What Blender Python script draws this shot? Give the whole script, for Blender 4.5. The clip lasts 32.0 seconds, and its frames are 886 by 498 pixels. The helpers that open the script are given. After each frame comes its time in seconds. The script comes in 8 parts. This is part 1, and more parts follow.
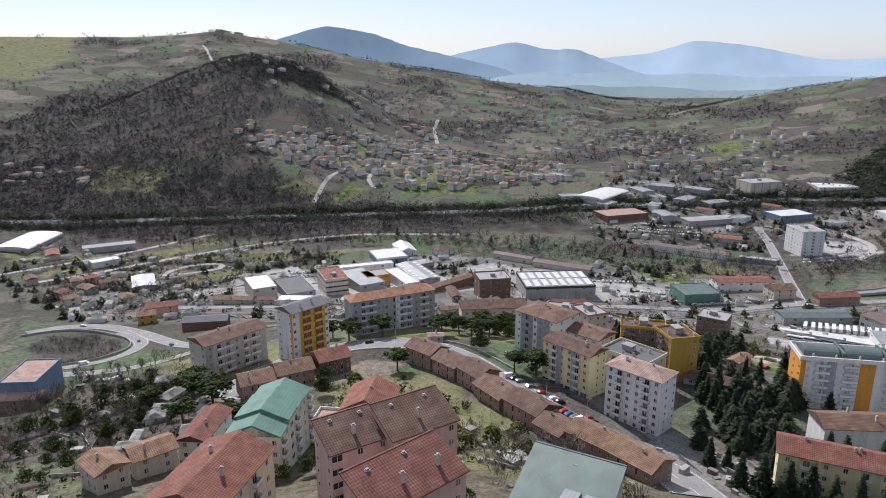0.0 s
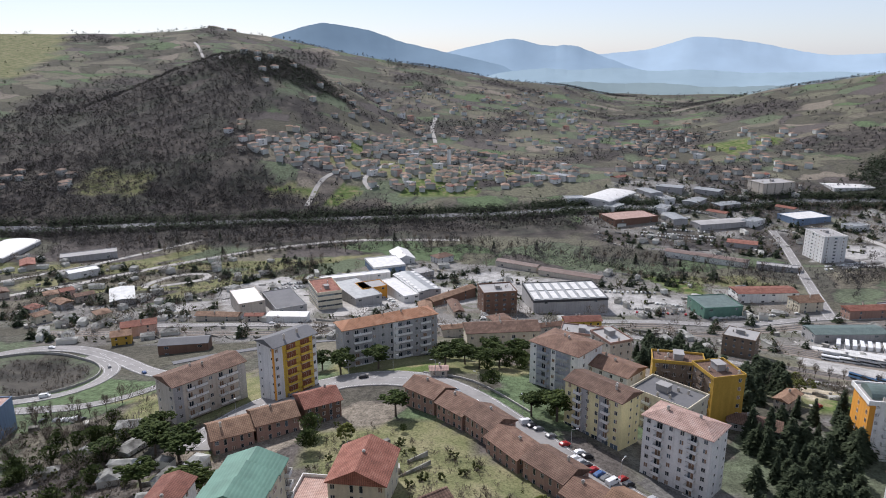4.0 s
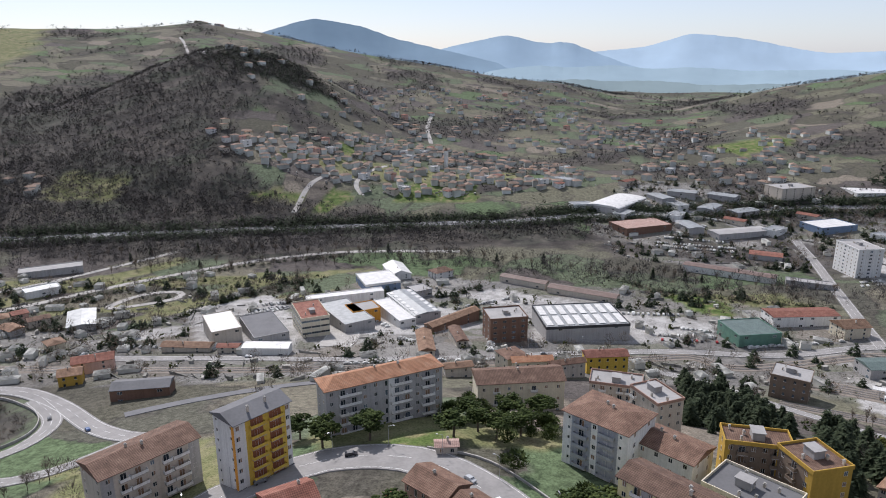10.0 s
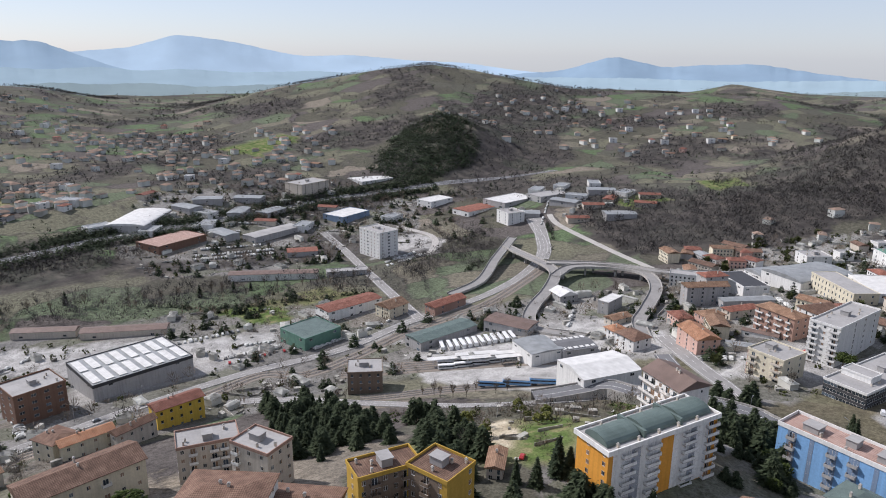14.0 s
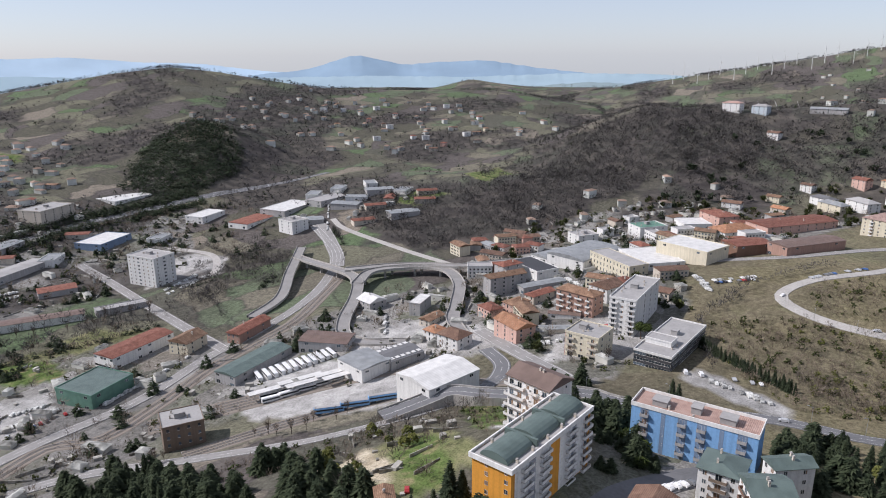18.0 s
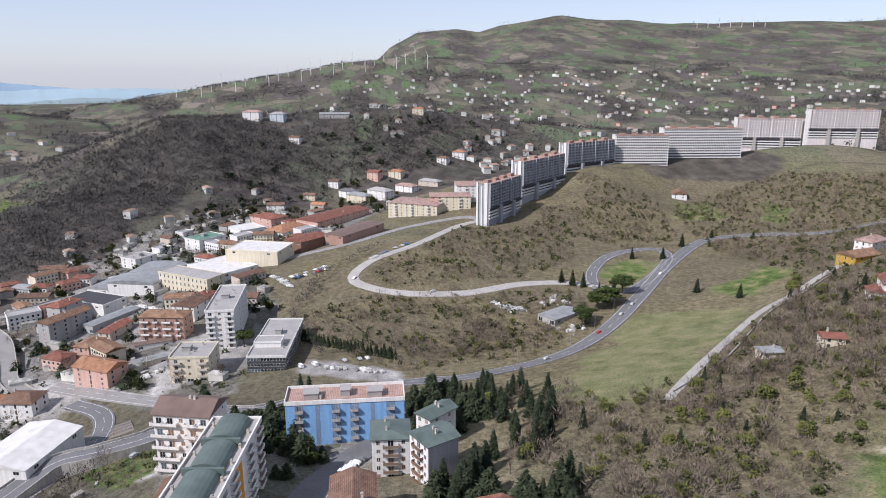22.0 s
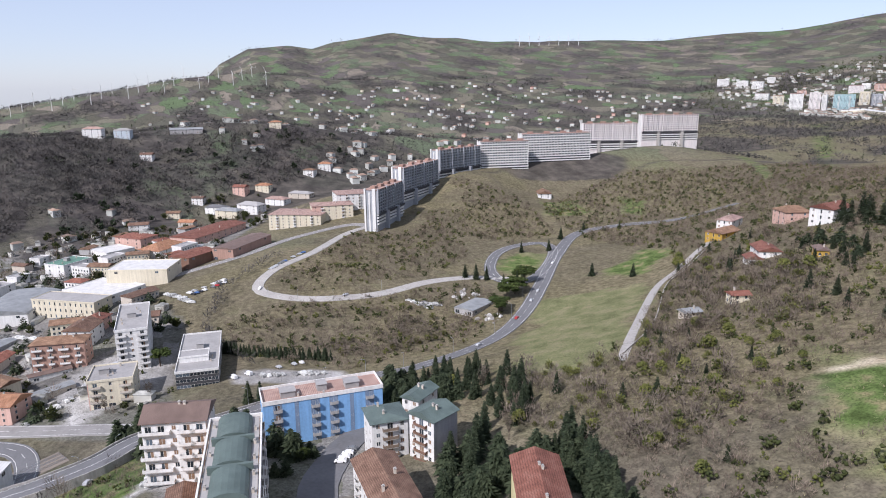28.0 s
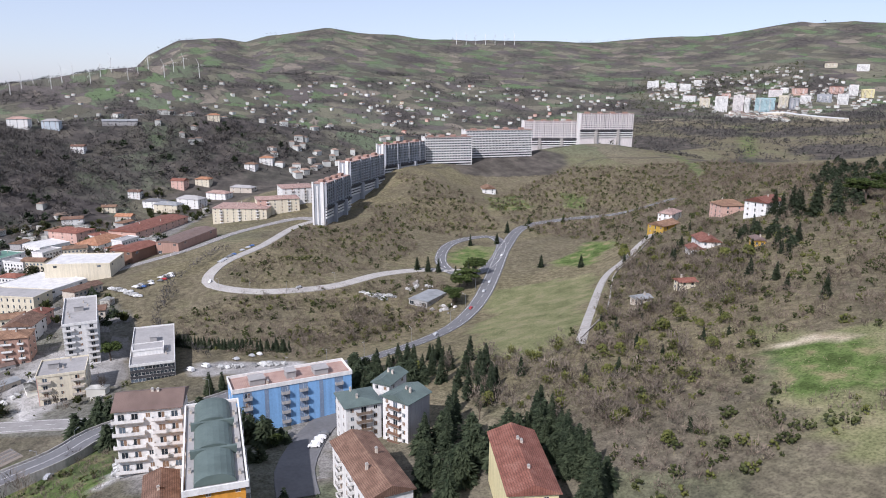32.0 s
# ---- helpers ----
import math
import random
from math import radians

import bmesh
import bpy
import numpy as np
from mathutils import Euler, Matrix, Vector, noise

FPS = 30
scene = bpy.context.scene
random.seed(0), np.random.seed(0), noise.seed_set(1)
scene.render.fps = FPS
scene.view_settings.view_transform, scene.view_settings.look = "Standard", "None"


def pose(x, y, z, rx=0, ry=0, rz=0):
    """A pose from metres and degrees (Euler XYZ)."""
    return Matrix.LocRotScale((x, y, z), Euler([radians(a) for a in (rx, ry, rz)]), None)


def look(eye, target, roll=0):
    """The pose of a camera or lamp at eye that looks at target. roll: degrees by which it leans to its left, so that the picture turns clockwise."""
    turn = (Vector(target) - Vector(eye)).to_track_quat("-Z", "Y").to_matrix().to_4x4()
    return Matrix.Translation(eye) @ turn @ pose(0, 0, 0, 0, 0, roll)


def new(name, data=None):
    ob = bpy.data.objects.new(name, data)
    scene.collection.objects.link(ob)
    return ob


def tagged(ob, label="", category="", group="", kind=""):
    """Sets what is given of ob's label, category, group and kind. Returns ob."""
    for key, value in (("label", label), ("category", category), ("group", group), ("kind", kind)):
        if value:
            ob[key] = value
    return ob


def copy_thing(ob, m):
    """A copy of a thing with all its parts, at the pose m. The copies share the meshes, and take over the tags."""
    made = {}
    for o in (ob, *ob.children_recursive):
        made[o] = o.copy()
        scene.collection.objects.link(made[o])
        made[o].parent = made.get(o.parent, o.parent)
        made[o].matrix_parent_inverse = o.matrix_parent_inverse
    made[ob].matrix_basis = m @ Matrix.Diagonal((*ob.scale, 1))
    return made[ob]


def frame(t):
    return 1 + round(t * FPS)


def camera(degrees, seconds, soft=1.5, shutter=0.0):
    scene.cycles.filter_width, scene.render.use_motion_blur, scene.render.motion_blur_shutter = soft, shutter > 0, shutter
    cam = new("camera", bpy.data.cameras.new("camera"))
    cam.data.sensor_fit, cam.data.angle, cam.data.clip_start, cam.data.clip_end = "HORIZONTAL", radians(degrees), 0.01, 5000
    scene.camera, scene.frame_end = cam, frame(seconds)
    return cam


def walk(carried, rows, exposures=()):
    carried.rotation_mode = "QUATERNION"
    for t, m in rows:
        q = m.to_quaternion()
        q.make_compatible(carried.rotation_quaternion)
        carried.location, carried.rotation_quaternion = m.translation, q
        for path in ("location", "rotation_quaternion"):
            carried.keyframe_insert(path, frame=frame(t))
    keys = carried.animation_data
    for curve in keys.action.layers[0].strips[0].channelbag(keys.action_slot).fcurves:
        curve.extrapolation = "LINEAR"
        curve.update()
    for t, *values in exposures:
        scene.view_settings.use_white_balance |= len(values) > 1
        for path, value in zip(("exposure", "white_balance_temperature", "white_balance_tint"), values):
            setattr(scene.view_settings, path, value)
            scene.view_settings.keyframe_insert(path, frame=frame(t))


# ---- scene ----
cam = camera(65.6, 32.0, 1.0)
# seconds, place in metres, then heading, tilt and lean in degrees
PATH = [
    (0, 0.00, 0.00, 199.00, 0.00, -15.56, -0.14),
    (0.5, -0.52, 5.12, 198.53, -0.04, -15.55, -0.16),
    (1, -0.67, 9.94, 198.72, -0.05, -15.62, -0.20),
    (1.5, -0.98, 15.61, 198.58, -0.09, -15.67, -0.26),
    (2, -1.44, 20.33, 198.47, -0.11, -15.70, -0.27),
    (2.5, -1.67, 25.87, 198.55, -0.13, -15.77, -0.32),
    (3, -2.09, 31.32, 198.46, -0.18, -15.81, -0.21),
    (3.5, -2.40, 36.42, 198.18, -0.19, -15.80, -0.27),
    (5.5, -4.08, 57.29, 197.96, -0.41, -15.94, -0.26),
    (6, -4.50, 62.69, 197.82, -0.47, -15.98, -0.21),
    (6.5, -5.25, 67.90, 197.58, -0.56, -15.98, -0.14),
    (7, -5.42, 73.03, 197.00, -0.59, -15.91, -0.21),
    (7.5, -5.49, 77.97, 197.33, -0.60, -15.97, -0.20),
    (8, -6.06, 83.45, 196.66, -0.68, -15.95, -0.16),
    (8.5, -6.26, 88.41, 196.60, -0.68, -15.95, -0.15),
    (9, -6.76, 93.59, 196.55, -0.74, -15.97, -0.18),
    (9.5, -7.27, 98.83, 196.21, -0.81, -16.00, -0.12),
    (10, -7.63, 104.16, 195.85, -0.85, -16.02, -0.16),
    (10.5, -7.97, 109.06, 195.58, -0.85, -15.96, -0.13),
    (10.7, -7.33, 111.10, 195.64, -1.60, -15.99, 0.00),
    (10.8, -7.01, 112.12, 195.67, -2.90, -16.00, 0.07),
    (10.9, -6.69, 113.14, 195.70, -5.20, -16.01, 0.14),
    (11, -6.37, 114.16, 195.73, -8.64, -16.03, 0.21),
    (11.1, -6.33, 115.49, 195.35, -12.60, -15.97, 0.28),
    (11.2, -6.30, 116.81, 194.97, -17.00, -15.91, 0.35),
    (11.3, -6.26, 118.14, 194.58, -21.20, -15.85, 0.42),
    (11.4, -6.22, 119.46, 194.20, -23.90, -15.80, 0.49),
    (11.5, -6.18, 120.79, 193.82, -25.50, -15.74, 0.57),
    (12, -7.16, 126.44, 193.20, -28.82, -15.66, 0.83),
    (12.5, -7.54, 131.04, 193.74, -32.72, -15.66, 0.90),
    (13, -8.32, 135.44, 194.29, -37.24, -15.62, 0.82),
    (13.5, -9.19, 140.05, 194.90, -40.31, -15.66, 0.80),
    (14, -10.35, 145.12, 195.65, -40.71, -15.73, 0.64),
    (14.5, -11.12, 149.56, 196.54, -40.84, -15.82, 0.32),
    (16.5, -15.71, 167.54, 198.31, -42.96, -15.84, 0.00),
    (17, -16.22, 171.93, 198.75, -47.15, -15.90, 0.01),
    (17.5, -15.77, 176.76, 198.38, -54.95, -15.86, -0.09),
    (18, -16.27, 181.49, 198.03, -61.32, -15.76, -0.20),
    (18.5, -16.33, 186.13, 197.95, -67.06, -15.73, -0.39),
    (19, -17.07, 190.33, 197.35, -72.49, -15.61, -0.46),
    (19.5, -17.62, 194.82, 196.62, -77.97, -15.43, -0.48),
    (20, -18.01, 199.44, 196.21, -83.48, -15.36, -0.42),
    (20.5, -18.43, 203.89, 195.66, -88.85, -15.23, -0.25),
    (21, -18.59, 207.87, 195.18, -93.34, -15.06, -0.13),
    (21.5, -18.15, 212.18, 193.87, -96.87, -14.87, -0.08),
    (22, -17.50, 216.36, 192.76, -100.90, -14.71, -0.08),
    (22.5, -17.55, 220.68, 192.68, -105.23, -14.59, 0.11),
    (23, -17.08, 224.60, 191.52, -109.51, -14.35, 0.10),
    (23.5, -16.92, 228.76, 190.29, -113.60, -14.08, 0.10),
    (24, -15.86, 233.67, 189.35, -115.47, -13.92, 0.02),
    (24.5, -15.46, 237.87, 188.17, -115.39, -13.76, -0.08),
    (25, -14.66, 241.92, 187.23, -115.26, -13.66, -0.18),
    (25.5, -14.33, 245.86, 186.54, -115.13, -13.55, -0.28),
    (27.5, -13.44, 261.92, 184.17, -114.83, -13.34, -0.46),
    (28, -13.01, 265.32, 183.71, -114.76, -13.35, -0.53),
    (28.5, -13.20, 268.25, 183.51, -114.64, -13.41, -0.44),
    (29, -13.04, 271.39, 182.50, -114.54, -13.38, -0.25),
    (29.5, -13.02, 274.08, 181.79, -114.55, -13.37, -0.06),
    (30, -13.54, 275.77, 181.01, -114.48, -13.31, 0.10),
    (30.5, -12.57, 277.27, 180.62, -114.48, -13.39, 0.22),
    (31, -12.85, 278.07, 180.98, -114.66, -13.43, 0.27),
    (31.5, -12.95, 278.32, 180.76, -117.04, -13.48, 0.43),
    (32, -12.94, 278.97, 181.24, -120.29, -13.53, 0.61),
]

def aim(x, y, z, yaw, pitch, roll):
    return pose(x, y, z) @ pose(0, 0, 0, 0, 0, yaw) @ pose(0, 0, 0, 90 + pitch) @ pose(0, 0, 0, 0, 0, roll)


walk(cam, [(t, aim(*row)) for t, *row in PATH], [(0, 0.08, 5860, 16), (12, 0.05, 5900, 16), (18, 0.02, 5900, 17), (24, 0.19, 5800, 19), (32, 0.17, 5740, 19)])

# ---- daylight: a hazy spring sun, high ahead of the camera at the start ----
SUN_AZ, SUN_EL = radians(-26), radians(43)
world = bpy.data.worlds.new("sky")
scene.world = world
world.use_nodes = True
wn = world.node_tree.nodes
sky = wn.new("ShaderNodeTexSky")
sky.sky_type, sky.sun_disc, sky.sun_elevation, sky.sun_rotation = "NISHITA", False, SUN_EL, SUN_AZ
sky.altitude, sky.air_density, sky.dust_density, sky.ozone_density = 600, 0.9, 0.8, 1.3
veil = wn.new("ShaderNodeMix")
veil.data_type = "RGBA"
veil.inputs["Factor"].default_value, veil.inputs[7].default_value = 0.48, (7.2, 7.35, 7.5, 1)
world.node_tree.links.new(sky.outputs[0], veil.inputs[6])
world.node_tree.links.new(veil.outputs[2], wn["Background"].inputs[0])
wn["Background"].inputs[1].default_value = 0.104
sun = new("sun", bpy.data.lights.new("sun", "SUN"))
sun.data.energy, sun.data.angle, sun.data.color = 5.0, radians(0.6), (1.0, 0.93, 0.82)
sun.matrix_world = look((math.sin(SUN_AZ) * math.cos(SUN_EL) * 900, math.cos(SUN_AZ) * math.cos(SUN_EL) * 900, math.sin(SUN_EL) * 900), (0, 0, 0))


# ---- materials ----
def mat(name, rough=0.8, metal=0.0):
    m = bpy.data.materials.new(name)
    m.use_nodes = True
    b = m.node_tree.nodes["Principled BSDF"]
    b.inputs["Roughness"].default_value, b.inputs["Metallic"].default_value = rough, metal
    b.inputs["Specular IOR Level"].default_value = 0.25
    return m, m.node_tree.nodes, m.node_tree.links, b


def ramp(nodes, links, source, stops):
    r = nodes.new("ShaderNodeValToRGB")
    while len(r.color_ramp.elements) < len(stops):
        r.color_ramp.elements.new(0.5)
    for e, (p, c) in zip(r.color_ramp.elements, stops):
        e.position, e.color = p, (*c, 1)
    links.new(source, r.inputs[0])
    return r.outputs[0]


def mix(nodes, links, fac, a, b, how="MIX"):
    n = nodes.new("ShaderNodeMix")
    n.data_type, n.blend_type = "RGBA", how
    for slot, value in ((n.inputs["Factor"], fac), (n.inputs[6], a), (n.inputs[7], b)):
        if isinstance(value, (int, float)):
            slot.default_value = value
        elif isinstance(value, tuple):
            slot.default_value = (*value, 1)
        else:
            links.new(value, slot)
    return n.outputs[2]


def noisy(nodes, links, scale, detail=4, where="Position", stretch=None):
    n = nodes.new("ShaderNodeTexNoise")
    n.inputs["Scale"].default_value, n.inputs["Detail"].default_value = scale, detail
    g = nodes.new("ShaderNodeNewGeometry") if where == "Position" else nodes.new("ShaderNodeTexCoord")
    out = g.outputs[where]
    if stretch:
        mp = nodes.new("ShaderNodeMapping")
        mp.inputs["Scale"].default_value = stretch
        links.new(out, mp.inputs[0])
        out = mp.outputs[0]
    links.new(out, n.inputs["Vector"])
    return n.outputs["Fac"]


def bumped(nodes, links, b, height, strength, metres):
    n = nodes.new("ShaderNodeBump")
    n.inputs["Strength"].default_value, n.inputs["Distance"].default_value = strength, metres
    links.new(height, n.inputs["Height"])
    links.new(n.outputs[0], b.inputs["Normal"])


def shade(c, k):
    return tuple(min(1, v * k) for v in c)


def weathered(name, color, rough=0.85, spread=0.3, grain=1.5, streak=0.25, vary=0.12, metal=0.0, rib=0.0):
    """Painted plaster, concrete or sheet: grain, large stains, rain streaks and a tone that differs from piece to piece."""
    m, n, l, b = mat(name, rough, metal)
    big = ramp(n, l, noisy(n, l, 0.12, 5), [(0.3, shade(color, 1 - spread)), (0.55, color), (0.8, shade(color, 1 + spread * 0.5))])
    run = ramp(n, l, noisy(n, l, 1.0, 3, "Position", (0.9, 0.9, 0.06)), [(0.35, shade(color, 1 - streak * 1.6)), (0.6, color)])
    c = mix(n, l, 0.45, big, run)
    fine = noisy(n, l, grain, 5)
    c = mix(n, l, 0.25, c, ramp(n, l, fine, [(0.3, shade(color, 0.6)), (0.7, shade(color, 1.15))]))
    info = n.new("ShaderNodeObjectInfo")
    tone = ramp(n, l, info.outputs["Random"], [(0, (1 - vary,) * 3), (1, (1.0, 1.0, 1.0))])
    l.new(mix(n, l, 1.0, c, tone, "MULTIPLY"), b.inputs["Base Color"])
    bumped(n, l, b, fine, 0.25, 0.03)
    return m


def tiled(name, color, pale, rough=0.85):
    """Clay pantiles: rows across the slope, lichen and faded patches."""
    m, n, l, b = mat(name, rough)
    tc = n.new("ShaderNodeTexCoord")
    w = n.new("ShaderNodeTexWave")
    w.inputs["Scale"].default_value, w.inputs["Distortion"].default_value, w.bands_direction = 0.55, 0.6, "X"
    l.new(tc.outputs["Object"], w.inputs["Vector"])
    w2 = n.new("ShaderNodeTexWave")
    w2.inputs["Scale"].default_value, w2.inputs["Distortion"].default_value, w2.bands_direction = 0.5, 0.6, "Y"
    l.new(tc.outputs["Object"], w2.inputs["Vector"])
    patch = ramp(n, l, noisy(n, l, 0.35, 6), [(0.32, shade(color, 0.55)), (0.5, color), (0.72, pale)])
    speck = ramp(n, l, noisy(n, l, 3.0, 4), [(0.3, shade(color, 0.5)), (0.55, color), (0.8, pale)])
    c = mix(n, l, 0.45, patch, speck)
    c = mix(n, l, 0.6, c, ramp(n, l, w.outputs["Fac"], [(0.05, (0.45,) * 3), (0.45, (1.0,) * 3)]), "MULTIPLY")
    c = mix(n, l, 0.6, c, ramp(n, l, w2.outputs["Fac"], [(0.05, (0.45,) * 3), (0.4, (1.0,) * 3)]), "MULTIPLY")
    info = n.new("ShaderNodeObjectInfo")
    c = mix(n, l, 1.0, c, ramp(n, l, info.outputs["Random"], [(0, (0.72, 0.75, 0.78)), (1, (1.0, 1.0, 1.0))]), "MULTIPLY")
    l.new(c, b.inputs["Base Color"])
    bumped(n, l, b, w.outputs["Fac"], 0.4, 0.08)
    return m


def ribbed(name, color, rough=0.5, metal=0.0, scale=3.0, axis="X", spread=0.25):
    """Profiled sheet roofing: fine ribs, rust and dust."""
    m, n, l, b = mat(name, rough, metal)
    tc = n.new("ShaderNodeTexCoord")
    w = n.new("ShaderNodeTexWave")
    w.inputs["Scale"].default_value, w.bands_direction = scale, axis
    l.new(tc.outputs["Object"], w.inputs["Vector"])
    c = ramp(n, l, noisy(n, l, 0.25, 6), [(0.3, shade(color, 1 - spread)), (0.6, color), (0.85, shade(color, 1.12))])
    c = mix(n, l, 0.25, c, ramp(n, l, w.outputs["Fac"], [(0, (0.6,) * 3), (0.5, (1.0,) * 3)]), "MULTIPLY")
    l.new(c, b.inputs["Base Color"])
    bumped(n, l, b, w.outputs["Fac"], 0.3, 0.05)
    return m


def glazing(name, color=(0.035, 0.045, 0.055)):
    m, n, l, b = mat(name, 0.12)
    b.inputs["Specular IOR Level"].default_value = 0.5
    l.new(ramp(n, l, n.new("ShaderNodeObjectInfo").outputs["Random"], [(0, shade(color, 0.4)), (0.7, color), (1, shade(color, 3.2))]), b.inputs["Base Color"])
    return m


def foliage(name, dark, light, scale=0.5):
    m, n, l, b = mat(name, 0.9)
    b.inputs["Specular IOR Level"].default_value = 0.1
    g = n.new("ShaderNodeNewGeometry")
    c = ramp(n, l, g.outputs["Random Per Island"], [(0, dark), (1, light)])
    c = mix(n, l, 0.45, c, ramp(n, l, noisy(n, l, scale, 4), [(0.35, shade(dark, 0.8)), (0.65, shade(light, 1.1))]))
    info = n.new("ShaderNodeObjectInfo")
    c = mix(n, l, 1.0, c, ramp(n, l, info.outputs["Random"], [(0, (0.75, 0.8, 0.8)), (1, (1.0, 1.0, 0.95))]), "MULTIPLY")
    l.new(c, b.inputs["Base Color"])
    return m


def landscape(name):
    """Meadow, ploughland, bare woods and hard ground, laid out by the sheet's cover weights and by fields of many sizes."""
    m, n, l, b = mat(name, 0.95)
    b.inputs["Specular IOR Level"].default_value = 0.05
    at = n.new("ShaderNodeAttribute")
    at.attribute_name = "cover"
    sep = n.new("ShaderNodeSeparateColor")
    l.new(at.outputs["Color"], sep.inputs[0])
    geo = n.new("ShaderNodeNewGeometry")
    warp = n.new("ShaderNodeTexNoise")
    warp.inputs["Scale"].default_value, warp.inputs["Detail"].default_value = 0.014, 6
    l.new(geo.outputs["Position"], warp.inputs["Vector"])
    add = n.new("ShaderNodeVectorMath")
    add.operation = "MULTIPLY_ADD"
    l.new(warp.outputs["Color"], add.inputs[0])
    add.inputs[1].default_value = (110, 110, 0)
    l.new(geo.outputs["Position"], add.inputs[2])
    flat = n.new("ShaderNodeMapping")
    flat.inputs["Scale"].default_value = (1, 1.5, 0)
    flat.inputs["Rotation"].default_value = (0, 0, 0.5)
    l.new(add.outputs[0], flat.inputs[0])
    vor = n.new("ShaderNodeTexVoronoi")
    vor.inputs["Scale"].default_value = 0.0135
    l.new(flat.outputs[0], vor.inputs["Vector"])
    sv = n.new("ShaderNodeSeparateColor")
    l.new(vor.outputs["Color"], sv.inputs[0])
    fields = ramp(n, l, sv.outputs[0], [(0.0, (0.098, 0.094, 0.072)), (0.2, (0.150, 0.145, 0.104)), (0.36, (0.112, 0.100, 0.092)), (0.48, (0.118, 0.140, 0.090)), (0.64, (0.165, 0.152, 0.116)), (0.76, (0.106, 0.104, 0.082)), (0.84, (0.108, 0.145, 0.078)), (0.95, (0.205, 0.180, 0.145))])
    fields.node.color_ramp.interpolation = "CONSTANT"
    edge = n.new("ShaderNodeTexVoronoi")
    edge.feature = "DISTANCE_TO_EDGE"
    edge.inputs["Scale"].default_value = 0.0135
    l.new(flat.outputs[0], edge.inputs["Vector"])
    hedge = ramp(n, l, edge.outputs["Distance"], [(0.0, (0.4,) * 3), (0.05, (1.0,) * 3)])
    # woodland floor: leaf-litter brown, darkened to carry the shade between trees
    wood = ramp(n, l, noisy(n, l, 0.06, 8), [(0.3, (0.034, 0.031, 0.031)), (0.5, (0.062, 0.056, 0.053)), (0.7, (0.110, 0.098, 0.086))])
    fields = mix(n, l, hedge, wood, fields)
    tex = noisy(n, l, 0.35, 8)
    fields = mix(n, l, 0.5, fields, mix(n, l, 1.0, fields, ramp(n, l, tex, [(0.32, (0.3,) * 3), (0.68, (1.5,) * 3)]), "MULTIPLY"))
    dry = ramp(n, l, noisy(n, l, 0.05, 7), [(0.3, (0.100, 0.090, 0.056)), (0.45, (0.134, 0.122, 0.066)), (0.56, (0.178, 0.152, 0.094)), (0.66, (0.146, 0.142, 0.070)), (0.8, (0.265, 0.238, 0.152))])
    dry = mix(n, l, 0.5, dry, ramp(n, l, tex, [(0.32, (0.056, 0.046, 0.032)), (0.68, (0.262, 0.228, 0.146))]))
    grass = ramp(n, l, noisy(n, l, 0.09, 8), [(0.3, (0.118, 0.128, 0.060)), (0.5, (0.170, 0.172, 0.086)), (0.75, (0.240, 0.215, 0.130))])
    hard = ramp(n, l, noisy(n, l, 0.035, 8), [(0.3, (0.066, 0.064, 0.050)), (0.45, (0.140, 0.134, 0.120)), (0.72, (0.295, 0.283, 0.268))])
    lots = n.new("ShaderNodeTexVoronoi")
    lots.inputs["Scale"].default_value = 0.03
    l.new(flat.outputs[0], lots.inputs["Vector"])
    sl = n.new("ShaderNodeSeparateColor")
    l.new(lots.outputs["Color"], sl.inputs[0])
    plots = ramp(n, l, sl.outputs[1], [(0.0, (0.13, 0.13, 0.13)), (0.18, (0.30, 0.29, 0.275)), (0.36, (0.085, 0.092, 0.048)), (0.54, (0.36, 0.35, 0.33)), (0.66, (0.15, 0.142, 0.128)), (0.76, (0.17, 0.14, 0.105)), (0.86, (0.095, 0.115, 0.048))])
    plots.node.color_ramp.interpolation = "CONSTANT"
    hard = mix(n, l, 0.62, hard, plots)
    hard = mix(n, l, 0.4, hard, ramp(n, l, noisy(n, l, 0.5, 6), [(0.3, (0.065, 0.062, 0.056)), (0.65, (0.30, 0.288, 0.265))]))
    c = mix(n, l, sep.outputs[2], fields, dry)
    c = mix(n, l, sep.outputs[0], c, grass)
    c = mix(n, l, sep.outputs[1], c, hard)
    for what, stops in (("yard", [(0.3, (0.26, 0.255, 0.24)), (0.5, (0.36, 0.35, 0.335)), (0.7, (0.45, 0.44, 0.42))]), ("sand", [(0.3, (0.30, 0.25, 0.17)), (0.7, (0.52, 0.46, 0.35))]), ("lush", [(0.36, (0.060, 0.085, 0.026)), (0.46, (0.095, 0.135, 0.042)), (0.54, (0.120, 0.150, 0.055)), (0.64, (0.210, 0.190, 0.100))])):
        sa = n.new("ShaderNodeAttribute")
        sa.attribute_name = what
        c = mix(n, l, sa.outputs["Fac"], c, ramp(n, l, noisy(n, l, 0.13, 9), stops))
    rough = ramp(n, l, noisy(n, l, 1.3, 6), [(0.34, (0.45,) * 3), (0.5, (0.95,) * 3), (0.68, (1.3,) * 3)])
    c = mix(n, l, 0.7, c, mix(n, l, 1.0, c, rough, "MULTIPLY"))
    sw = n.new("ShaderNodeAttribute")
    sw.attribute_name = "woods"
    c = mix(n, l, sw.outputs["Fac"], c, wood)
    l.new(c, b.inputs["Base Color"])
    bumped(n, l, b, tex, 0.5, 0.8)
    return m


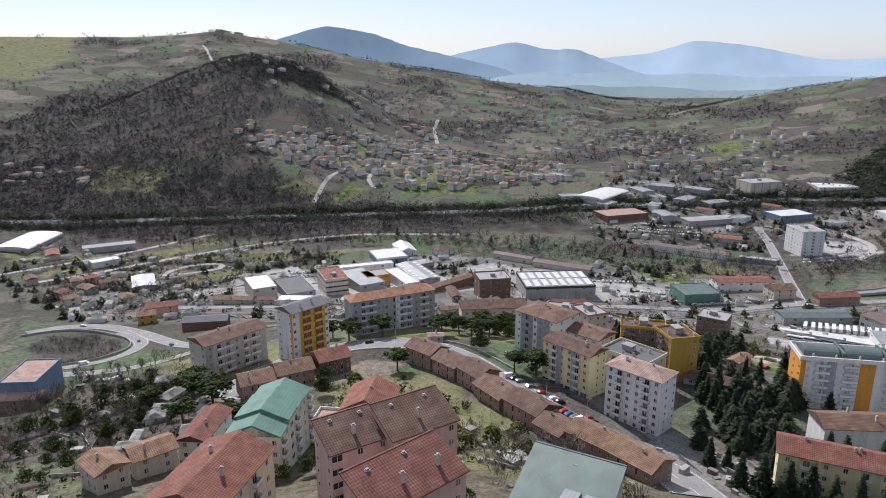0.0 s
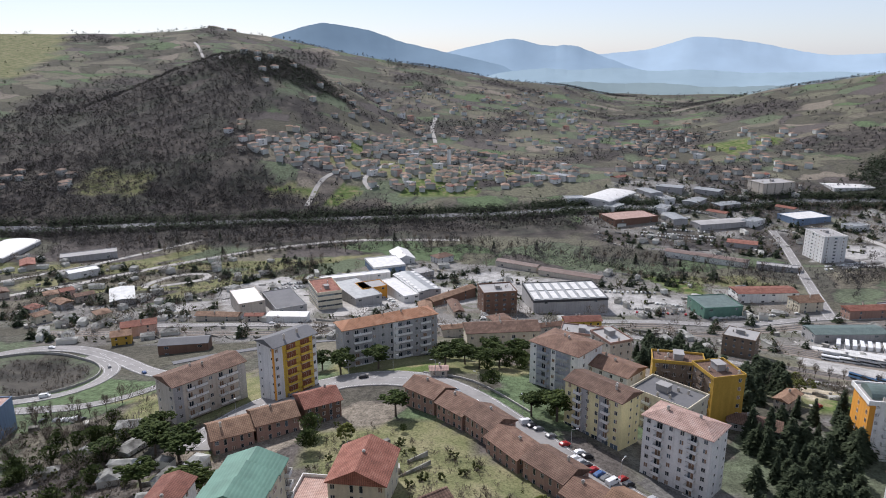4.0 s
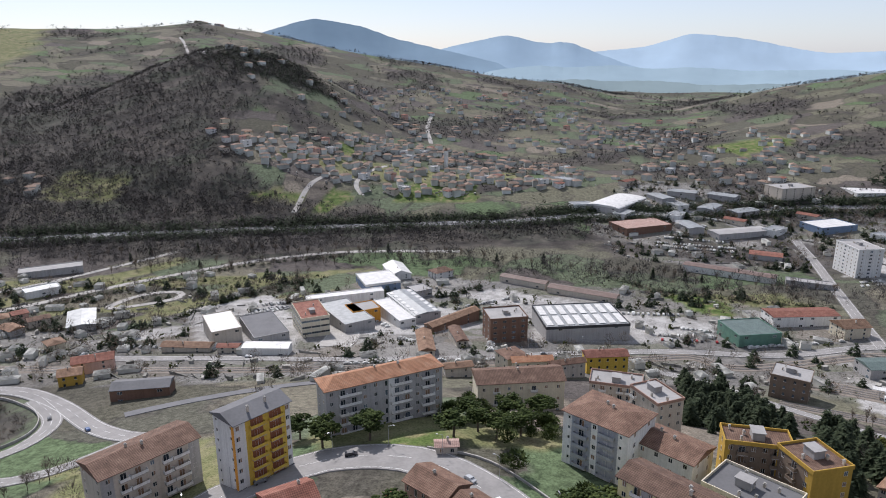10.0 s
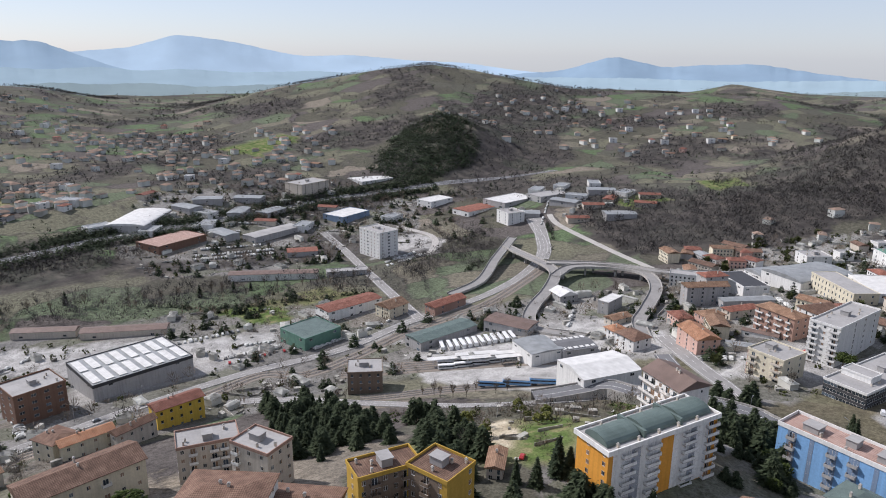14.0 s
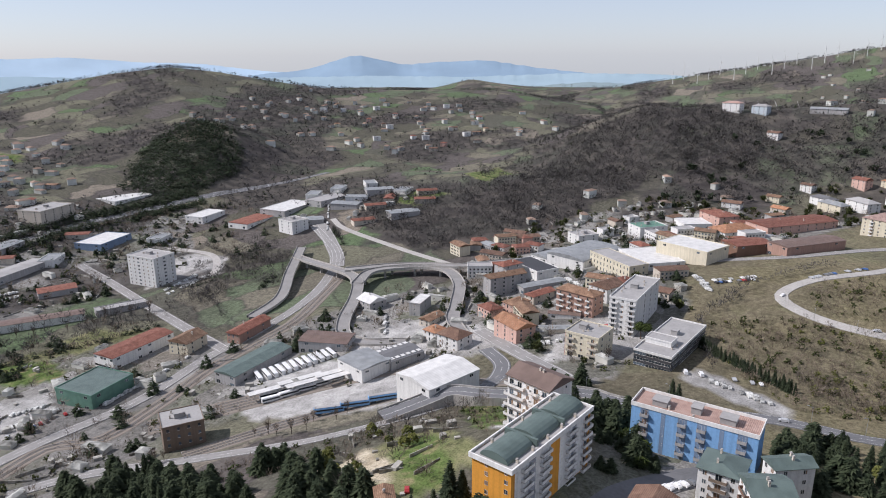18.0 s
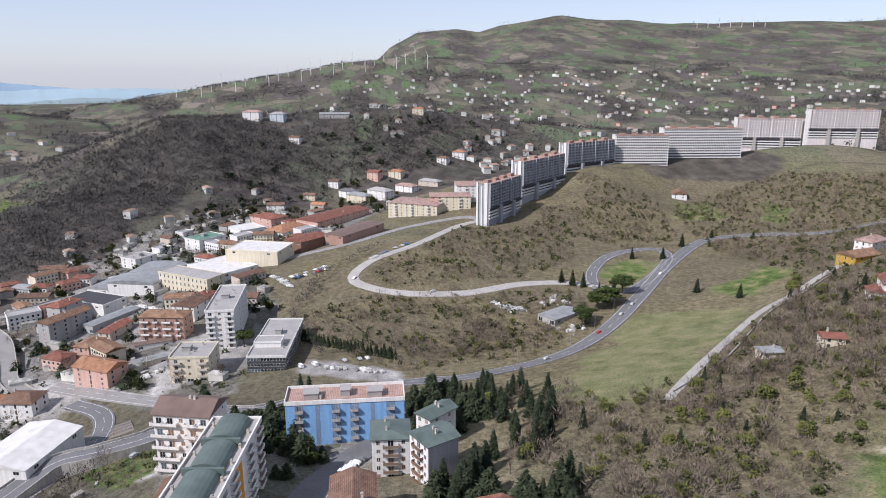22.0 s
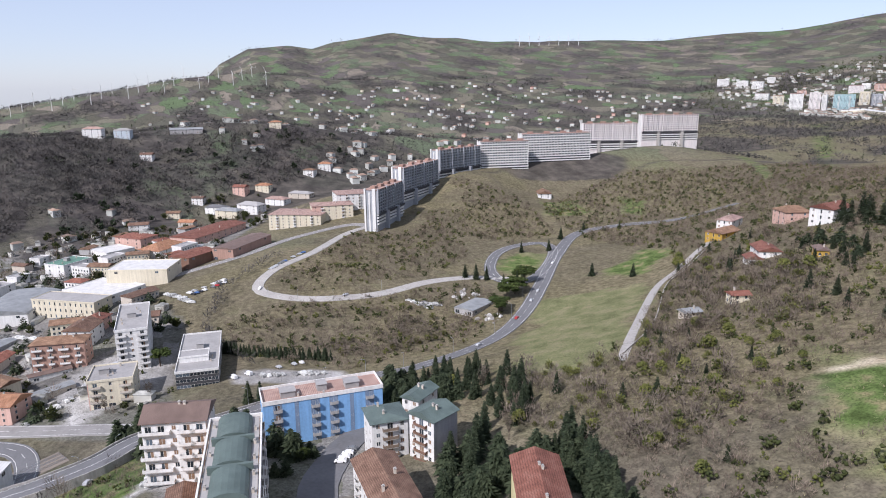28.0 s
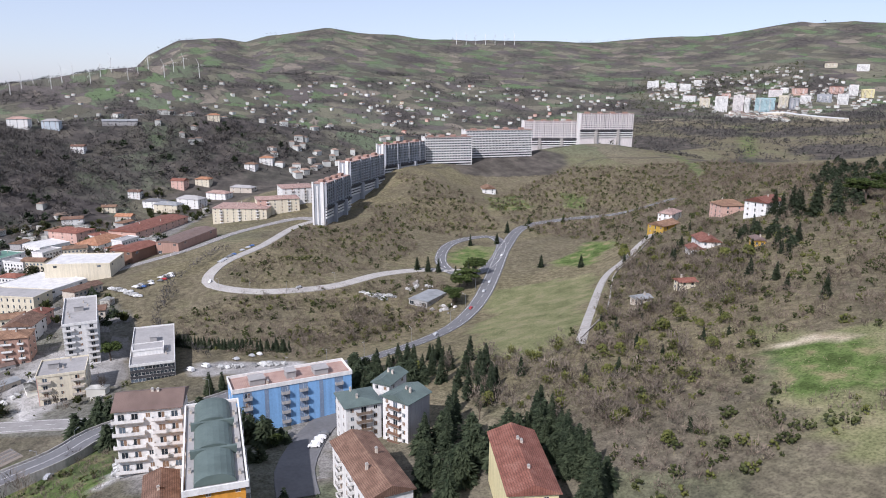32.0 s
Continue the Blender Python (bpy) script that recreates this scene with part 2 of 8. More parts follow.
M = {
    "ground": landscape("meadow_and_scrub"),
    "asphalt": weathered("asphalt", (0.15, 0.15, 0.155), 0.9, 0.3, 0.8, 0.1, 0.0),
    "asphalt_pale": weathered("worn_asphalt", (0.26, 0.25, 0.24), 0.9, 0.35, 0.8, 0.1, 0.0),
    "concrete": weathered("concrete", (0.42, 0.40, 0.37), 0.9, 0.3, 1.0, 0.35),
    "gravel": weathered("track_ballast", (0.22, 0.19, 0.16), 0.95, 0.35, 2.0, 0.1),
    "line": weathered("road_paint", (0.75, 0.75, 0.72), 0.8, 0.2, 2.0, 0.1),
    "white": weathered("white_plaster", (0.74, 0.73, 0.70), 0.85, 0.12),
    "cream": weathered("cream_plaster", (0.66, 0.60, 0.46), 0.85, 0.15),
    "beige": weathered("beige_plaster", (0.56, 0.50, 0.42), 0.85, 0.2),
    "grey": weathered("grey_plaster", (0.40, 0.39, 0.38), 0.85, 0.2),
    "pink": weathered("pink_plaster", (0.60, 0.40, 0.33), 0.85, 0.15),
    "yellow": weathered("yellow_plaster", (0.70, 0.48, 0.08), 0.85, 0.12),
    "ochre": weathered("ochre_plaster", (0.47, 0.30, 0.055), 0.85, 0.15),
    "orange": weathered("orange_plaster", (0.72, 0.33, 0.05), 0.85, 0.12),
    "slateblue": weathered("slate_blue_cladding_and_bay_shade", (0.20, 0.27, 0.38), 0.7, 0.15),
    "blue": weathered("blue_plaster", (0.22, 0.41, 0.68), 0.85, 0.12),
    "paleyellow": weathered("pale_yellow_plaster", (0.72, 0.64, 0.36), 0.85, 0.12),
    "rose": weathered("rose_plaster", (0.36, 0.23, 0.18), 0.85, 0.2),
    "paleblue": weathered("pale_blue_plaster", (0.50, 0.56, 0.60), 0.85, 0.12),
    "rust": weathered("rust_brown_plaster", (0.30, 0.12, 0.06), 0.85, 0.2),
    "slate": weathered("blue_grey_concrete", (0.36, 0.375, 0.40), 0.85, 0.2),
    "palepink": weathered("pinkish_concrete", (0.70, 0.65, 0.63), 0.85, 0.15),
    "teal": weathered("teal_plaster", (0.36, 0.50, 0.52), 0.85, 0.12),
    "brick": weathered("dark_brick", (0.20, 0.12, 0.085), 0.9, 0.3, 2.5),
    "brown": weathered("brown_plaster", (0.21, 0.16, 0.12), 0.9, 0.3),
    "dark": weathered("dark_cladding_and_gallery_shade", (0.06, 0.06, 0.065), 0.6, 0.3),
    "tile": tiled("clay_tiles", (0.285, 0.170, 0.108), (0.45, 0.295, 0.19)),
    "tile_orange": tiled("orange_tiles", (0.50, 0.245, 0.135), (0.60, 0.365, 0.23)),
    "tile_brown": tiled("brown_tiles", (0.205, 0.122, 0.086), (0.33, 0.215, 0.152)),
    "tile_red": tiled("red_tiles", (0.29, 0.118, 0.082), (0.40, 0.205, 0.148)),
    "tile_rose": tiled("rose_tiles", (0.50, 0.33, 0.27), (0.62, 0.47, 0.40)),
    "bitumen": weathered("bitumen_roof", (0.15, 0.15, 0.155), 0.85, 0.35, 1.0, 0.0),
    "roof_grey": weathered("grey_flat_roof", (0.34, 0.33, 0.32), 0.85, 0.35, 0.8, 0.0),
    "sheet_white": ribbed("white_sheet_roof", (0.62, 0.61, 0.585), 0.55, 0.0, 0.3, "X", 0.2),
    "sheet_grey": ribbed("grey_sheet_roof", (0.30, 0.31, 0.31), 0.5, 0.2, 0.4),
    "sheet_green": ribbed("green_copper_roof", (0.125, 0.235, 0.18), 0.55, 0.0, 0.35),
    "sheet_greygreen": ribbed("grey_green_sheet_roof", (0.13, 0.17, 0.155), 0.5, 0.2),
    "sheet_brown": ribbed("brown_sheet_roof", (0.17, 0.12, 0.10), 0.6),
    "glass": glazing("window_glass"),
    "frame": weathered("window_frame_paint", (0.62, 0.60, 0.56), 0.6, 0.1),
    "shutter": weathered("brown_roller_shutter", (0.26, 0.17, 0.11), 0.7, 0.2),
    "metal": weathered("galvanised_metal", (0.45, 0.46, 0.47), 0.45, 0.15, 3, 0.1, 0.1, 0.7),
    "pine": foliage("pine_needles", (0.016, 0.028, 0.010), (0.075, 0.095, 0.028)),
    "fir": foliage("dark_conifer_needles", (0.012, 0.020, 0.011), (0.066, 0.080, 0.046)),
    "olive": foliage("dull_evergreen_leaves", (0.020, 0.027, 0.011), (0.095, 0.102, 0.038)),
    "shrub": foliage("fresh_shrub_leaves", (0.050, 0.060, 0.018), (0.165, 0.165, 0.050)),
    "twig": foliage("bare_twigs", (0.050, 0.038, 0.031), (0.245, 0.195, 0.155), 0.06),
    "straw": foliage("dry_grass_tufts", (0.17, 0.145, 0.085), (0.40, 0.345, 0.215), 0.05),
    "wood": foliage("bare_woods", (0.038, 0.034, 0.034), (0.150, 0.132, 0.122), 0.02),
    "hill_wall": foliage("village_plaster", (0.34, 0.32, 0.29), (0.80, 0.78, 0.74), 0.05),
    "hill_roof": foliage("village_tiles", (0.13, 0.105, 0.092), (0.38, 0.260, 0.200), 0.05),
    "clutter": foliage("weathered_yard_things", (0.06, 0.055, 0.05), (0.52, 0.50, 0.47), 0.3),
    "lacquer": foliage("car_lacquers", (0.03, 0.03, 0.035), (0.75, 0.75, 0.75), 0.8),
    "bark": weathered("bark", (0.12, 0.095, 0.075), 0.95, 0.3, 4),
}


# ---- the land ----
# heights every 150 m, rows from y = -600 to 900, columns from x = -400 to 800
RELIEF = [
    (203, 189, 173, 157, 138, 117, 92, 70, 78),
    (173, 169, 163, 153, 137, 114, 92, 85, 97),
    (144, 149, 153, 150, 136, 107, 75, 68, 89),
    (120, 130, 142, 141, 120, 84, 49, 59, 83),
    (98, 108, 125, 127, 90, 52, 47, 59, 62),
    (66, 70, 92, 92, 66, 44, 55, 45, 38),
    (39, 37, 59, 64, 47, 35, 37, 30, 36),
    (17, 19, 25, 24, 14, 17, 19, 27, 47),
    (5, 4, 3, 2, 2, 4, 9, 27, 45),
    (5, 0, 0, 0, -1, -2, 5, 20, 35),
    (17, 5, 3, 6, 9, 9, 8, 13, 20),
]
# crests seen from the town: distance of the foot, of the crest and of the back, steepness, then bearing and height along the crest
CRESTS = {
    "west_hill": (880, 2300, 3300, 1.15, ((-70, 150), (-45, 230), (-32, 258), (-22.5, 262), (-17.8, 280), (-13.6, 258), (-8.4, 212), (-3.8, 177), (0.8, 150), (5.4, 114), (10, 97), (14, 60), (20, 40))),
    "wooded_knoll": (860, 1450, 2000, 1.1, ((-34, 40), (-24.6, 126), (-20.4, 171), (-17.4, 197), (-15.2, 205), (-12.1, 188), (-8.6, 147), (-4.9, 95), (0, 40))),
    "north_hill": (950, 1900, 2900, 1.2, ((14, 30), (18.7, 46), (21.6, 75), (25.4, 111), (29.3, 134), (33.2, 158), (37.2, 173), (40.3, 161), (44.6, 135), (48.1, 116), (53, 109), (62, 106), (70, 60))),
    "pine_knoll": (950, 1300, 1700, 1.0, ((30.3, 5), (32.5, 41), (34.7, 78), (36.9, 95), (39.5, 89), (42.2, 61), (45.3, 38), (50, 10))),
    "east_spur": (760, 1120, 1650, 0.9, ((55, 25), (61.4, 49), (64.1, 71), (67.3, 100), (70.4, 122), (74.8, 120), (79.2, 118), (85.4, 132), (91.3, 124), (97.5, 105), (110, 85))),
    "green_hill": (1900, 3000, 3800, 1.2, ((50, 40), (56.3, 47), (58.9, 72), (61.1, 101), (63.3, 83), (66, 67), (75, 64), (82, 60))),
    "turbine_ridge": (1500, 2500, 3500, 1.3, ((66, 40), (73, 95), (78, 130), (84, 172), (89.4, 215), (93.2, 230), (97, 228), (101, 210), (115, 190))),
    "town_slope": (600, 1950, 3300, 0.2, ((124, 50), (128, 92), (132, 98), (136, 100), (140, 103), (146, 114), (152, 126), (162, 138), (180, 110))),
    "rocky_hill": (1050, 3700, 4300, 1.5, ((88, 90), (92.6, 217), (94, 304), (96.2, 376), (99.4, 392), (101.2, 379), (103, 421), (107.6, 458), (112.1, 435), (116.7, 412), (125.4, 411), (129.5, 401), (135, 430), (139.3, 438), (144, 493), (150, 487), (170, 440), (190, 380))),
}

# knolls and hollows: place, height and breadth
KNOLLS = [(-236, 412, -6, 13), (-219, 386, -6, 13), (70, 225, -5, 45), (67, 180, -7, 45), (-14, 116, 5, 45), (3, 147, 6, 45), (-60, 150, -4, 45), (-50, 185, -3, 45), (-80, 165, -2, 45), (-30, 340, 2, 45), (0, 296, 3, 45), (150, 292, 7, 45), (318, 100, -8, 45), (664, -171, -11, 45), (683, -549, 3, 45), (-25, 366, 5, 45), (255, 365, -3, 45), (697, -108, 18, 45), (-150, 223, -7, 45), (225, 270, 2, 45), (350, 400, -2, 45), (188, 262, 9, 21)]


def spread_weights(t):
    return np.stack([-t / 2 + t * t - t**3 / 2, 1 - 2.5 * t * t + 1.5 * t**3, t / 2 + 2 * t * t - 1.5 * t**3, (-t * t + t**3) / 2])


def step(a, b, v):
    t = np.clip((v - a) / (b - a), 0, 1)
    return t * t * (3 - 2 * t)


def rolling(x, y, size, seed):
    """Soft uneven ground: a few crossed waves."""
    r = np.random.RandomState(seed)
    out = 0
    for k in range(7):
        a, p, s = r.uniform(0, 6.28), r.uniform(0, 6.28), size * r.uniform(0.35, 1.3)
        out = out + np.sin((x * math.cos(a) + y * math.sin(a)) * 6.28 / s + p + 1.5 * np.sin((x * math.sin(a) - y * math.cos(a)) * 3.1 / s)) * s / size
    return out / 7


def height(x, y):
    x, y = np.asarray(x, float), np.asarray(y, float)
    g = np.array(RELIEF, float)
    u, v = np.clip((x + 400) / 150, 0, 7.999), np.clip((y + 600) / 150, 0, 9.999)
    i, j = u.astype(int), v.astype(int)
    wu, wv = spread_weights(u - i), spread_weights(v - j)
    near = 0
    for a in range(4):
        for b in range(4):
            near = near + wu[a] * wv[b] * g[np.clip(j + b - 1, 0, 10), np.clip(i + a - 1, 0, 8)]
    for a, b, k, s in KNOLLS:
        near = near + k * np.exp(-((x - a) ** 2 + (y - b) ** 2) / (2 * s * s))
    r, az = np.hypot(x, y - 40), np.degrees(np.arctan2(x, y - 40))
    az = np.where(az < -120, az + 360, az)
    far = 4 + 0.007 * np.maximum(r - 900, 0) + 14 * step(1200, 2600, r) * rolling(x, y, 900, 17)
    swell = rolling(x, y, 420, 3)
    for foot, crest, back, power, line in CRESTS.values():
        top = np.interp(az, [p[0] for p in line], [p[1] for p in line], left=0, right=0)
        s = np.clip((r - foot) / (crest - foot), 0, 1) ** power
        fall = 1 - step(crest, back, r) * 0.75
        rise = (8 + (top - 8) * s) * fall + swell * 16 * s * (1 - s)
        far = np.where(r > foot, np.maximum(far, rise) + 6 * np.exp(-np.abs(far - rise) / 14) * (s > 0.02) * (s < 0.98), far)
    south = step(100, 150, np.abs(az - 20))
    far = np.maximum(far, south * np.minimum(near, 200))
    edge = np.maximum(np.maximum(np.abs(x - 200) - 570, np.abs(y - 150) - 690), 0)
    w = step(0, 170, edge)
    return near * (1 - w) + far * w


def ground(x, y):
    return float(height(x, y))


def inside(x, y, poly):
    """How far inside a polygon each place lies: 1 within, 0 outside."""
    hit = np.zeros(x.shape, bool)
    for (x0, y0), (x1, y1) in zip(poly, poly[1:] + poly[:1]):
        with np.errstate(divide="ignore", invalid="ignore"):
            hit ^= ((y0 > y) != (y1 > y)) & (x < (x1 - x0) * (y - y0) / (y1 - y0) + x0)
    return hit.astype(float)


PAVED = [
    [(-330, 500), (-120, 480), (60, 478), (200, 440), (330, 330), (420, 330), (470, 420), (400, 470), (300, 520), (260, 600), (160, 660), (20, 690), (-60, 700), (-110, 640), (-190, 620), (-220, 560), (-330, 560)],
    [(-265, 452), (-60, 432), (100, 450), (190, 425), (180, 480), (60, 485), (-120, 490), (-300, 505)],
    [(330, 330), (300, 260), (420, 240), (520, 270), (640, 190), (760, 120), (780, 330), (640, 430), (480, 440)],
    [(170, 760), (260, 720), (420, 690), (480, 760), (560, 860), (480, 980), (260, 1020), (170, 900)],
    [(50, 262), (110, 190), (85, 170), (62, 215)],
    [(225, 263), (208, 244), (170, 251), (176, 266)],
    [(144, 273), (154, 267), (142, 253), (129, 264)],
    [(372, 312), (356, 280), (324, 258), (288, 262), (282, 282), (304, 310)], [(262, 226), (230, 190), (196, 198), (165, 212), (160, 240), (210, 238)],
]
GREEN = [
    [(-90, 1020), (90, 1010), (130, 1080), (-60, 1120), (-240, 1060)], [(-430, 655), (-150, 678), (-60, 722), (-200, 700), (-460, 672)], [(-300, 596), (-150, 622), (-90, 660), (-160, 640), (-310, 608)],
    [(-60, 322), (20, 302), (50, 318), (0, 345), (-50, 345)], [(120, 330), (200, 310), (170, 270), (130, 285)], [(205, 610), (290, 600), (280, 640), (200, 640)],
    [(215, 110), (260, 100), (350, 30), (330, 0), (270, 10), (225, 60)], [(60, 120), (115, 85), (130, 60), (70, 40), (30, 80)], [(395, 20), (440, 10), (470, -40), (420, -40)],
    [(-900, 1560), (-1400, 1500), (-1500, 2100), (-1050, 2200)], [(-377, 618), (-314, 690), (-258, 765), (-250, 741), (-302, 663), (-365, 599)], [(-241, 586), (-183, 682), (-134, 704), (-174, 647), (-215, 570)], [(172, 617), (204, 641), (234, 614), (223, 592), (186, 601)],
]


SAND = [[(121, 76), (106, 60), (94, 68), (108, 80)], [(86, 92), (100, 84), (96, 78), (84, 86)], [(154, 327), (178, 322), (164, 302), (148, 294), (147, 312)], [(1302, -1126), (1252, -1150), (1219, -1104), (1264, -1086)]]
GREEN += [[(-476, 916), (-490, 1008), (-393, 979), (-400, 920)], [(233, 126), (309, 55), (328, 17), (309, -19), (282, -4), (200, 84), (199, 110)]]
GREEN += [[(-45, 250), (-14, 262), (6, 240), (26, 205), (52, 172), (40, 150), (10, 150), (-15, 165), (-40, 215)], [(-150, 330), (-110, 340), (-60, 322), (-80, 285), (-130, 262)]]
LAWNS = [[(363, -36), (383, -85), (348, -82), (328, -34)], [(643, -162), (639, -205), (576, -177), (585, -134)], [(608, -240), (563, -241), (522, -204), (546, -202)], [(675, 633), (714, 611), (708, 570), (660, 590)], [(823, 608), (905, 595), (838, 539), (759, 549)], [(-59, 948), (-31, 1007), (55, 1005), (48, 948)], [(-158, 919), (-137, 979), (-104, 957), (-136, 914)], [(-238, 959), (-165, 962), (-172, 941), (-243, 944)], [(469, 1323), (601, 1321), (610, 1255), (489, 1197)], [(-159, 1154), (-126, 1181), (-105, 1139), (-134, 1088)]]
GREEN += LAWNS
LUSH = LAWNS + [[(252, 320), (266, 298), (271, 269), (220, 267), (188, 278)], [(121, 84), (104, 66), (91, 64), (72, 88), (91, 104)], [(709, -535), (740, -575), (520, -384), (507, -354)], [(209, 639), (227, 619), (220, 578), (189, 603)], [(181, 644), (210, 639), (221, 601), (198, 603)], [(457, 1), (464, -28), (429, -24), (410, 0), (433, 12)], [(1028, -1107), (1002, -1118), (493, -446), (487, -420)], [(-34, 311), (-4, 324), (0, 311), (-30, 300)], [(175, 309), (197, 302), (155, 272), (143, 282)], [(-88, 255), (-82, 256), (-76, 238), (-80, 235)], [(-102, 242), (-100, 244), (-88, 211), (-90, 207)]]


# pale concrete yards between the works
YARDS = [[(-200, 611), (-142, 651), (-96, 549), (-101, 492), (-161, 518)], [(63, 613), (89, 640), (151, 593), (198, 570), (182, 536), (129, 528), (59, 528)], [(18, 647), (46, 665), (85, 640), (56, 595)], [(-90, 620), (-40, 640), (10, 610), (30, 560), (-20, 540), (-90, 550)],
         [(300, 420), (335, 440), (374, 412), (369, 364), (334, 340), (312, 371)], [(282, 466), (301, 392), (273, 315), (232, 360), (212, 420), (240, 455)], [(420, 655), (462, 690), (455, 735), (410, 745), (365, 690)],
         [(500, 330), (540, 300), (580, 320), (560, 370)], [(310, 300), (345, 262), (372, 250), (400, 285), (372, 310)], [(-232, 550), (-188, 569), (-182, 546), (-217, 529)], [(200, 250), (235, 262), (222, 243), (205, 240)], [(336, 224), (303, 179), (280, 180), (314, 227)], [(229, 276), (201, 248), (176, 252), (195, 275)]]
SPUR_WOOD = [(584, 618), (553, 556), (523, 501), (549, 481), (580, 471), (602, 443), (631, 409), (726, 397), (782, 375), (864, 368), (900, 250), (1000, 240), (1100, 300), (1000, 520), (850, 496), (761, 522), (731, 576), (702, 636), (660, 660)]
NORTH_WOOD = [(736, 927), (912, 1174), (1215, 1388), (1340, 1291), (1118, 1036), (820, 902)]
DARK_WOOD = [(-700, 780), (-300, 740), (0, 790), (180, 820), (150, 860), (0, 890), (-200, 920), (-290, 1060), (-330, 1340), (-226, 1366), (-138, 1320), (-300, 1560), (-800, 1500)]


def wooded(x, y):
    """How wooded the far slopes are: above 0 under trees."""
    w = rolling(x, y, 330, 5) + 0.35 * rolling(x, y, 120, 6) - 0.03
    thin = np.abs(rolling(x, y, 240, 21))
    return np.maximum(w - 0.16 * step(1400, 1900, np.hypot(x, y)), 0.06 - 3 * thin)


def build_ground():
    def spaced(lo, a, b, hi, fine):
        mid = np.arange(a, b + fine, fine)
        def out(start, end):
            v, s, res = start, fine, []
            while abs(v - end) > s:
                s *= 1.045
                v += math.copysign(s, end - start)
                res.append(v)
            return res + [end]
        return np.array(out(a, lo)[::-1] + list(mid) + out(b, hi))
    xs, ys = spaced(-4900, -330, 760, 4900, 5.0), spaced(-4600, -330, 800, 4900, 5.0)
    gx, gy = np.meshgrid(xs, ys)
    gz = height(gx, gy)
    nx, ny = len(xs), len(ys)
    me = bpy.data.meshes.new("ground")
    idx = np.arange(nx * ny).reshape(ny, nx)
    quads = np.stack([idx[:-1, :-1], idx[:-1, 1:], idx[1:, 1:], idx[1:, :-1]], -1).reshape(-1, 4)
    me.vertices.add(nx * ny)
    me.vertices.foreach_set("co", np.stack([gx, gy, gz], -1).ravel())
    me.loops.add(quads.size)
    me.loops.foreach_set("vertex_index", quads.ravel())
    me.polygons.add(len(quads))
    me.polygons.foreach_set("loop_start", np.arange(0, quads.size, 4))
    me.update(calc_edges=True)
    me.polygons.foreach_set("use_smooth", np.ones(len(quads), bool))
    wob = rolling(gx, gy, 60, 8) * 14
    px, py = gx + wob, gy + rolling(gx, gy, 60, 9) * 14
    cover = np.zeros((ny, nx, 4))
    r, az = np.hypot(gx, gy - 40), np.degrees(np.arctan2(gx, gy - 40))
    for p in GREEN:
        cover[..., 0] = np.maximum(cover[..., 0], inside(px, py, p))
    for p in PAVED:
        cover[..., 1] = np.maximum(cover[..., 1], inside(gx + wob * 0.3, gy, p))
    dry = step(700, 500, r) * step(30, 70, az) * step(420, 330, gy)
    cover[..., 2] = np.clip(np.maximum(dry, step(260, 60, gy) * np.maximum(step(1000, 700, r), 0.8 * step(122, 127, az) * step(1900, 1600, r))), 0, 1)
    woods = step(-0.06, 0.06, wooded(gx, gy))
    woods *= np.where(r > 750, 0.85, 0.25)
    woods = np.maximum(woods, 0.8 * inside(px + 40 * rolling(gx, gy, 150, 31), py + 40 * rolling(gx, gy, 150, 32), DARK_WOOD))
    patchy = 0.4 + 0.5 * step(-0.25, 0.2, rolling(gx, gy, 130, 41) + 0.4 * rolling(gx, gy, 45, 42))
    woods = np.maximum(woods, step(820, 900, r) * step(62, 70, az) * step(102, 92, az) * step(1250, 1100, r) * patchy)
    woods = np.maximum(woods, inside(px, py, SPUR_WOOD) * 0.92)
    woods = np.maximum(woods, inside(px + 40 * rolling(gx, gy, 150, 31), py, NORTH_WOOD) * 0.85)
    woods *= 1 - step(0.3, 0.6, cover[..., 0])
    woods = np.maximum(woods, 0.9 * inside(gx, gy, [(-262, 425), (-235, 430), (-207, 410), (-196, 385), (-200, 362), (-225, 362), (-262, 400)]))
    bare, lush = np.zeros_like(gx), np.zeros_like(gx)
    for p in SAND:
        bare = np.maximum(bare, inside(gx + wob * 0.3, gy + wob * 0.2, p))
    yard = np.zeros_like(gx)
    for p in YARDS:
        yard = np.maximum(yard, inside(gx, gy, p))
    for p in LUSH:
        lush = np.maximum(lush, inside(gx + wob * 0.3, gy + wob * 0.2, p))
    for name, kind, data in (("yard", "FLOAT", yard.ravel()), ("sand", "FLOAT", bare.ravel()), ("lush", "FLOAT", lush.ravel()), ("cover", "FLOAT_COLOR", cover.reshape(-1, 4)), ("woods", "FLOAT", woods.ravel())):
        att = me.attributes.new(name, kind, "POINT")
        att.data.foreach_set("color" if kind == "FLOAT_COLOR" else "value", data.ravel())
    me.materials.append(M["ground"])
    return tagged(new("ground", me), "valley and hillsides of meadow, scrub and bare woods", "ground", kind="structure")


build_ground()


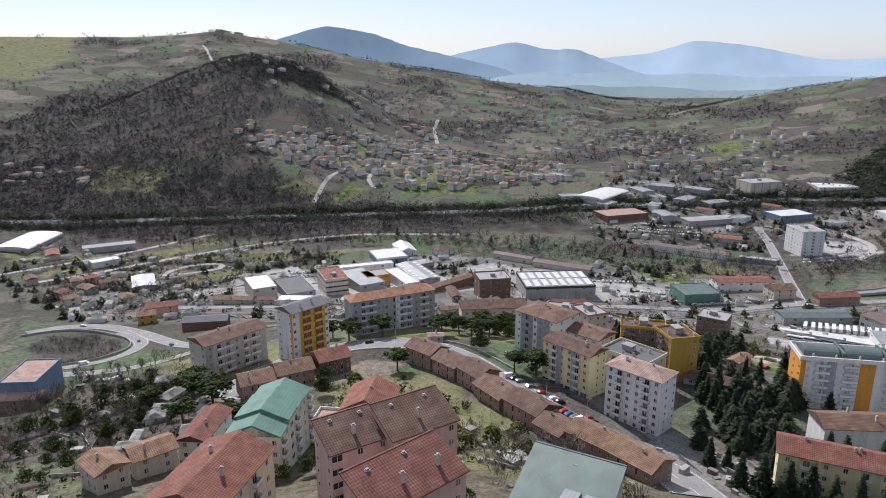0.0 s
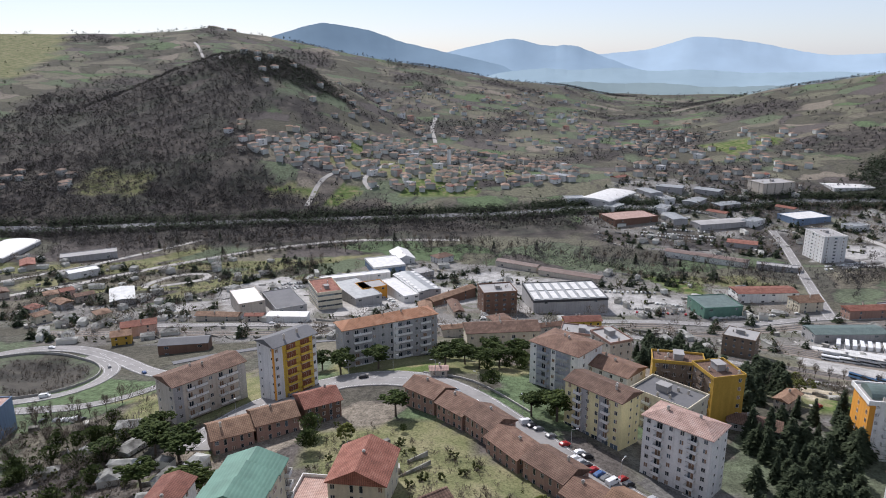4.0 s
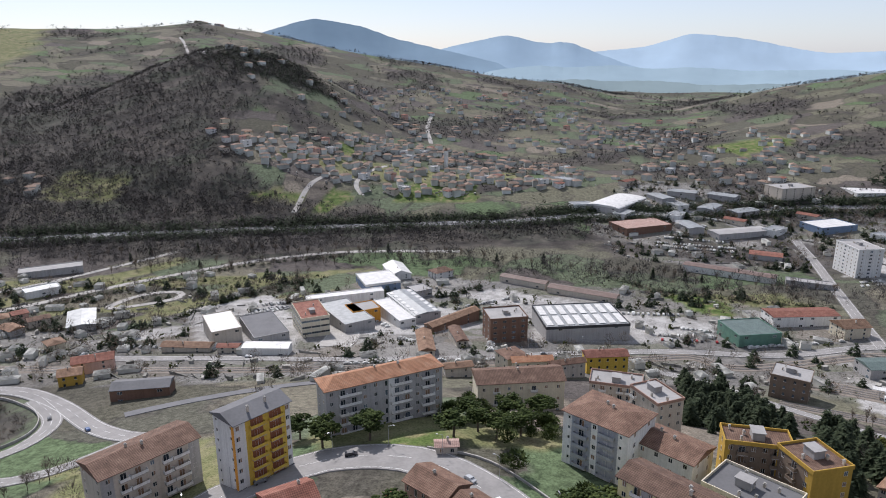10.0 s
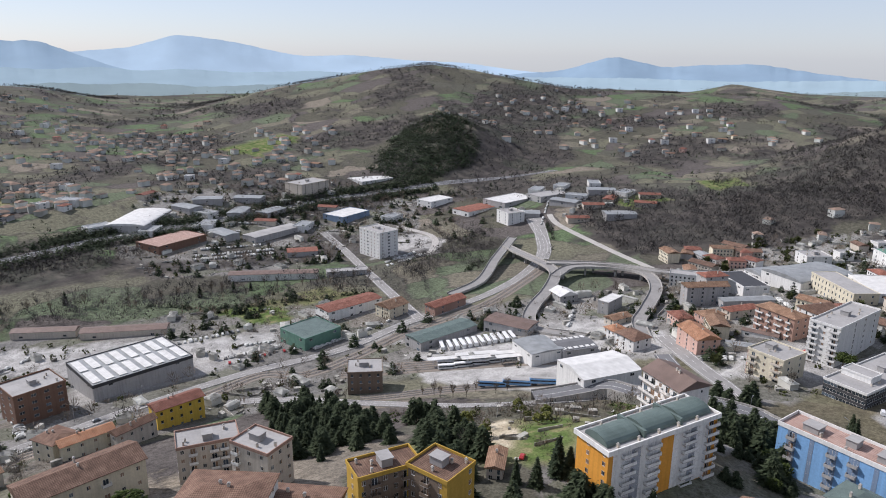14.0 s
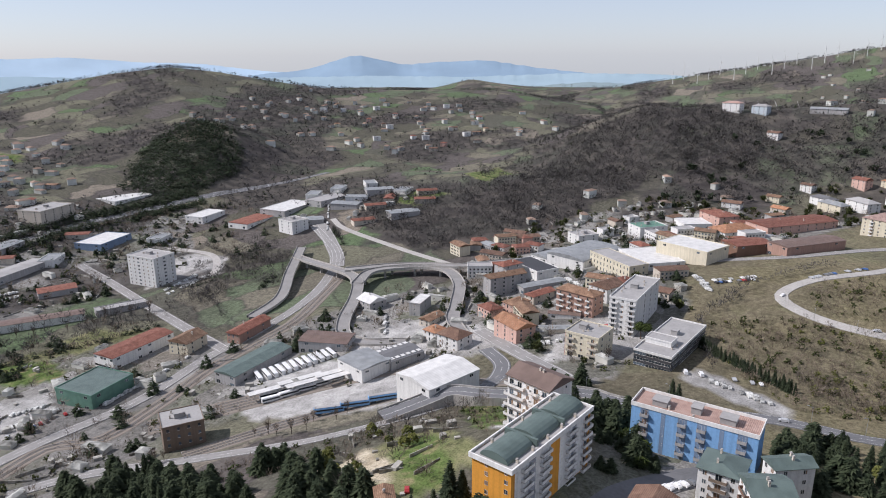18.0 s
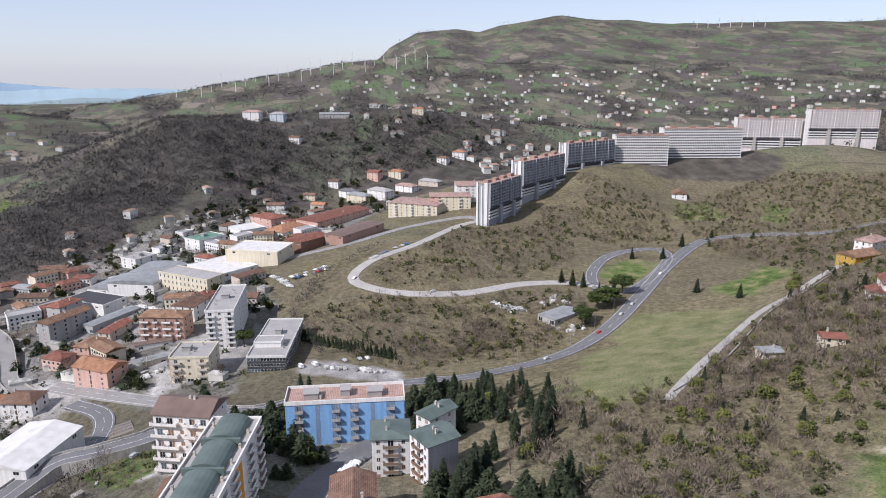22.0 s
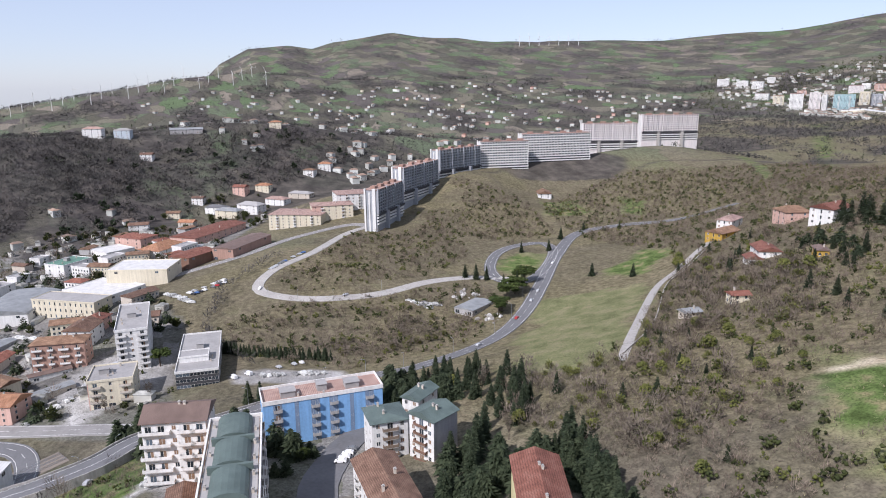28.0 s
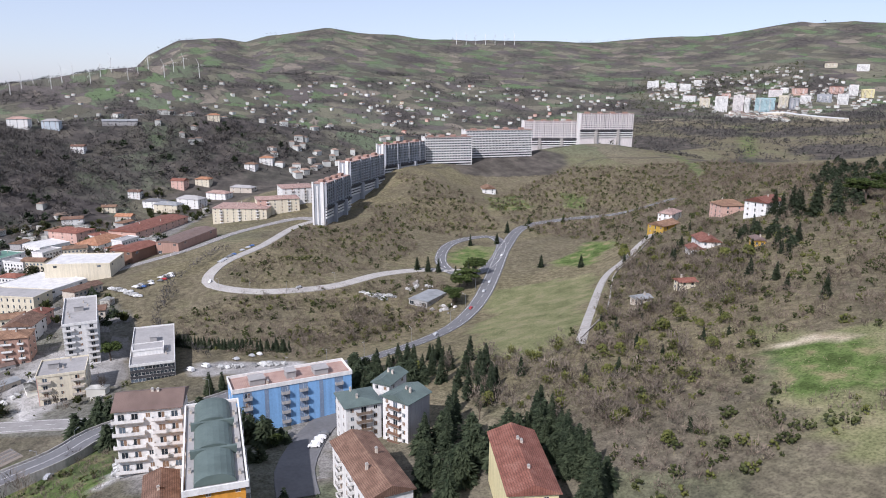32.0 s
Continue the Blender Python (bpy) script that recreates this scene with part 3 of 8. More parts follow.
def far_range(name, tone, haze_glow, dist, line, foot=-40):
    """A mountain range on the horizon, distance haze painted as pale tone and emission."""
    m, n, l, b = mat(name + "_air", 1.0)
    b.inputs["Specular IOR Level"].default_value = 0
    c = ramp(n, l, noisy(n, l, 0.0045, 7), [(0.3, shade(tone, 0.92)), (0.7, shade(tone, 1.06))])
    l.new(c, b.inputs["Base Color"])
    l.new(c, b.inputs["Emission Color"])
    b.inputs["Emission Strength"].default_value = haze_glow
    azs = np.arange(line[0][0], line[-1][0], 0.12)
    top = np.interp(azs, [p[0] for p in line], [p[1] for p in line])
    top = np.convolve(np.pad(top, 6, "edge"), np.ones(13) / 13, "valid")
    rough = 5 * rolling(azs * 40, azs * 0, 60, 2) + 2 * rolling(azs * 40, azs * 0, 14, 4)
    verts, faces, rows = [], [], 9
    for k in range(rows):
        s = k / (rows - 1)
        rr = dist - 620 * (1 - s)
        for a, h, e in zip(np.radians(azs), top, rough):
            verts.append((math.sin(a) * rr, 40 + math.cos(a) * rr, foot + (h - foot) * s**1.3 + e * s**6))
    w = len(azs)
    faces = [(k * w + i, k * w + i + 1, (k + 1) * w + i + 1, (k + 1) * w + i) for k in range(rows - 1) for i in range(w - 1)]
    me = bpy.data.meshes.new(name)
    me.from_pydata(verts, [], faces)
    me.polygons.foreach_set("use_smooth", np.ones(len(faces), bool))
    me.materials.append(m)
    return tagged(new(name, me), "distant mountain range with blue haze painted in", "mountain", kind="structure")


# the tone and emission of each range stand for its haze
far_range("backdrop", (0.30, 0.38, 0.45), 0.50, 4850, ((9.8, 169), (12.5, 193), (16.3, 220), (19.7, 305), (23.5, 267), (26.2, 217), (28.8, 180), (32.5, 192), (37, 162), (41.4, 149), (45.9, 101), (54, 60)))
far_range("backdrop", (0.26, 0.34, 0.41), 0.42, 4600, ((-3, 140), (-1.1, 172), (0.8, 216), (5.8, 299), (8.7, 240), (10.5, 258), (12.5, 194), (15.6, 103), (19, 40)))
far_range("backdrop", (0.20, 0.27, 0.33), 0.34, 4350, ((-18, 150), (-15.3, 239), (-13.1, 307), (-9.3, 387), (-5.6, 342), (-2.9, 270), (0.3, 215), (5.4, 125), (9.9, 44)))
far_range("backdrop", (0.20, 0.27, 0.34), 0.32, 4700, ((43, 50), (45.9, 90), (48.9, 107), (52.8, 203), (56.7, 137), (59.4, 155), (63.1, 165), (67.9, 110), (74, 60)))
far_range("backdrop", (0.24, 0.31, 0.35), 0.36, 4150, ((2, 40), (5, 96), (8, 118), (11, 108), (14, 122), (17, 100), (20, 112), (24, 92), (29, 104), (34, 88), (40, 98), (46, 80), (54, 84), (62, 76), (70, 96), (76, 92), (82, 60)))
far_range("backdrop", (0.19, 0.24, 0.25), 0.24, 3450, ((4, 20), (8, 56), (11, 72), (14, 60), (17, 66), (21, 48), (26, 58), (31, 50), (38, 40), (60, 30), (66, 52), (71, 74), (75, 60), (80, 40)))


# ---- building kit ----
def part(name, bm, material, parent, label="", at=None):
    me = bm if isinstance(bm, bpy.types.Mesh) else bpy.data.meshes.new(name)
    if me is not bm:
        bm.to_mesh(me)
        bm.free()
        for m in material if isinstance(material, (list, tuple)) else (material,):
            me.materials.append(M[m])
    ob = new(name, me)
    ob.parent = parent
    if at is not None:
        ob.matrix_basis = at
    return tagged(ob, label)


def root(name, x, y, z, yaw, label, category, group=""):
    ob = new(name)
    ob.matrix_basis = pose(x, y, z, 0, 0, yaw)
    return tagged(ob, label, category, group)


def cuboid(bm, x0, x1, y0, y1, z0, z1, mi=0):
    v = [bm.verts.new((x, y, z)) for z in (z0, z1) for x, y in ((x0, y0), (x1, y0), (x1, y1), (x0, y1))]
    for f in ((3, 2, 1, 0), (4, 5, 6, 7), (0, 1, 5, 4), (1, 2, 6, 5), (2, 3, 7, 6), (3, 0, 4, 7)):
        bm.faces.new([v[k] for k in f]).material_index = mi


def boxes(*list_of):
    bm = bmesh.new()
    for b in list_of:
        cuboid(bm, *b)
    return bm


CACHE = {}


def opening(w, h, kind):
    """A window, door or garage mouth that looks towards -y, its foot at z = 0: a frame with sunk panes."""
    key = ("opening", w, h, kind)
    if key not in CACHE:
        n = max(1, round(w / 1.5)) if h < 2.6 else 1
        n = 2 if 1.1 < w <= 2.4 else n
        bm = bmesh.new()
        xs = [-w / 2 + w * k / n for k in range(n + 1)]
        low, top = [bm.verts.new((x, -0.07, 0)) for x in xs], [bm.verts.new((x, -0.07, h)) for x in xs]
        panes = [bm.faces.new((low[k], low[k + 1], top[k + 1], top[k])) for k in range(n)]
        border = [e for e in bm.edges if e.is_boundary]
        side = bmesh.ops.extrude_edge_only(bm, edges=border)
        for v in side["geom"]:
            if isinstance(v, bmesh.types.BMVert):
                v.co.y = 0.03
        bmesh.ops.inset_individual(bm, faces=panes, thickness=0.09, depth=-0.05)
        for p in panes:
            p.material_index = 1 if kind == "open" else 2
        if kind == "half":
            panes[0].material_index = 1
        me = bpy.data.meshes.new("window")
        bm.to_mesh(me)
        bm.free()
        for m in ("frame", "glass", "shutter"):
            me.materials.append(M[m])
        CACHE[key] = me
    return CACHE[key]


def pane_row(run, n, wide, tall):
    """One storey's windows on a long front: n sunk-looking panes with pale sills."""
    key = ("pane_row", round(run, 1), n, wide, tall)
    if key not in CACHE:
        bm = bmesh.new()
        for k in range(n):
            c = (k + 0.5) / n * run - run / 2
            cuboid(bm, c - wide / 2, c + wide / 2, -0.05, 0.05, 0.9, 0.9 + tall, 0)
            cuboid(bm, c - wide / 2 - 0.12, c + wide / 2 + 0.12, -0.16, 0.05, 0.78, 0.9, 1)
        me = bpy.data.meshes.new("window_band")
        bm.to_mesh(me)
        bm.free()
        for m in ("glass", "white"):
            me.materials.append(M[m])
        CACHE[key] = me
    return CACHE[key]


def balcony_mesh(w, d, rail):
    key = ("balcony", w, d, rail)
    if key not in CACHE:
        bm = boxes((-w / 2, w / 2, -d, 0, -0.18, 0.02, 0))
        cuboid(bm, -w / 2, w / 2, -d, -d + 0.1, 0.02, 1.0, 1)
        cuboid(bm, -w / 2, -w / 2 + 0.1, -d + 0.1, 0, 0.02, 1.0, 1)
        cuboid(bm, w / 2 - 0.1, w / 2, -d + 0.1, 0, 0.02, 1.0, 1)
        me = bpy.data.meshes.new("balcony")
        bm.to_mesh(me)
        bm.free()
        for m in ("concrete", rail):
            me.materials.append(M[m])
        CACHE[key] = me
    return CACHE[key]


def on_face(L, W, face, u, z, out=0.0):
    if face == "a":
        return pose(-L / 2 + u * L, -W / 2 - out, z)
    if face == "b":
        return pose(L / 2 + out, -W / 2 + u * W, z, 0, 0, 90)
    if face == "c":
        return pose(L / 2 - u * L, W / 2 + out, z, 0, 0, 180)
    return pose(-L / 2 - out, W / 2 - u * W, z, 0, 0, 270)


DICE = random.Random(11)


def facade(base, L, W, face, pattern, z, rail="white", storey=3.0):
    n = len(pattern)
    place = base.matrix_basis.translation
    if set(pattern) == {"w"} and n > 1 and math.hypot(place.x, place.y - 200) > 260:
        run = L if face in "ac" else W
        tagged(part("window_band", pane_row(run, n, 1.2, 1.45), "", base, at=on_face(L, W, face, 0.5, z)), "row of small windows", kind="stuff")
        return
    for k, ch in enumerate(pattern):
        u = (k + 0.5) / n
        kind = DICE.choice(("open", "open", "half", "shut"))
        if ch == "w":
            part("window", opening(1.2, 1.45, kind), "", base, at=on_face(L, W, face, u, z + 0.95))
        elif ch == "s":
            part("window", opening(0.8, 1.0, "open"), "", base, at=on_face(L, W, face, u, z + 1.2))
        elif ch == "W":
            part("window", opening(2.4, 1.5, "open"), "", base, at=on_face(L, W, face, u, z + 0.9))
        elif ch == "t":
            part("window", opening(1.0, 2.2, "open"), "", base, at=on_face(L, W, face, u, z + 0.3))
        elif ch in "bB":
            w = 3.0 if ch == "b" else 5.2
            part("balcony", balcony_mesh(w, 1.3, rail), "", base, at=on_face(L, W, face, u, z + 0.1))
            part("balcony_door", opening(1.8, 2.25, kind), "", base, at=on_face(L, W, face, u, z + 0.14))
        elif ch == "g":
            part("garage_door", opening(3.0, 2.4, "open"), "", base, at=on_face(L, W, face, u, z + 0.1))
        elif ch == "R":
            part("window_band", opening(round(L / n if face in "ac" else W / n, 1) - 0.3, 1.5, "open"), "", base, at=on_face(L, W, face, u, z + 0.9))


def roof_shape(kind, L, W, h, o=0.6, along="x"):
    """Gable, hip or mono roofs over a rectangle, with eaves of some thickness, foot at z = 0."""
    bm = bmesh.new()
    a, b = L / 2 + o, W / 2 + o
    if along == "y":
        a, b = b, a
    cut = min(b * 0.9, a * 0.6) if kind == "hip" else 0.0
    low, t = -0.12, 0.2
    pts = [(-a, -b), (a, -b), (a, b), (-a, b)]
    foot = [bm.verts.new((x, y, low)) for x, y in pts]
    eave = [bm.verts.new((x, y, low + t)) for x, y in pts]
    r0, r1 = bm.verts.new((-a + cut, 0, h)), bm.verts.new((a - cut, 0, h))
    bm.faces.new(foot[::-1])
    for k in range(4):
        bm.faces.new((foot[k], foot[(k + 1) % 4], eave[(k + 1) % 4], eave[k]))
    bm.faces.new((eave[0], eave[1], r1, r0))
    bm.faces.new((eave[2], eave[3], r0, r1))
    bm.faces.new((eave[1], eave[2], r1))
    bm.faces.new((eave[3], eave[0], r0))
    if along == "y":
        bmesh.ops.rotate(bm, verts=bm.verts, matrix=Matrix.Rotation(radians(90), 3, "Z"))
    return bm


def lean_roof(L, W, rise, o=0.5):
    """A single slope, low along -y and high along +y, with a tiled sheet of some thickness."""
    bm = bmesh.new()
    a, b = L / 2 + o, W / 2 + o
    k = rise / W
    low = [bm.verts.new((x, y, (y + W / 2) * k - 0.05)) for x, y in ((-a, -b), (a, -b), (a, b), (-a, b))]
    top = [bm.verts.new((x, y, (y + W / 2) * k + 0.25)) for x, y in ((-a, -b), (a, -b), (a, b), (-a, b))]
    bm.faces.new(low[::-1]), bm.faces.new(top)
    for q in range(4):
        bm.faces.new((low[q], low[(q + 1) % 4], top[(q + 1) % 4], top[q]))
    return bm


def lean_walls(L, W, h, rise):
    """A block of wall under a single slope."""
    bm = bmesh.new()
    ends = [[bm.verts.new((s * L / 2, y, z)) for y, z in ((-W / 2, -6), (W / 2, -6), (W / 2, h + rise - 0.1), (-W / 2, h - 0.1))] for s in (-1, 1)]
    bm.faces.new(ends[0]), bm.faces.new(ends[1][::-1])
    for k in range(4):
        bm.faces.new((ends[0][k], ends[0][(k + 1) % 4], ends[1][(k + 1) % 4], ends[1][k]))
    bmesh.ops.recalc_face_normals(bm, faces=bm.faces)
    return bm


def gabled_walls(L, W, h, rise, along):
    """A block of wall whose ends rise to gables."""
    a, b = (L / 2, W / 2) if along == "x" else (W / 2, L / 2)
    bm = bmesh.new()
    ends = [[bm.verts.new((s * a, y, z) if along == "x" else (y, s * a, z)) for y, z in ((-b, -5), (b, -5), (b, h), (0, h + rise), (-b, h))] for s in (-1, 1)]
    bm.faces.new(ends[0]), bm.faces.new(ends[1][::-1])
    for k in range(5):
        bm.faces.new((ends[0][k], ends[0][(k + 1) % 5], ends[1][(k + 1) % 5], ends[1][k]))
    bmesh.ops.recalc_face_normals(bm, faces=bm.faces)
    return bm


def ring(L, W, t, z0, z1):
    """A parapet or cornice round a rectangle."""
    bm = bmesh.new()
    loops = []
    for a, b, z in ((L / 2, W / 2, z0), (L / 2, W / 2, z1), (L / 2 - t, W / 2 - t, z1), (L / 2 - t, W / 2 - t, z0)):
        loops.append([bm.verts.new(p) for p in ((-a, -b, z), (a, -b, z), (a, b, z), (-a, b, z))])
    for q in range(4):
        for e in range(4):
            bm.faces.new((loops[q][e], loops[q][(e + 1) % 4], loops[(q + 1) % 4][(e + 1) % 4], loops[(q + 1) % 4][e]))
    bmesh.ops.recalc_face_normals(bm, faces=bm.faces)
    return bm


def chimney(base, x, y, z, h=1.6):
    if "chimney" not in CACHE:
        bm = boxes((-0.35, 0.35, -0.3, 0.3, -1.5, 1.2, 0), (-0.45, 0.45, -0.4, 0.4, 1.2, 1.32, 1), (-0.3, 0.3, -0.25, 0.25, 1.5, 1.6, 1))
        for sx in (-0.25, 0.2):
            cuboid(bm, sx, sx + 0.08, -0.2, 0.2, 1.3, 1.5, 1)
        me = bpy.data.meshes.new("chimney")
        bm.to_mesh(me)
        bm.free()
        for m in ("beige", "concrete"):
            me.materials.append(M[m])
        CACHE["chimney"] = me
    part("chimney", CACHE["chimney"], "", base, at=pose(x, y, z))


def vault(L, W, rise, n=10):
    """A curved sheet roof, its axis along x."""
    bm = bmesh.new()
    rows = []
    for sx in (-L / 2, L / 2):
        rows.append([bm.verts.new((sx, W / 2 * math.cos(math.pi * k / n), rise * math.sin(math.pi * k / n))) for k in range(n + 1)])
    for k in range(n):
        bm.faces.new((rows[0][k], rows[0][k + 1], rows[1][k + 1], rows[1][k]))
    bm.faces.new(rows[0][::-1])
    bm.faces.new(rows[1])
    bm.faces.new((rows[0][0], rows[1][0], rows[1][-1], rows[0][-1]))
    bmesh.ops.recalc_face_normals(bm, faces=bm.faces)
    return bm


def building(x, y, yaw, L, W, z0, z1, wall, floors, faces, roof=("hip", 2.2, "tile"), label="", category="apartment building", name="apartment_building",
             rail="white", low="", panels=(), group="", stacks=2, top=None):
    """Walls on a rectangle with storeys of windows and balconies on the faces a (front), b, c, d, and a roof."""
    base = root(name, x, y, z0, yaw, label, category, group)
    h = z1 - z0
    kind = roof[0]
    along = roof[3] if len(roof) > 3 and kind in ("hip", "gable", "steps") else "x" if L >= W else "y"
    part("wall", lean_walls(L, W, h, roof[1]) if kind == "lean" else gabled_walls(L, W, h, roof[1] * 0.93, along) if kind in ("gable", "steps") else boxes((-L / 2, L / 2, -W / 2, W / 2, -5, h)), wall, base)
    storey = h / floors
    for k, (face, (u0, u1, m)) in enumerate(panels):
        w = (L if face in "ac" else W) * (u1 - u0)
        part("facade_panel", boxes((-w / 2, w / 2, -0.02 - 0.008 * k, 0.02, 0.3 + 0.2 * k, h - 0.3 - 0.1 * k)), m, base, at=on_face(L, W, face, (u0 + u1) / 2, 0))
    for f in range(floors):
        for face, pattern in faces.items():
            if f == 0 and face in low:
                pattern = "".join("g" if c in "bBwW" else "." for c in pattern)
            facade(base, L, W, face, pattern, f * storey + max(0, storey - 3.0) * 0.5, rail, storey)
    if kind == "steps":
        run, step_up = (L if along == "x" else W), (0.35, 1.3, 0.8, 0.1)
        for k in range(4):
            c = -run / 2 + run * (k + 0.5) / 4
            size = (run / 4 - 0.9, W) if along == "x" else (L, run / 4 - 0.9)
            part("roof_step", roof_shape("gable", *size, roof[1], 0.45, along), roof[2], base, at=pose(c if along == "x" else 0, 0 if along == "x" else c, h + step_up[k]))
    if kind == "lean":
        part("roof", lean_roof(L, W, roof[1]), roof[2], base, at=pose(0, 0, h))
        part("ridge_cap", boxes((-L / 2 - 0.5, L / 2 + 0.5, W / 2 + 0.2, W / 2 + 0.6, roof[1] + 0.1, roof[1] + 0.45)), roof[2], base, at=pose(0, 0, h))
        for k in range(stacks):
            u = (k + 0.5) / stacks - 0.5
            chimney(base, u * L * 0.8, (0.1 + 0.25 * (-1) ** k) * W, h + roof[1] * 0.6)
    if kind in ("hip", "gable"):
        part("roof", roof_shape(kind, L, W, roof[1], 0.7, along), roof[2], base, at=pose(0, 0, h))
        for k in range(stacks):
            chimney(base, (DICE.random() - 0.5) * L * 0.6, (DICE.random() - 0.5) * W * 0.35, h + roof[1] * 0.75)
    elif kind == "flat":
        part("parapet", ring(L + 0.5, W + 0.5, 0.3, -0.35, roof[1]), roof[3] if len(roof) > 3 else wall, base, at=pose(0, 0, h))
        part("roof", boxes((-L / 2 + 0.06, L / 2 - 0.06, -W / 2 + 0.06, W / 2 - 0.06, 0, 0.12)), roof[2], base, at=pose(0, 0, h))
        if stacks:
            part("stair_head", boxes((-2.2, 2.2, -1.7, 1.7, 0.1, 2.6), (-2.5, 2.5, -2, 2, 2.6, 2.8)), "roof_grey", base, at=pose((DICE.random() - 0.5) * L * 0.4, 0, h))
        for k in range(stacks * 2):
            chimney(base, (DICE.random() - 0.5) * L * 0.85, (DICE.random() - 0.5) * W * 0.8, h + 0.1)
    elif kind == "vault":
        part("parapet", ring(L + 1.6, W + 1.6, 0.45, -0.7, 0.9), "white", base, at=pose(0, 0, h))
        part("roof", boxes((-L / 2, L / 2, -W / 2, W / 2, 0, 0.15)), "roof_grey", base, at=pose(0, 0, h))
        along_x = L >= W
        n, run, wide = 3, max(L, W), min(L, W)
        for k in range(n):
            v = vault(run / n - 2.2, wide * 0.72, roof[1])
            c = -run / 2 + run / n * (k + 0.5)
            part("vaulted_roof", v, roof[2], base, at=pose(c if along_x else 0, 0 if along_x else c, h + 0.3, 0, 0, 0 if along_x else 90))
            if k:
                e = -run / 2 + run / n * k
                part("fire_wall", boxes((-0.5, 0.5, -wide * 0.42, wide * 0.42, 0, 2.2)), "sheet_greygreen", base, at=pose(e if along_x else 0, 0 if along_x else e, h + 0.2, 0, 0, 0 if along_x else 90))
        for k in range(10):
            chimney(base, *(((k + 0.5) / 10 - 0.5) * L * 0.9, (-1) ** k * (W / 2 - 1)) if along_x else ((-1) ** k * (L / 2 - 1), ((k + 0.5) / 10 - 0.5) * W * 0.9), h)
    return base


def house(x, y, yaw, L, W, z0, z1, wall="beige", roof="tile", kind="gable", label="", group="", rise=None, faces=None, name="house", along=None):
    fl = max(1, round((z1 - z0) / 3.1))
    r = rise or min(L, W) * 0.22
    spec = (kind, r, roof) if along is None else (kind, r, roof, along)
    faces = faces or {"a": "wtw" if L > 9 else "wt", "b": "ww"}
    return building(x, y, yaw, L, W, z0, z1, wall, fl, faces, spec, label or "plastered house with a clay tile roof", "house", name, stacks=1, group=group)


def shed(x, y, yaw, L, W, z0, z1, wall="white", roof="sheet_white", kind="gable", rise=1.2, label="", doors="g.g", panes="W.W", name="warehouse", lights=0, band=None, along=None):
    """A hall of one storey: walls, a low roof, gates and high windows; lights: rows of roof glazing."""
    base = root(name, x, y, z0, yaw, label or "pale industrial hall with a low sheet roof", "warehouse")
    h = z1 - z0
    part("wall", boxes((-L / 2, L / 2, -W / 2, W / 2, -5, h)), wall, base)
    along = along or ("x" if L >= W else "y")
    if kind == "flat":
        part("parapet", ring(L + 0.3, W + 0.3, 0.35, -0.3, 0.7), band or wall, base, at=pose(0, 0, h))
        part("roof", boxes((-L / 2 + 0.2, L / 2 - 0.2, -W / 2 + 0.2, W / 2 - 0.2, 0, 0.2)), roof, base, at=pose(0, 0, h))
    elif kind == "vault":
        part("roof", vault(max(L, W) + 0.4, min(L, W) + 0.4, rise), roof, base, at=pose(0, 0, h, 0, 0, 0 if along == "x" else 90))
    else:
        part("roof", roof_shape("gable", L, W, rise, 0.3, along), roof, base, at=pose(0, 0, h))
    if band:
        part("fascia", ring(L + 0.24, W + 0.24, 0.2, -1.3, -0.35), band, base, at=pose(0, 0, h))
    for f in "ab":
        size = L if f in "ac" else W
        if size < 5:
            continue
        facade(base, L, W, f, doors if f in "ac" else panes, 0)
        if h > 6.5:
            facade(base, L, W, f, panes, h - 3.2)
    if lights:
        run = max(L, W)
        for k in range(lights):
            c = -run / 2 + run * (k + 0.5) / lights
            for s in (-1, 1):
                w2 = min(L, W) * 0.4
                bm = boxes((-run / lights * 0.32, run / lights * 0.32, -w2 / 2, w2 / 2, 0, 0.35))
                at = pose(c, s * w2 * 0.58, h + 0.35) if along == "x" else pose(-s * w2 * 0.58, c, h + 0.35, 0, 0, 90)
                part("skylight", bm, "sheet_white", base, "white translucent roof light", at=at)
    return base


# ---- ways: ribbons laid on the land ----
def smooth_line(pts, gap=6.0):
    p = np.array(pts, float)
    ext = np.vstack([2 * p[0] - p[1], p, 2 * p[-1] - p[-2]])
    if np.allclose(p[0], p[-1]):
        ext = np.vstack([p[-2], p, p[1]])
    out = []
    for k in range(len(p) - 1):
        n = max(2, int(np.hypot(*(p[k + 1] - p[k])) / gap))
        for t in np.arange(n) / n:
            w = spread_weights(t)
            out.append(w @ ext[k : k + 4])
    out.append(p[-1])
    return np.array(out)


def sideways(c):
    d = np.gradient(c, axis=0)
    d /= np.maximum(np.hypot(d[:, 0], d[:, 1]), 1e-6)[:, None]
    return np.stack([-d[:, 1], d[:, 0]], -1)


def strip(c, offsets, zs, bm, mi=0, lift=None):
    """A ribbon along c: verts at each offset, raised over the land by zs, or at the heights lift."""
    n = sideways(c)
    rows = []
    for o, z in zip(offsets, zs):
        q = c + n * o
        h = height(q[:, 0], q[:, 1]) if lift is None else lift
        rows.append([bm.verts.new((a, b, e + z)) for (a, b), e in zip(q, h)])
    for r0, r1 in zip(rows, rows[1:]):
        for k in range(len(c) - 1):
            bm.faces.new((r0[k], r0[k + 1], r1[k + 1], r1[k])).material_index = mi
    return rows


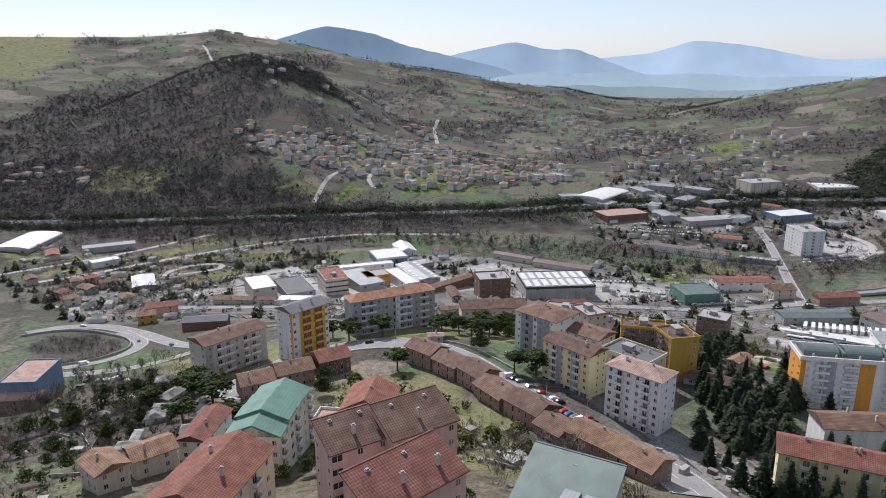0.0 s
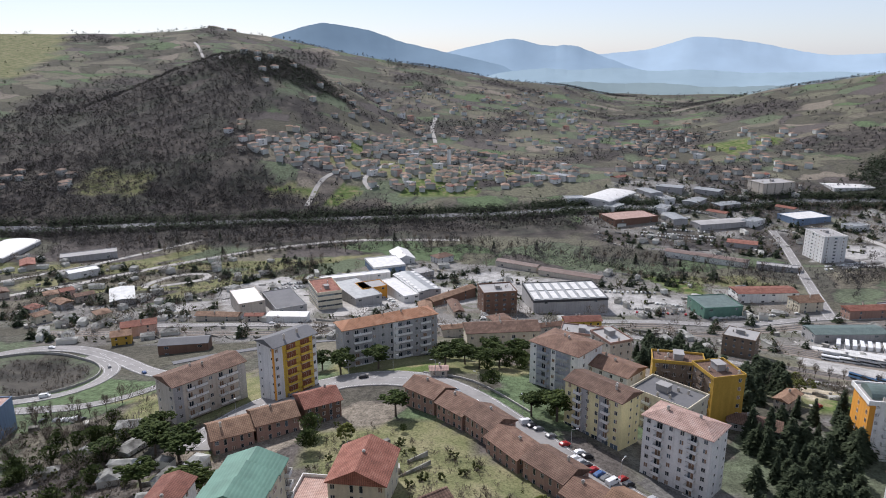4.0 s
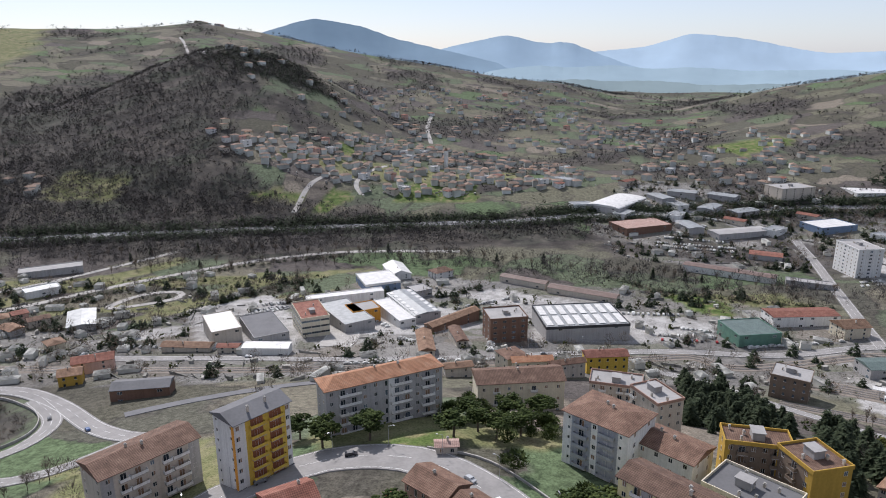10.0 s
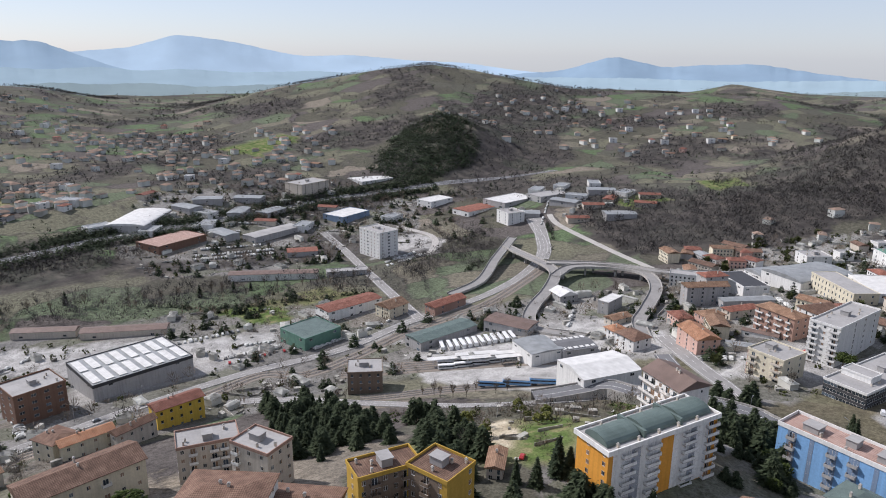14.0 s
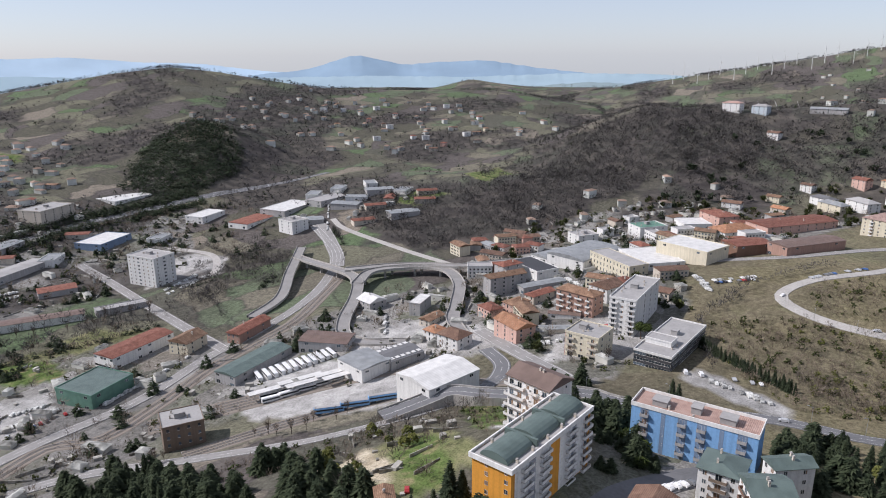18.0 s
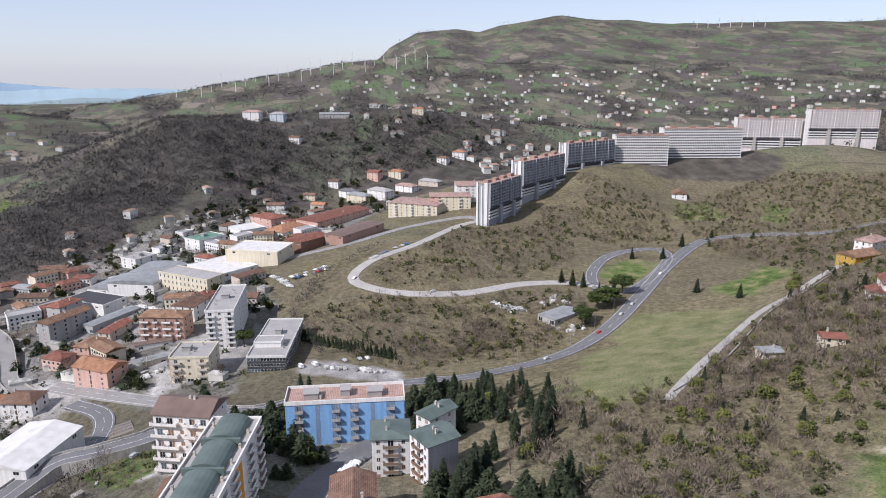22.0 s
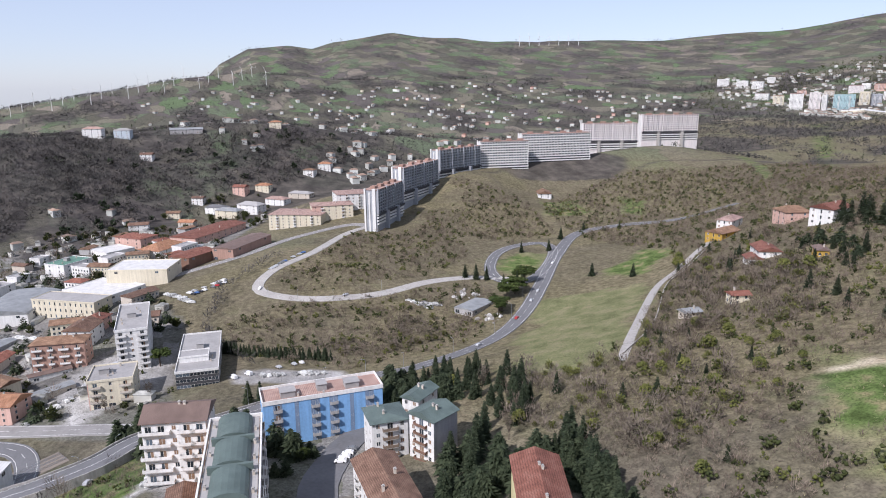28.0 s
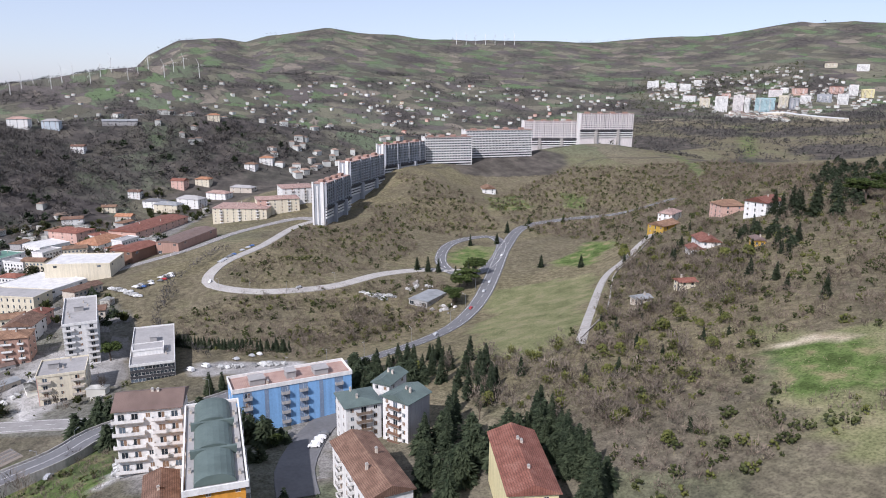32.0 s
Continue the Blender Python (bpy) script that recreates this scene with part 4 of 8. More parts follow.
def road(label, material, width, pts, marks=True):
    c = smooth_line(pts)
    bm = bmesh.new()
    w = width / 2
    strip(c, (w + 0.9, w + 0.6, w, w * 0.5, 0, -w * 0.5, -w, -w - 0.6, -w - 0.9), (-0.5, 0.34, 0.3, 0.33, 0.36, 0.33, 0.3, 0.34, -0.5), bm)
    bmesh.ops.recalc_face_normals(bm, faces=bm.faces)
    base = new("road", bpy.data.meshes.new("road"))
    bm.to_mesh(base.data)
    bm.free()
    base.data.materials.append(M[material])
    tagged(base, label, "road", kind="structure")
    if marks and width > 7:
        bm = bmesh.new()
        for o in (w - 0.35, -w + 0.35):
            strip(c, (o - 0.09, o + 0.09), (0.375, 0.375), bm)
        for k in range(0, len(c) - 1, 2):
            strip(c[k : k + 2], (-0.08, 0.08), (0.40, 0.40), bm)
        part("lane_marking", bm, "line", base, "white road lines")
    return base


def railway(pts, offsets, bed):
    c = smooth_line(pts)
    bm = bmesh.new()
    strip(c, (bed, bed - 1, 0, 1 - bed, -bed), (-0.3, 0.25, 0.3, 0.25, -0.3), bm)
    bmesh.ops.recalc_face_normals(bm, faces=bm.faces)
    base = new("railway", bpy.data.meshes.new("railway"))
    bm.to_mesh(base.data)
    bm.free()
    base.data.materials.append(M["gravel"])
    tagged(base, "railway bed of brown ballast with steel rails", "railway", kind="structure")
    for o in offsets:
        for s in (-0.72, 0.72):
            bm = bmesh.new()
            strip(c, (o + s - 0.06, o + s - 0.05, o + s + 0.05, o + s + 0.06), (0.3, 0.52, 0.52, 0.3), bm)
            bmesh.ops.recalc_face_normals(bm, faces=bm.faces)
            part("rail", bm, "metal", base)
    return base


def viaduct(pts, width, rise):
    """A concrete flyover: deck, parapets and piers; rise: heights over the land along it."""
    c = smooth_line(pts, 4.0)
    g = height(c[:, 0], c[:, 1])
    u = np.linspace(0, 1, len(c))
    z = np.convolve(np.pad(g + np.interp(u, np.linspace(0, 1, len(rise)), rise), 8, "edge"), np.ones(17) / 17, "valid")
    base = root("viaduct", c[0, 0], c[0, 1], g[0], 0, "curved concrete road viaduct on slim piers", "viaduct")
    inv = pose(-c[0, 0], -c[0, 1], -g[0])
    w = width / 2
    for name, off, zs, m in (("deck", (w, w, -w, -w, w), (-1.1, 0, 0, -1.1, -1.1), "concrete"), ("carriageway", (w - 0.6, 0.6 - w), (0.03, 0.03), "asphalt_pale"),
                             ("parapet", (w, w, w - 0.3, w - 0.3), (0, 1.0, 1.0, 0), "concrete"), ("parapet", (-w, -w, 0.3 - w, 0.3 - w), (0, 1.0, 1.0, 0), "concrete")):
        bm = bmesh.new()
        strip(c, off, zs, bm, 0, z)
        bmesh.ops.recalc_face_normals(bm, faces=bm.faces)
        part(name, bm, m, base, at=inv)
    for k in range(4, len(c) - 3, 6):
        h = z[k] - g[k] - 1.1
        if h > 1.5:
            part("pier", boxes((-0.9, 0.9, -0.9, 0.9, -3, h - 0.8), (-2.4, 2.4, -1.0, 1.0, h - 0.8, h)), "concrete", base, at=pose(c[k, 0] - c[0, 0], c[k, 1] - c[0, 1], g[k] - g[0], 0, 0, math.degrees(math.atan2(*(c[k + 1] - c[k])[::-1])) + 90))
    return base


def raised_road(label, width, pts, tops):
    """A road on an embankment between concrete walls, with parapets; tops: its heights along it."""
    c = smooth_line(pts, 4.0)
    z = np.interp(np.linspace(0, 1, len(c)), np.linspace(0, 1, len(tops)), tops)
    z = np.convolve(np.pad(z, 6, "edge"), np.ones(13) / 13, "valid")
    w = width / 2
    bm = bmesh.new()
    strip(c, (w, w, w - 0.35, w - 0.35, 0, 0.35 - w, 0.35 - w, -w, -w), (-14, 0.9, 0.9, 0, 0.06, 0, 0.9, 0.9, -14), bm, 0, z)
    bm.normal_update()
    for f in bm.faces:
        f.material_index = 1 if abs(f.normal.z) > 0.9 and f.calc_area() > 6 else 0
    me = bpy.data.meshes.new("road")
    bm.to_mesh(me)
    bm.free()
    for m in ("concrete", "asphalt"):
        me.materials.append(M[m])
    base = tagged(new("road", me), label, "road", kind="structure")
    for o in (w - 0.8, 0, 0.8 - w):
        bm = bmesh.new()
        strip(c, (o - 0.08, o + 0.08), (0.085, 0.085), bm, 0, z)
        part("lane_marking", bm, "line", base, "white road line")


# ---- roads and rails ----
road('curving town street of worn asphalt', 'asphalt_pale', 17, [(-88, 249), (-81, 271), (-72, 286), (-59, 295), (-43, 302), (-23, 301), (-8, 294), (6, 279), (18, 261), (29, 244), (35, 234), (47, 219), (58, 204), (70, 189), (73, 169)])
road('dark asphalt lane between the apartment blocks', 'asphalt', 11, [(222, 186), (213, 194), (202, 205), (189, 214), (174, 222), (158, 226)], False)
road('ramp road round the sunken loop', 'asphalt_pale', 9, [(-281, 432), (-267, 443), (-249, 446), (-225, 440), (-193, 415), (-157, 377), (-132, 358), (-109, 353)])
road('loop road to the car park', 'asphalt_pale', 8, [(-224, 350), (-209, 351), (-194, 353), (-184, 363), (-183, 383), (-192, 403), (-216, 430)])
road('lower town road', 'asphalt_pale', 8, [(-209, 336), (-185, 330), (-166, 326), (-150, 330), (-140, 340), (-130, 355)])
road('road beside the railway', 'asphalt_pale', 8, [(-222, 496), (-180, 492), (-121, 486), (-61, 480), (2, 483), (43, 490), (87, 501), (150, 511), (212, 506), (271, 515), (313, 514), (371, 521), (434, 544), (505, 587), (572, 668)])
road('street below the apartment blocks', 'asphalt', 7, [(-152, 393), (-123, 408), (-83, 424), (-44, 431)])
road('station forecourt road', 'asphalt_pale', 8, [(118, 470), (145, 450), (173, 401), (193, 360), (220, 332), (253, 313)])
road('expressway beyond the river', 'asphalt', 12, [(-570, 751), (-474, 781), (-369, 816), (-222, 860), (-55, 873), (82, 876), (181, 892), (268, 889), (444, 909), (631, 890), (808, 831)])
road('straight road over the river bridge', 'asphalt_pale', 8, [(378, 803), (363, 738), (335, 654), (307, 575), (285, 512)])
road('main road past the blue block', 'asphalt', 10, [(268, 216), (279, 190), (280, 165), (279, 147), (293, 114), (313, 78), (340, 45), (381, 7), (446, -50), (513, -119), (507, -171), (462, -198), (439, -242)])
road('street through the east quarter', 'asphalt_pale', 9, [(357, 359), (322, 317), (297, 286), (281, 270)])
road('curve to the depot', 'asphalt', 8, [(240, 324), (255, 315), (279, 313), (304, 320), (326, 340)])
road('narrow pale road round the knoll', 'concrete', 6.5, [(606, 42), (584, 86), (514, 137), (481, 175), (453, 191), (432, 181), (416, 156), (411, 118), (423, 74), (421, 38), (402, 15)])
road('roundabout with a green island', 'asphalt', 8, [(439, 17), (477, -11), (495, -42), (492, -66), (458, -54), (415, -18), (394, 12), (407, 25), (439, 17)])
road('concrete lane up the slope', 'concrete', 3.2, [(190, 94), (223, 59), (284, -8), (304, -44), (323, -78), (334, -104)])
road('street to the slab blocks', 'asphalt_pale', 9, [(516, 278), (532, 243), (550, 186), (599, 132), (619, 75), (595, 55)])
road('hill lane', 'concrete', 5, [(-175, 912), (-167, 976), (-143, 1032), (-160, 1067)])
road('hill lane', 'concrete', 5, [(-97, 962), (-108, 998), (-94, 1056), (-75, 1093)])
road('hill lane', 'concrete', 6, [(-10, 1559), (-17, 1427), (-10, 1285)])
road('hill lane', 'concrete', 5, [(-421, 1409), (-630, 1926), (-677, 2027)])
road('lane across the river flats', 'concrete', 6, [(-370, 580), (-359, 590), (-327, 619), (-294, 658), (-248, 702), (-186, 746), (-98, 776), (20, 775)])
road('track along the dyke', 'concrete', 4, [(-420, 600), (-387, 636), (-339, 686), (-266, 782)])
road('loop road round the small park', 'concrete', 5, [(-262, 612), (-238, 622), (-218, 640), (-222, 655), (-244, 652), (-258, 634), (-262, 612)])
road('road north of the flyover', 'asphalt_pale', 13, [(470, 560), (495, 578), (518, 600), (566, 651), (596, 696)])
road('lane up the wooded spur', 'concrete', 5, [(596, 660), (572, 626), (540, 546), (511, 478), (499, 454)])
road('lane round the waste ground', 'concrete', 6, [(381, 673), (411, 662), (442, 684), (462, 717), (459, 771)])
road('yard of pale concrete', 'concrete', 22, [(-72, 511), (-70, 543), (-81, 572)])
LINE = [(-275, 482), (-188, 471), (-114, 461), (-65, 460), (-5, 467), (54, 476), (113, 490), (154, 501), (172, 483), (212, 489), (257, 499), (300, 500), (343, 501), (410, 524), (465, 546)]
VIADUCT_WEST = [(337, 538), (377, 545), (424, 576), (466, 603), (494, 621)]
VIADUCT_MAIN = [(466, 603), (449, 556), (435, 520), (418, 499), (387, 479), (350, 462), (328, 445), (322, 426), (329, 405), (334, 387)]
VIADUCT_LOOP = [(414, 496), (444, 502), (464, 476), (465, 444), (436, 415), (393, 395), (368, 384), (338, 357)]
VIADUCT_CROSS = [(442, 529), (460, 502), (471, 469), (475, 429), (495, 400), (502, 370)]
railway(LINE, (-2.2, 2.2), 6.5)
viaduct(VIADUCT_WEST, 9, (1, 4, 7, 7.5, 7))
viaduct(VIADUCT_MAIN, 9.5, (7, 8, 8, 8, 7.5, 6, 3, 1, 0.4, 0.3))
viaduct(VIADUCT_LOOP, 9.5, (7.5, 8, 8, 7.5, 6, 3.5, 1.5, 0.3))
viaduct(VIADUCT_CROSS, 10, (7.6, 8.2, 8.2, 8, 7, 5))
raised_road("main road on a walled bank above the depot", 11, [(215, 340), (241, 321), (243, 305), (248, 286), (257, 273), (261, 256), (259, 245), (268, 214)], [39.5, 43, 46.5, 50, 50.5, 51, 51, 49.6])


# ---- houses, blocks and halls: place, heading, length, depth, foot and eaves, then their look ----
building(-65.0, 298.5, -42.9, 12.0, 20.0, 63.9, 89.1, 'white',7,{'b':'w..B..B.w','a':'s.s'},('gable',2.2,'bitumen'),'tall apartment tower in white, orange and yellow plaster with rusty loggias',rail='yellow',low='b',panels=[('a',(0.86,0.99,'orange')),('b',(0.19,0.91,'yellow')),('b',(0.28,0.5,'rust')),('b',(0.61,0.83,'rust'))])
building(-27.5, 336.8, -64.2, 11.2, 45.7, 59.5, 81.7, 'grey',6,{'b':'wbBwwtBbwBw','a':'ww'},('hip',2.6,'tile_orange'),'long grey apartment block under an orange tile roof',low='b',panels=[('b',(0.52,0.58,'white'))])
building(-98.6, 292.9, -42.6, 14.4, 30.9, 59.3, 78.0, 'beige',5,{'b':'wbBwbBw','a':'w.w'},('gable',2.4,'tile_brown'),'weathered grey-beige apartment block with a dark tile roof',low='b',panels=[('b',(0.0,0.12,'grey')),('b',(0.88,1,'grey'))])
house(-3.7, 303.0, -87.5, 3.8, 6.9, 69.0, 72.6, 'beige','tile_rose','gable','small plastered pavilion with a faded tile roof')
# the stepped terrace below the street: middle, heading, length, roof tiles
for x, y, yaw, L, up, tiles in ((-7.0, 270.0, -43, 14.6, 7.4, "tile_brown"), (4.0, 258.2, -48, 13.0, 6.2, "tile_brown"), (13.6, 246.9, -55, 13.0, 7.2, "tile_brown"), (20.2, 231.7, -57, 15.4, 6.0, "tile_brown"),
                                (30.6, 217.9, -52, 15.8, 7.2, "tile_brown"), (38.0, 204.7, -52, 11.0, 5.2, "tile_brown"), (48.6, 196.5, -47, 14.6, 7.0, "tile"), (58.6, 182.4, -51, 16.4, 6.6, "tile")):
    house(x, y, yaw, L, 11.0, ground(x, y) - 0.2, ground(x, y) + up, "rose", tiles, "gable", "old brick terrace house with brown clay tiles", "terrace houses along the street", 2.7, {"a": "wtwtw", "b": "w.w", "d": "w.w"}, along="x")
for x, y, yaw, L, up, wall, tiles in ((-75.0, 250.8, 28, 13.5, 6.4, "rose", "tile"), (-61.6, 257.6, 28, 14.5, 6.9, "rose", "tile"), (-47.4, 266.0, 30, 13.2, 7.8, "brick", "tile_red")):
    house(x, y, yaw, L, 12.0, ground(x, y) - 0.2, ground(x, y) + up, wall, tiles, "gable", "low brick house with lichened clay tiles", "terrace houses along the street", 3.0, {"a": "wtwtw", "b": "w.w"}, along="x")
house(-24.0, 206.0, -8.0, 15.5, 17.0, 80.5, 90.4, 'cream','tile_red','gable','cream villa with a dark red tile roof and a walled yard',rise=4.2,along='y',faces={'a':'w.tt.w','b':'www'})
building(-37.5, 203.0, -8.0, 10.0, 13.0, 79.0, 84.2, 'white',1,{'a':'..'},('flat',1.0,'tile_rose'),'pale walled roof terrace beside the villa','terrace','terrace',stacks=0)
building(-50.2, 179.5, -5.0, 15.0, 29.5, 80.0, 100.6, 'cream',6,{'b':'bwWbWwb','a':'w.W.w'},('steps',3.2,'sheet_green'),'cream apartment block under a green copper sheet roof',stacks=3)
house(-77.0, 199.0, -6.0, 9.0, 20.0, 74.5, 85.0, 'white','tile_red','gable','white house with a red tile roof',along='y')
building(-50.6, 132.0, -13.0, 16.5, 24.0, 95.0, 111.4, 'cream',4,{'b':'wwbw','a':'ww'},('gable',3.4,'tile_red'),'large house with a broad red tile roof','house','house')
house(-96.9, 172.4, -40.8, 11.4, 9.2, 79.2, 88.3, 'beige','tile','gable','old house with worn brown tiles')
house(-88.4, 183.7, -51.1, 10.2, 12.4, 77.3, 85.9, 'beige','tile','gable','old house with worn brown tiles')
building(-19.7, 130.7, 33.0, 13.2, 8.6, 102.5, 121.2, 'pink',6,{'a':'W.w.w','d':'s.s'},('lean',3.4,'tile_brown'),'pink plastered apartment wing with a brown tile roof',stacks=3)
building(-6.2, 135.4, 33.0, 16.0, 9.4, 101.5, 122.2, 'pink',6,{'a':'w.W.w','b':'.w.','d':'w.'},('lean',3.8,'tile_brown'),'pink plastered apartment wing with a brown tile roof',stacks=3)
building(-6.6, 107.0, 42.0, 20.5, 9.4, 109.0, 126.2, 'pink',5,{'a':'W.w.w','b':'.w.'},('lean',3.6,'tile_red'),'pink plastered apartment wing with a dark red tile roof',stacks=4)
grey_house = building(22.4, 109.2, -29.0, 17.0, 14.0, 106.0, 120.6, 'grey',3,{'a':'ww','b':'www'},('lean',5.4,'sheet_greygreen'),'low building with grey metal roof slopes and dormers','building','building',stacks=1)
for u in (1.5, 5.4):
    part('dormer', boxes((-1.3, 1.3, -1.6, 1.8, 0, 1.3), (-1.5, 1.5, -1.9, 2.0, 1.3, 1.5)), 'sheet_grey', grey_house, 'metal-clad dormer', at=pose(u, -2.5, 14.6 + 1.4))
building(72.4, 230.1, -44.2, 21.8, 11.6, 67.8, 89.5, 'white',7,{'a':'wbwwbw','b':'.s.s'},('hip',2.4,'tile_rose'),'white seven-storey apartment block with recessed balconies',rail='white')
building(53.3, 257.8, -48.2, 23.2, 11.5, 68.4, 87.1, 'paleyellow',6,{'a':'wbwwbw','b':'.ss'},('gable',2.2,'tile_brown'),'pale yellow apartment block with a brown tile roof',low='a',panels=[('a',(0.3,0.42,'grey')),('a',(0.62,0.72,'grey'))])
building(48.1, 299.1, -44.1, 22.7, 17.7, 64.4, 85.6, 'white',6,{'a':'sBwBs','b':'ww'},('hip',2.2,'tile_brown'),'white apartment block with slate-grey panels and glazed balconies',rail='slate',panels=[('a',(0.14,0.45,'slate')),('a',(0.55,0.86,'slate'))])
building(66.2, 289.7, -46.3, 18.6, 13.6, 64.7, 79.7, 'white',4,{'a':'wwww','b':'ww'},('gable',2.2,'tile_brown'),'white apartment house with a brown tile roof')
building(70.2, 369.7, -107.3, 12.2, 21.5, 44.1, 61.3, 'beige',5,{'b':'wbwbbw','a':'ww'},('flat',0.8,'roof_grey','rose'),'beige apartment block with a bent plan and red-rimmed terraces')
building(76.6, 337.9, -69.1, 16.2, 11.9, 52.6, 71.7, 'beige',5,{'a':'bww','b':'www'},('flat',0.8,'roof_grey','rose'),'beige apartment wing with a flat roof and red-rimmed terraces')
building(88.7, 284.7, -103.9, 9.6, 19.0, 64.8, 84.8, 'ochre',6,{'b':'wbwwbw','a':'w'},('flat',0.9,'tile_brown','ochre'),'ochre apartment block with brown panels and a flat roof',rail='brown',panels=[('b',(0.08,0.97,'brown'))])
building(99.7, 272.9, -78.6, 14.2, 12.7, 65.5, 85.7, 'ochre',6,{'a':'wbw','b':'..w'},('flat',0.9,'tile_brown','ochre'),'ochre apartment wing with brown panels and a flat roof',rail='brown',panels=[('a',(0.04,0.82,'brown'))])
building(79.7, 265.9, -47.4, 22.1, 15.0, 66.3, 80.0, 'cream',4,{'a':'wbwwb','b':'ww'},('flat',1.0,'bitumen','cream'),'cream apartment house with a roof terrace',stacks=4)
house(110.9, 263.7, -28.7, 17.4, 8.5, 66.1, 69.5, 'grey','tile_brown','gable','low row of garages with brown tiles')
house(132.5, 283.1, -51.2, 5.2, 11.6, 64.0, 69.2, 'beige','tile','gable','small old farmhouse with clay tiles')
building(183.1, 434.5, -34.3, 18.7, 16.7, 16.0, 31.3, 'brown',4,{'a':'wwww','b':'ww'},('flat',0.5,'roof_grey'),'derelict dark concrete shell of four storeys','building','building')
building(35.9, 459.4, -63.6, 12.9, 12.7, 21.7, 32.8, 'cream',3,{'a':'ww','b':'ww'},('hip',1.6,'tile_brown'),'cream house beside the railway','house','house')
building(46.5, 452.3, -85.5, 7.1, 22.2, 23.0, 32.3, 'cream',2,{'a':'w','b':'wwww'},('gable',2,'tile_orange'),'old railway-side house with orange tiles','house','house')
building(65.2, 447.2, -76.1, 5.6, 19.3, 23.0, 32.7, 'beige',2,{'a':'w','b':'wwww'},('gable',2,'tile_brown'),'old railway-side house with brown tiles','house','house')
building(89.4, 460.4, -86.4, 9.7, 23.6, 18.6, 31.6, 'yellow',3,{'a':'w','b':'wwwww'},('gable',2,'tile_red'),'yellow plastered house beside the railway','house','house')
building(28.4, 372.4, -84.9, 14.8, 37.1, 45.8, 62.5, 'cream',3,{'a':'ww','b':'wbwwbww'},('gable',3,'tile_brown'),'long cream house with a broad brown tile roof','house','house')
house(5.0, 439.8, -78.4, 6.7, 14.9, 27.7, 35.1, 'beige','tile','gable','low house with brown tiles beside the tracks')
shed(-151.5, 540.9, -63.0, 35.5, 19.3, 8.2, 20.4, 'beige','sheet_white','flat',1,'box-shaped hall with a bright white flat roof')
shed(-124.7, 546.2, -62.4, 43.8, 23.2, 7.3, 16.0, 'grey','bitumen','flat',1,'low hall with a grey-brown gravel roof')
building(-93.7, 554.0, -68.0, 34.4, 18.9, 6.6, 23.6, 'cream',4,{'a':'RRR','b':'RRR'},('flat',0.9,'tile_red','cream'),'four-storey office house with dark window bands','office','office_building')
shed(-110.8, 497.8, -92.8, 9.9, 28.7, 15.7, 21.9, 'white','sheet_white','gable',0.8,'long open shed with a white sheet roof')
house(-163.6, 508.6, -94.7, 8.6, 30.8, 13.3, 18.0, 'beige','tile','gable','low tiled station building')
house(-135.9, 502.9, -90.8, 5.9, 13.0, 14.9, 19.6, 'beige','tile_red','gable','low tiled station building')
shed(-60.1, 581.1, -63.5, 17.4, 21.3, 3.8, 15.0, 'orange','roof_grey','flat',1,'works hall clad in orange panels')
shed(-71.5, 572.3, -59.2, 49.1, 22.7, 4.1, 15.0, 'grey','sheet_grey','flat',1,'grey hall with a flat roof')
shed(-23.7, 600.5, -64.4, 54.6, 21.1, 1.4, 11.3, 'grey','sheet_grey','gable',1.5,'shed with pale stripes of roof lights',lights=7)
shed(-37.1, 583.6, -62.9, 48.3, 13.0, 2.9, 11.9, 'white','sheet_white','flat',1,'white workshop hall beside the road')
shed(-56.0, 672.9, -69.6, 33.4, 30.8, -0.3, 7.1, 'slateblue','sheet_white','flat',1,'blue and white works hall',band='white')
shed(-79.3, 630.0, -71.4, 9.7, 62.8, 0.5, 7.9, 'white','sheet_white','flat',1,'long white hall with plain walls')
building(40.1, 533.6, -80.3, 21.3, 25.3, 8.4, 27.6, 'brick',5,{'a':'WW','b':'WWWW'},('flat',1,'roof_grey','brick'),'five-storey brown brick office block with wide windows','office','office_building')
shed(94.3, 552.1, -84.9, 41.9, 57.8, 4.6, 18.7, 'grey','sheet_grey','flat',1,'large grey hall with rows of white roof vaults',lights=8,band='dark')
shed(72.2, 675.6, -122.7, 9.8, 43.7, -0.8, 4.2, 'beige','sheet_brown','gable',1.5,'long low goods shed with a brown roof')
shed(116.7, 642.1, -120.2, 11.9, 58.5, -0.5, 4.5, 'beige','sheet_brown','gable',1.5,'long low goods shed with a brown roof')
house(6.0, 566.6, -46.1, 8.6, 47.9, 4.3, 12.3, 'brick','tile','gable','long low workshop with clay tiles')
house(-13.0, 497.5, -84.5, 31.3, 9.1, 14.6, 24.4, 'beige','tile','gable','old farm building with clay tiles')
house(8.3, 523.0, -78.2, 24.3, 7.3, 10.5, 17.7, 'beige','tile_brown','gable','old farm building with clay tiles')
house(-0.9, 698.3, -53.9, 13.2, 18.8, -0.5, 5.5, 'white','tile_brown','hip','white house with brown tiles')
house(-41.1, 705.1, -73.4, 33.5, 18.2, -0.4, 4.6, 'white','sheet_white','gable','white workshop with a pale roof')
shed(-19.5, 650.0, -59.1, 16.1, 15.1, -0.3, 5.2, 'grey','roof_grey','flat',1,'plain grey flat-roofed works building')
shed(207.9, 537.5, -83.1, 27.8, 30.2, 4.9, 14.4, 'sheet_green','sheet_greygreen','flat',1,'hall wrapped in green scaffold netting')
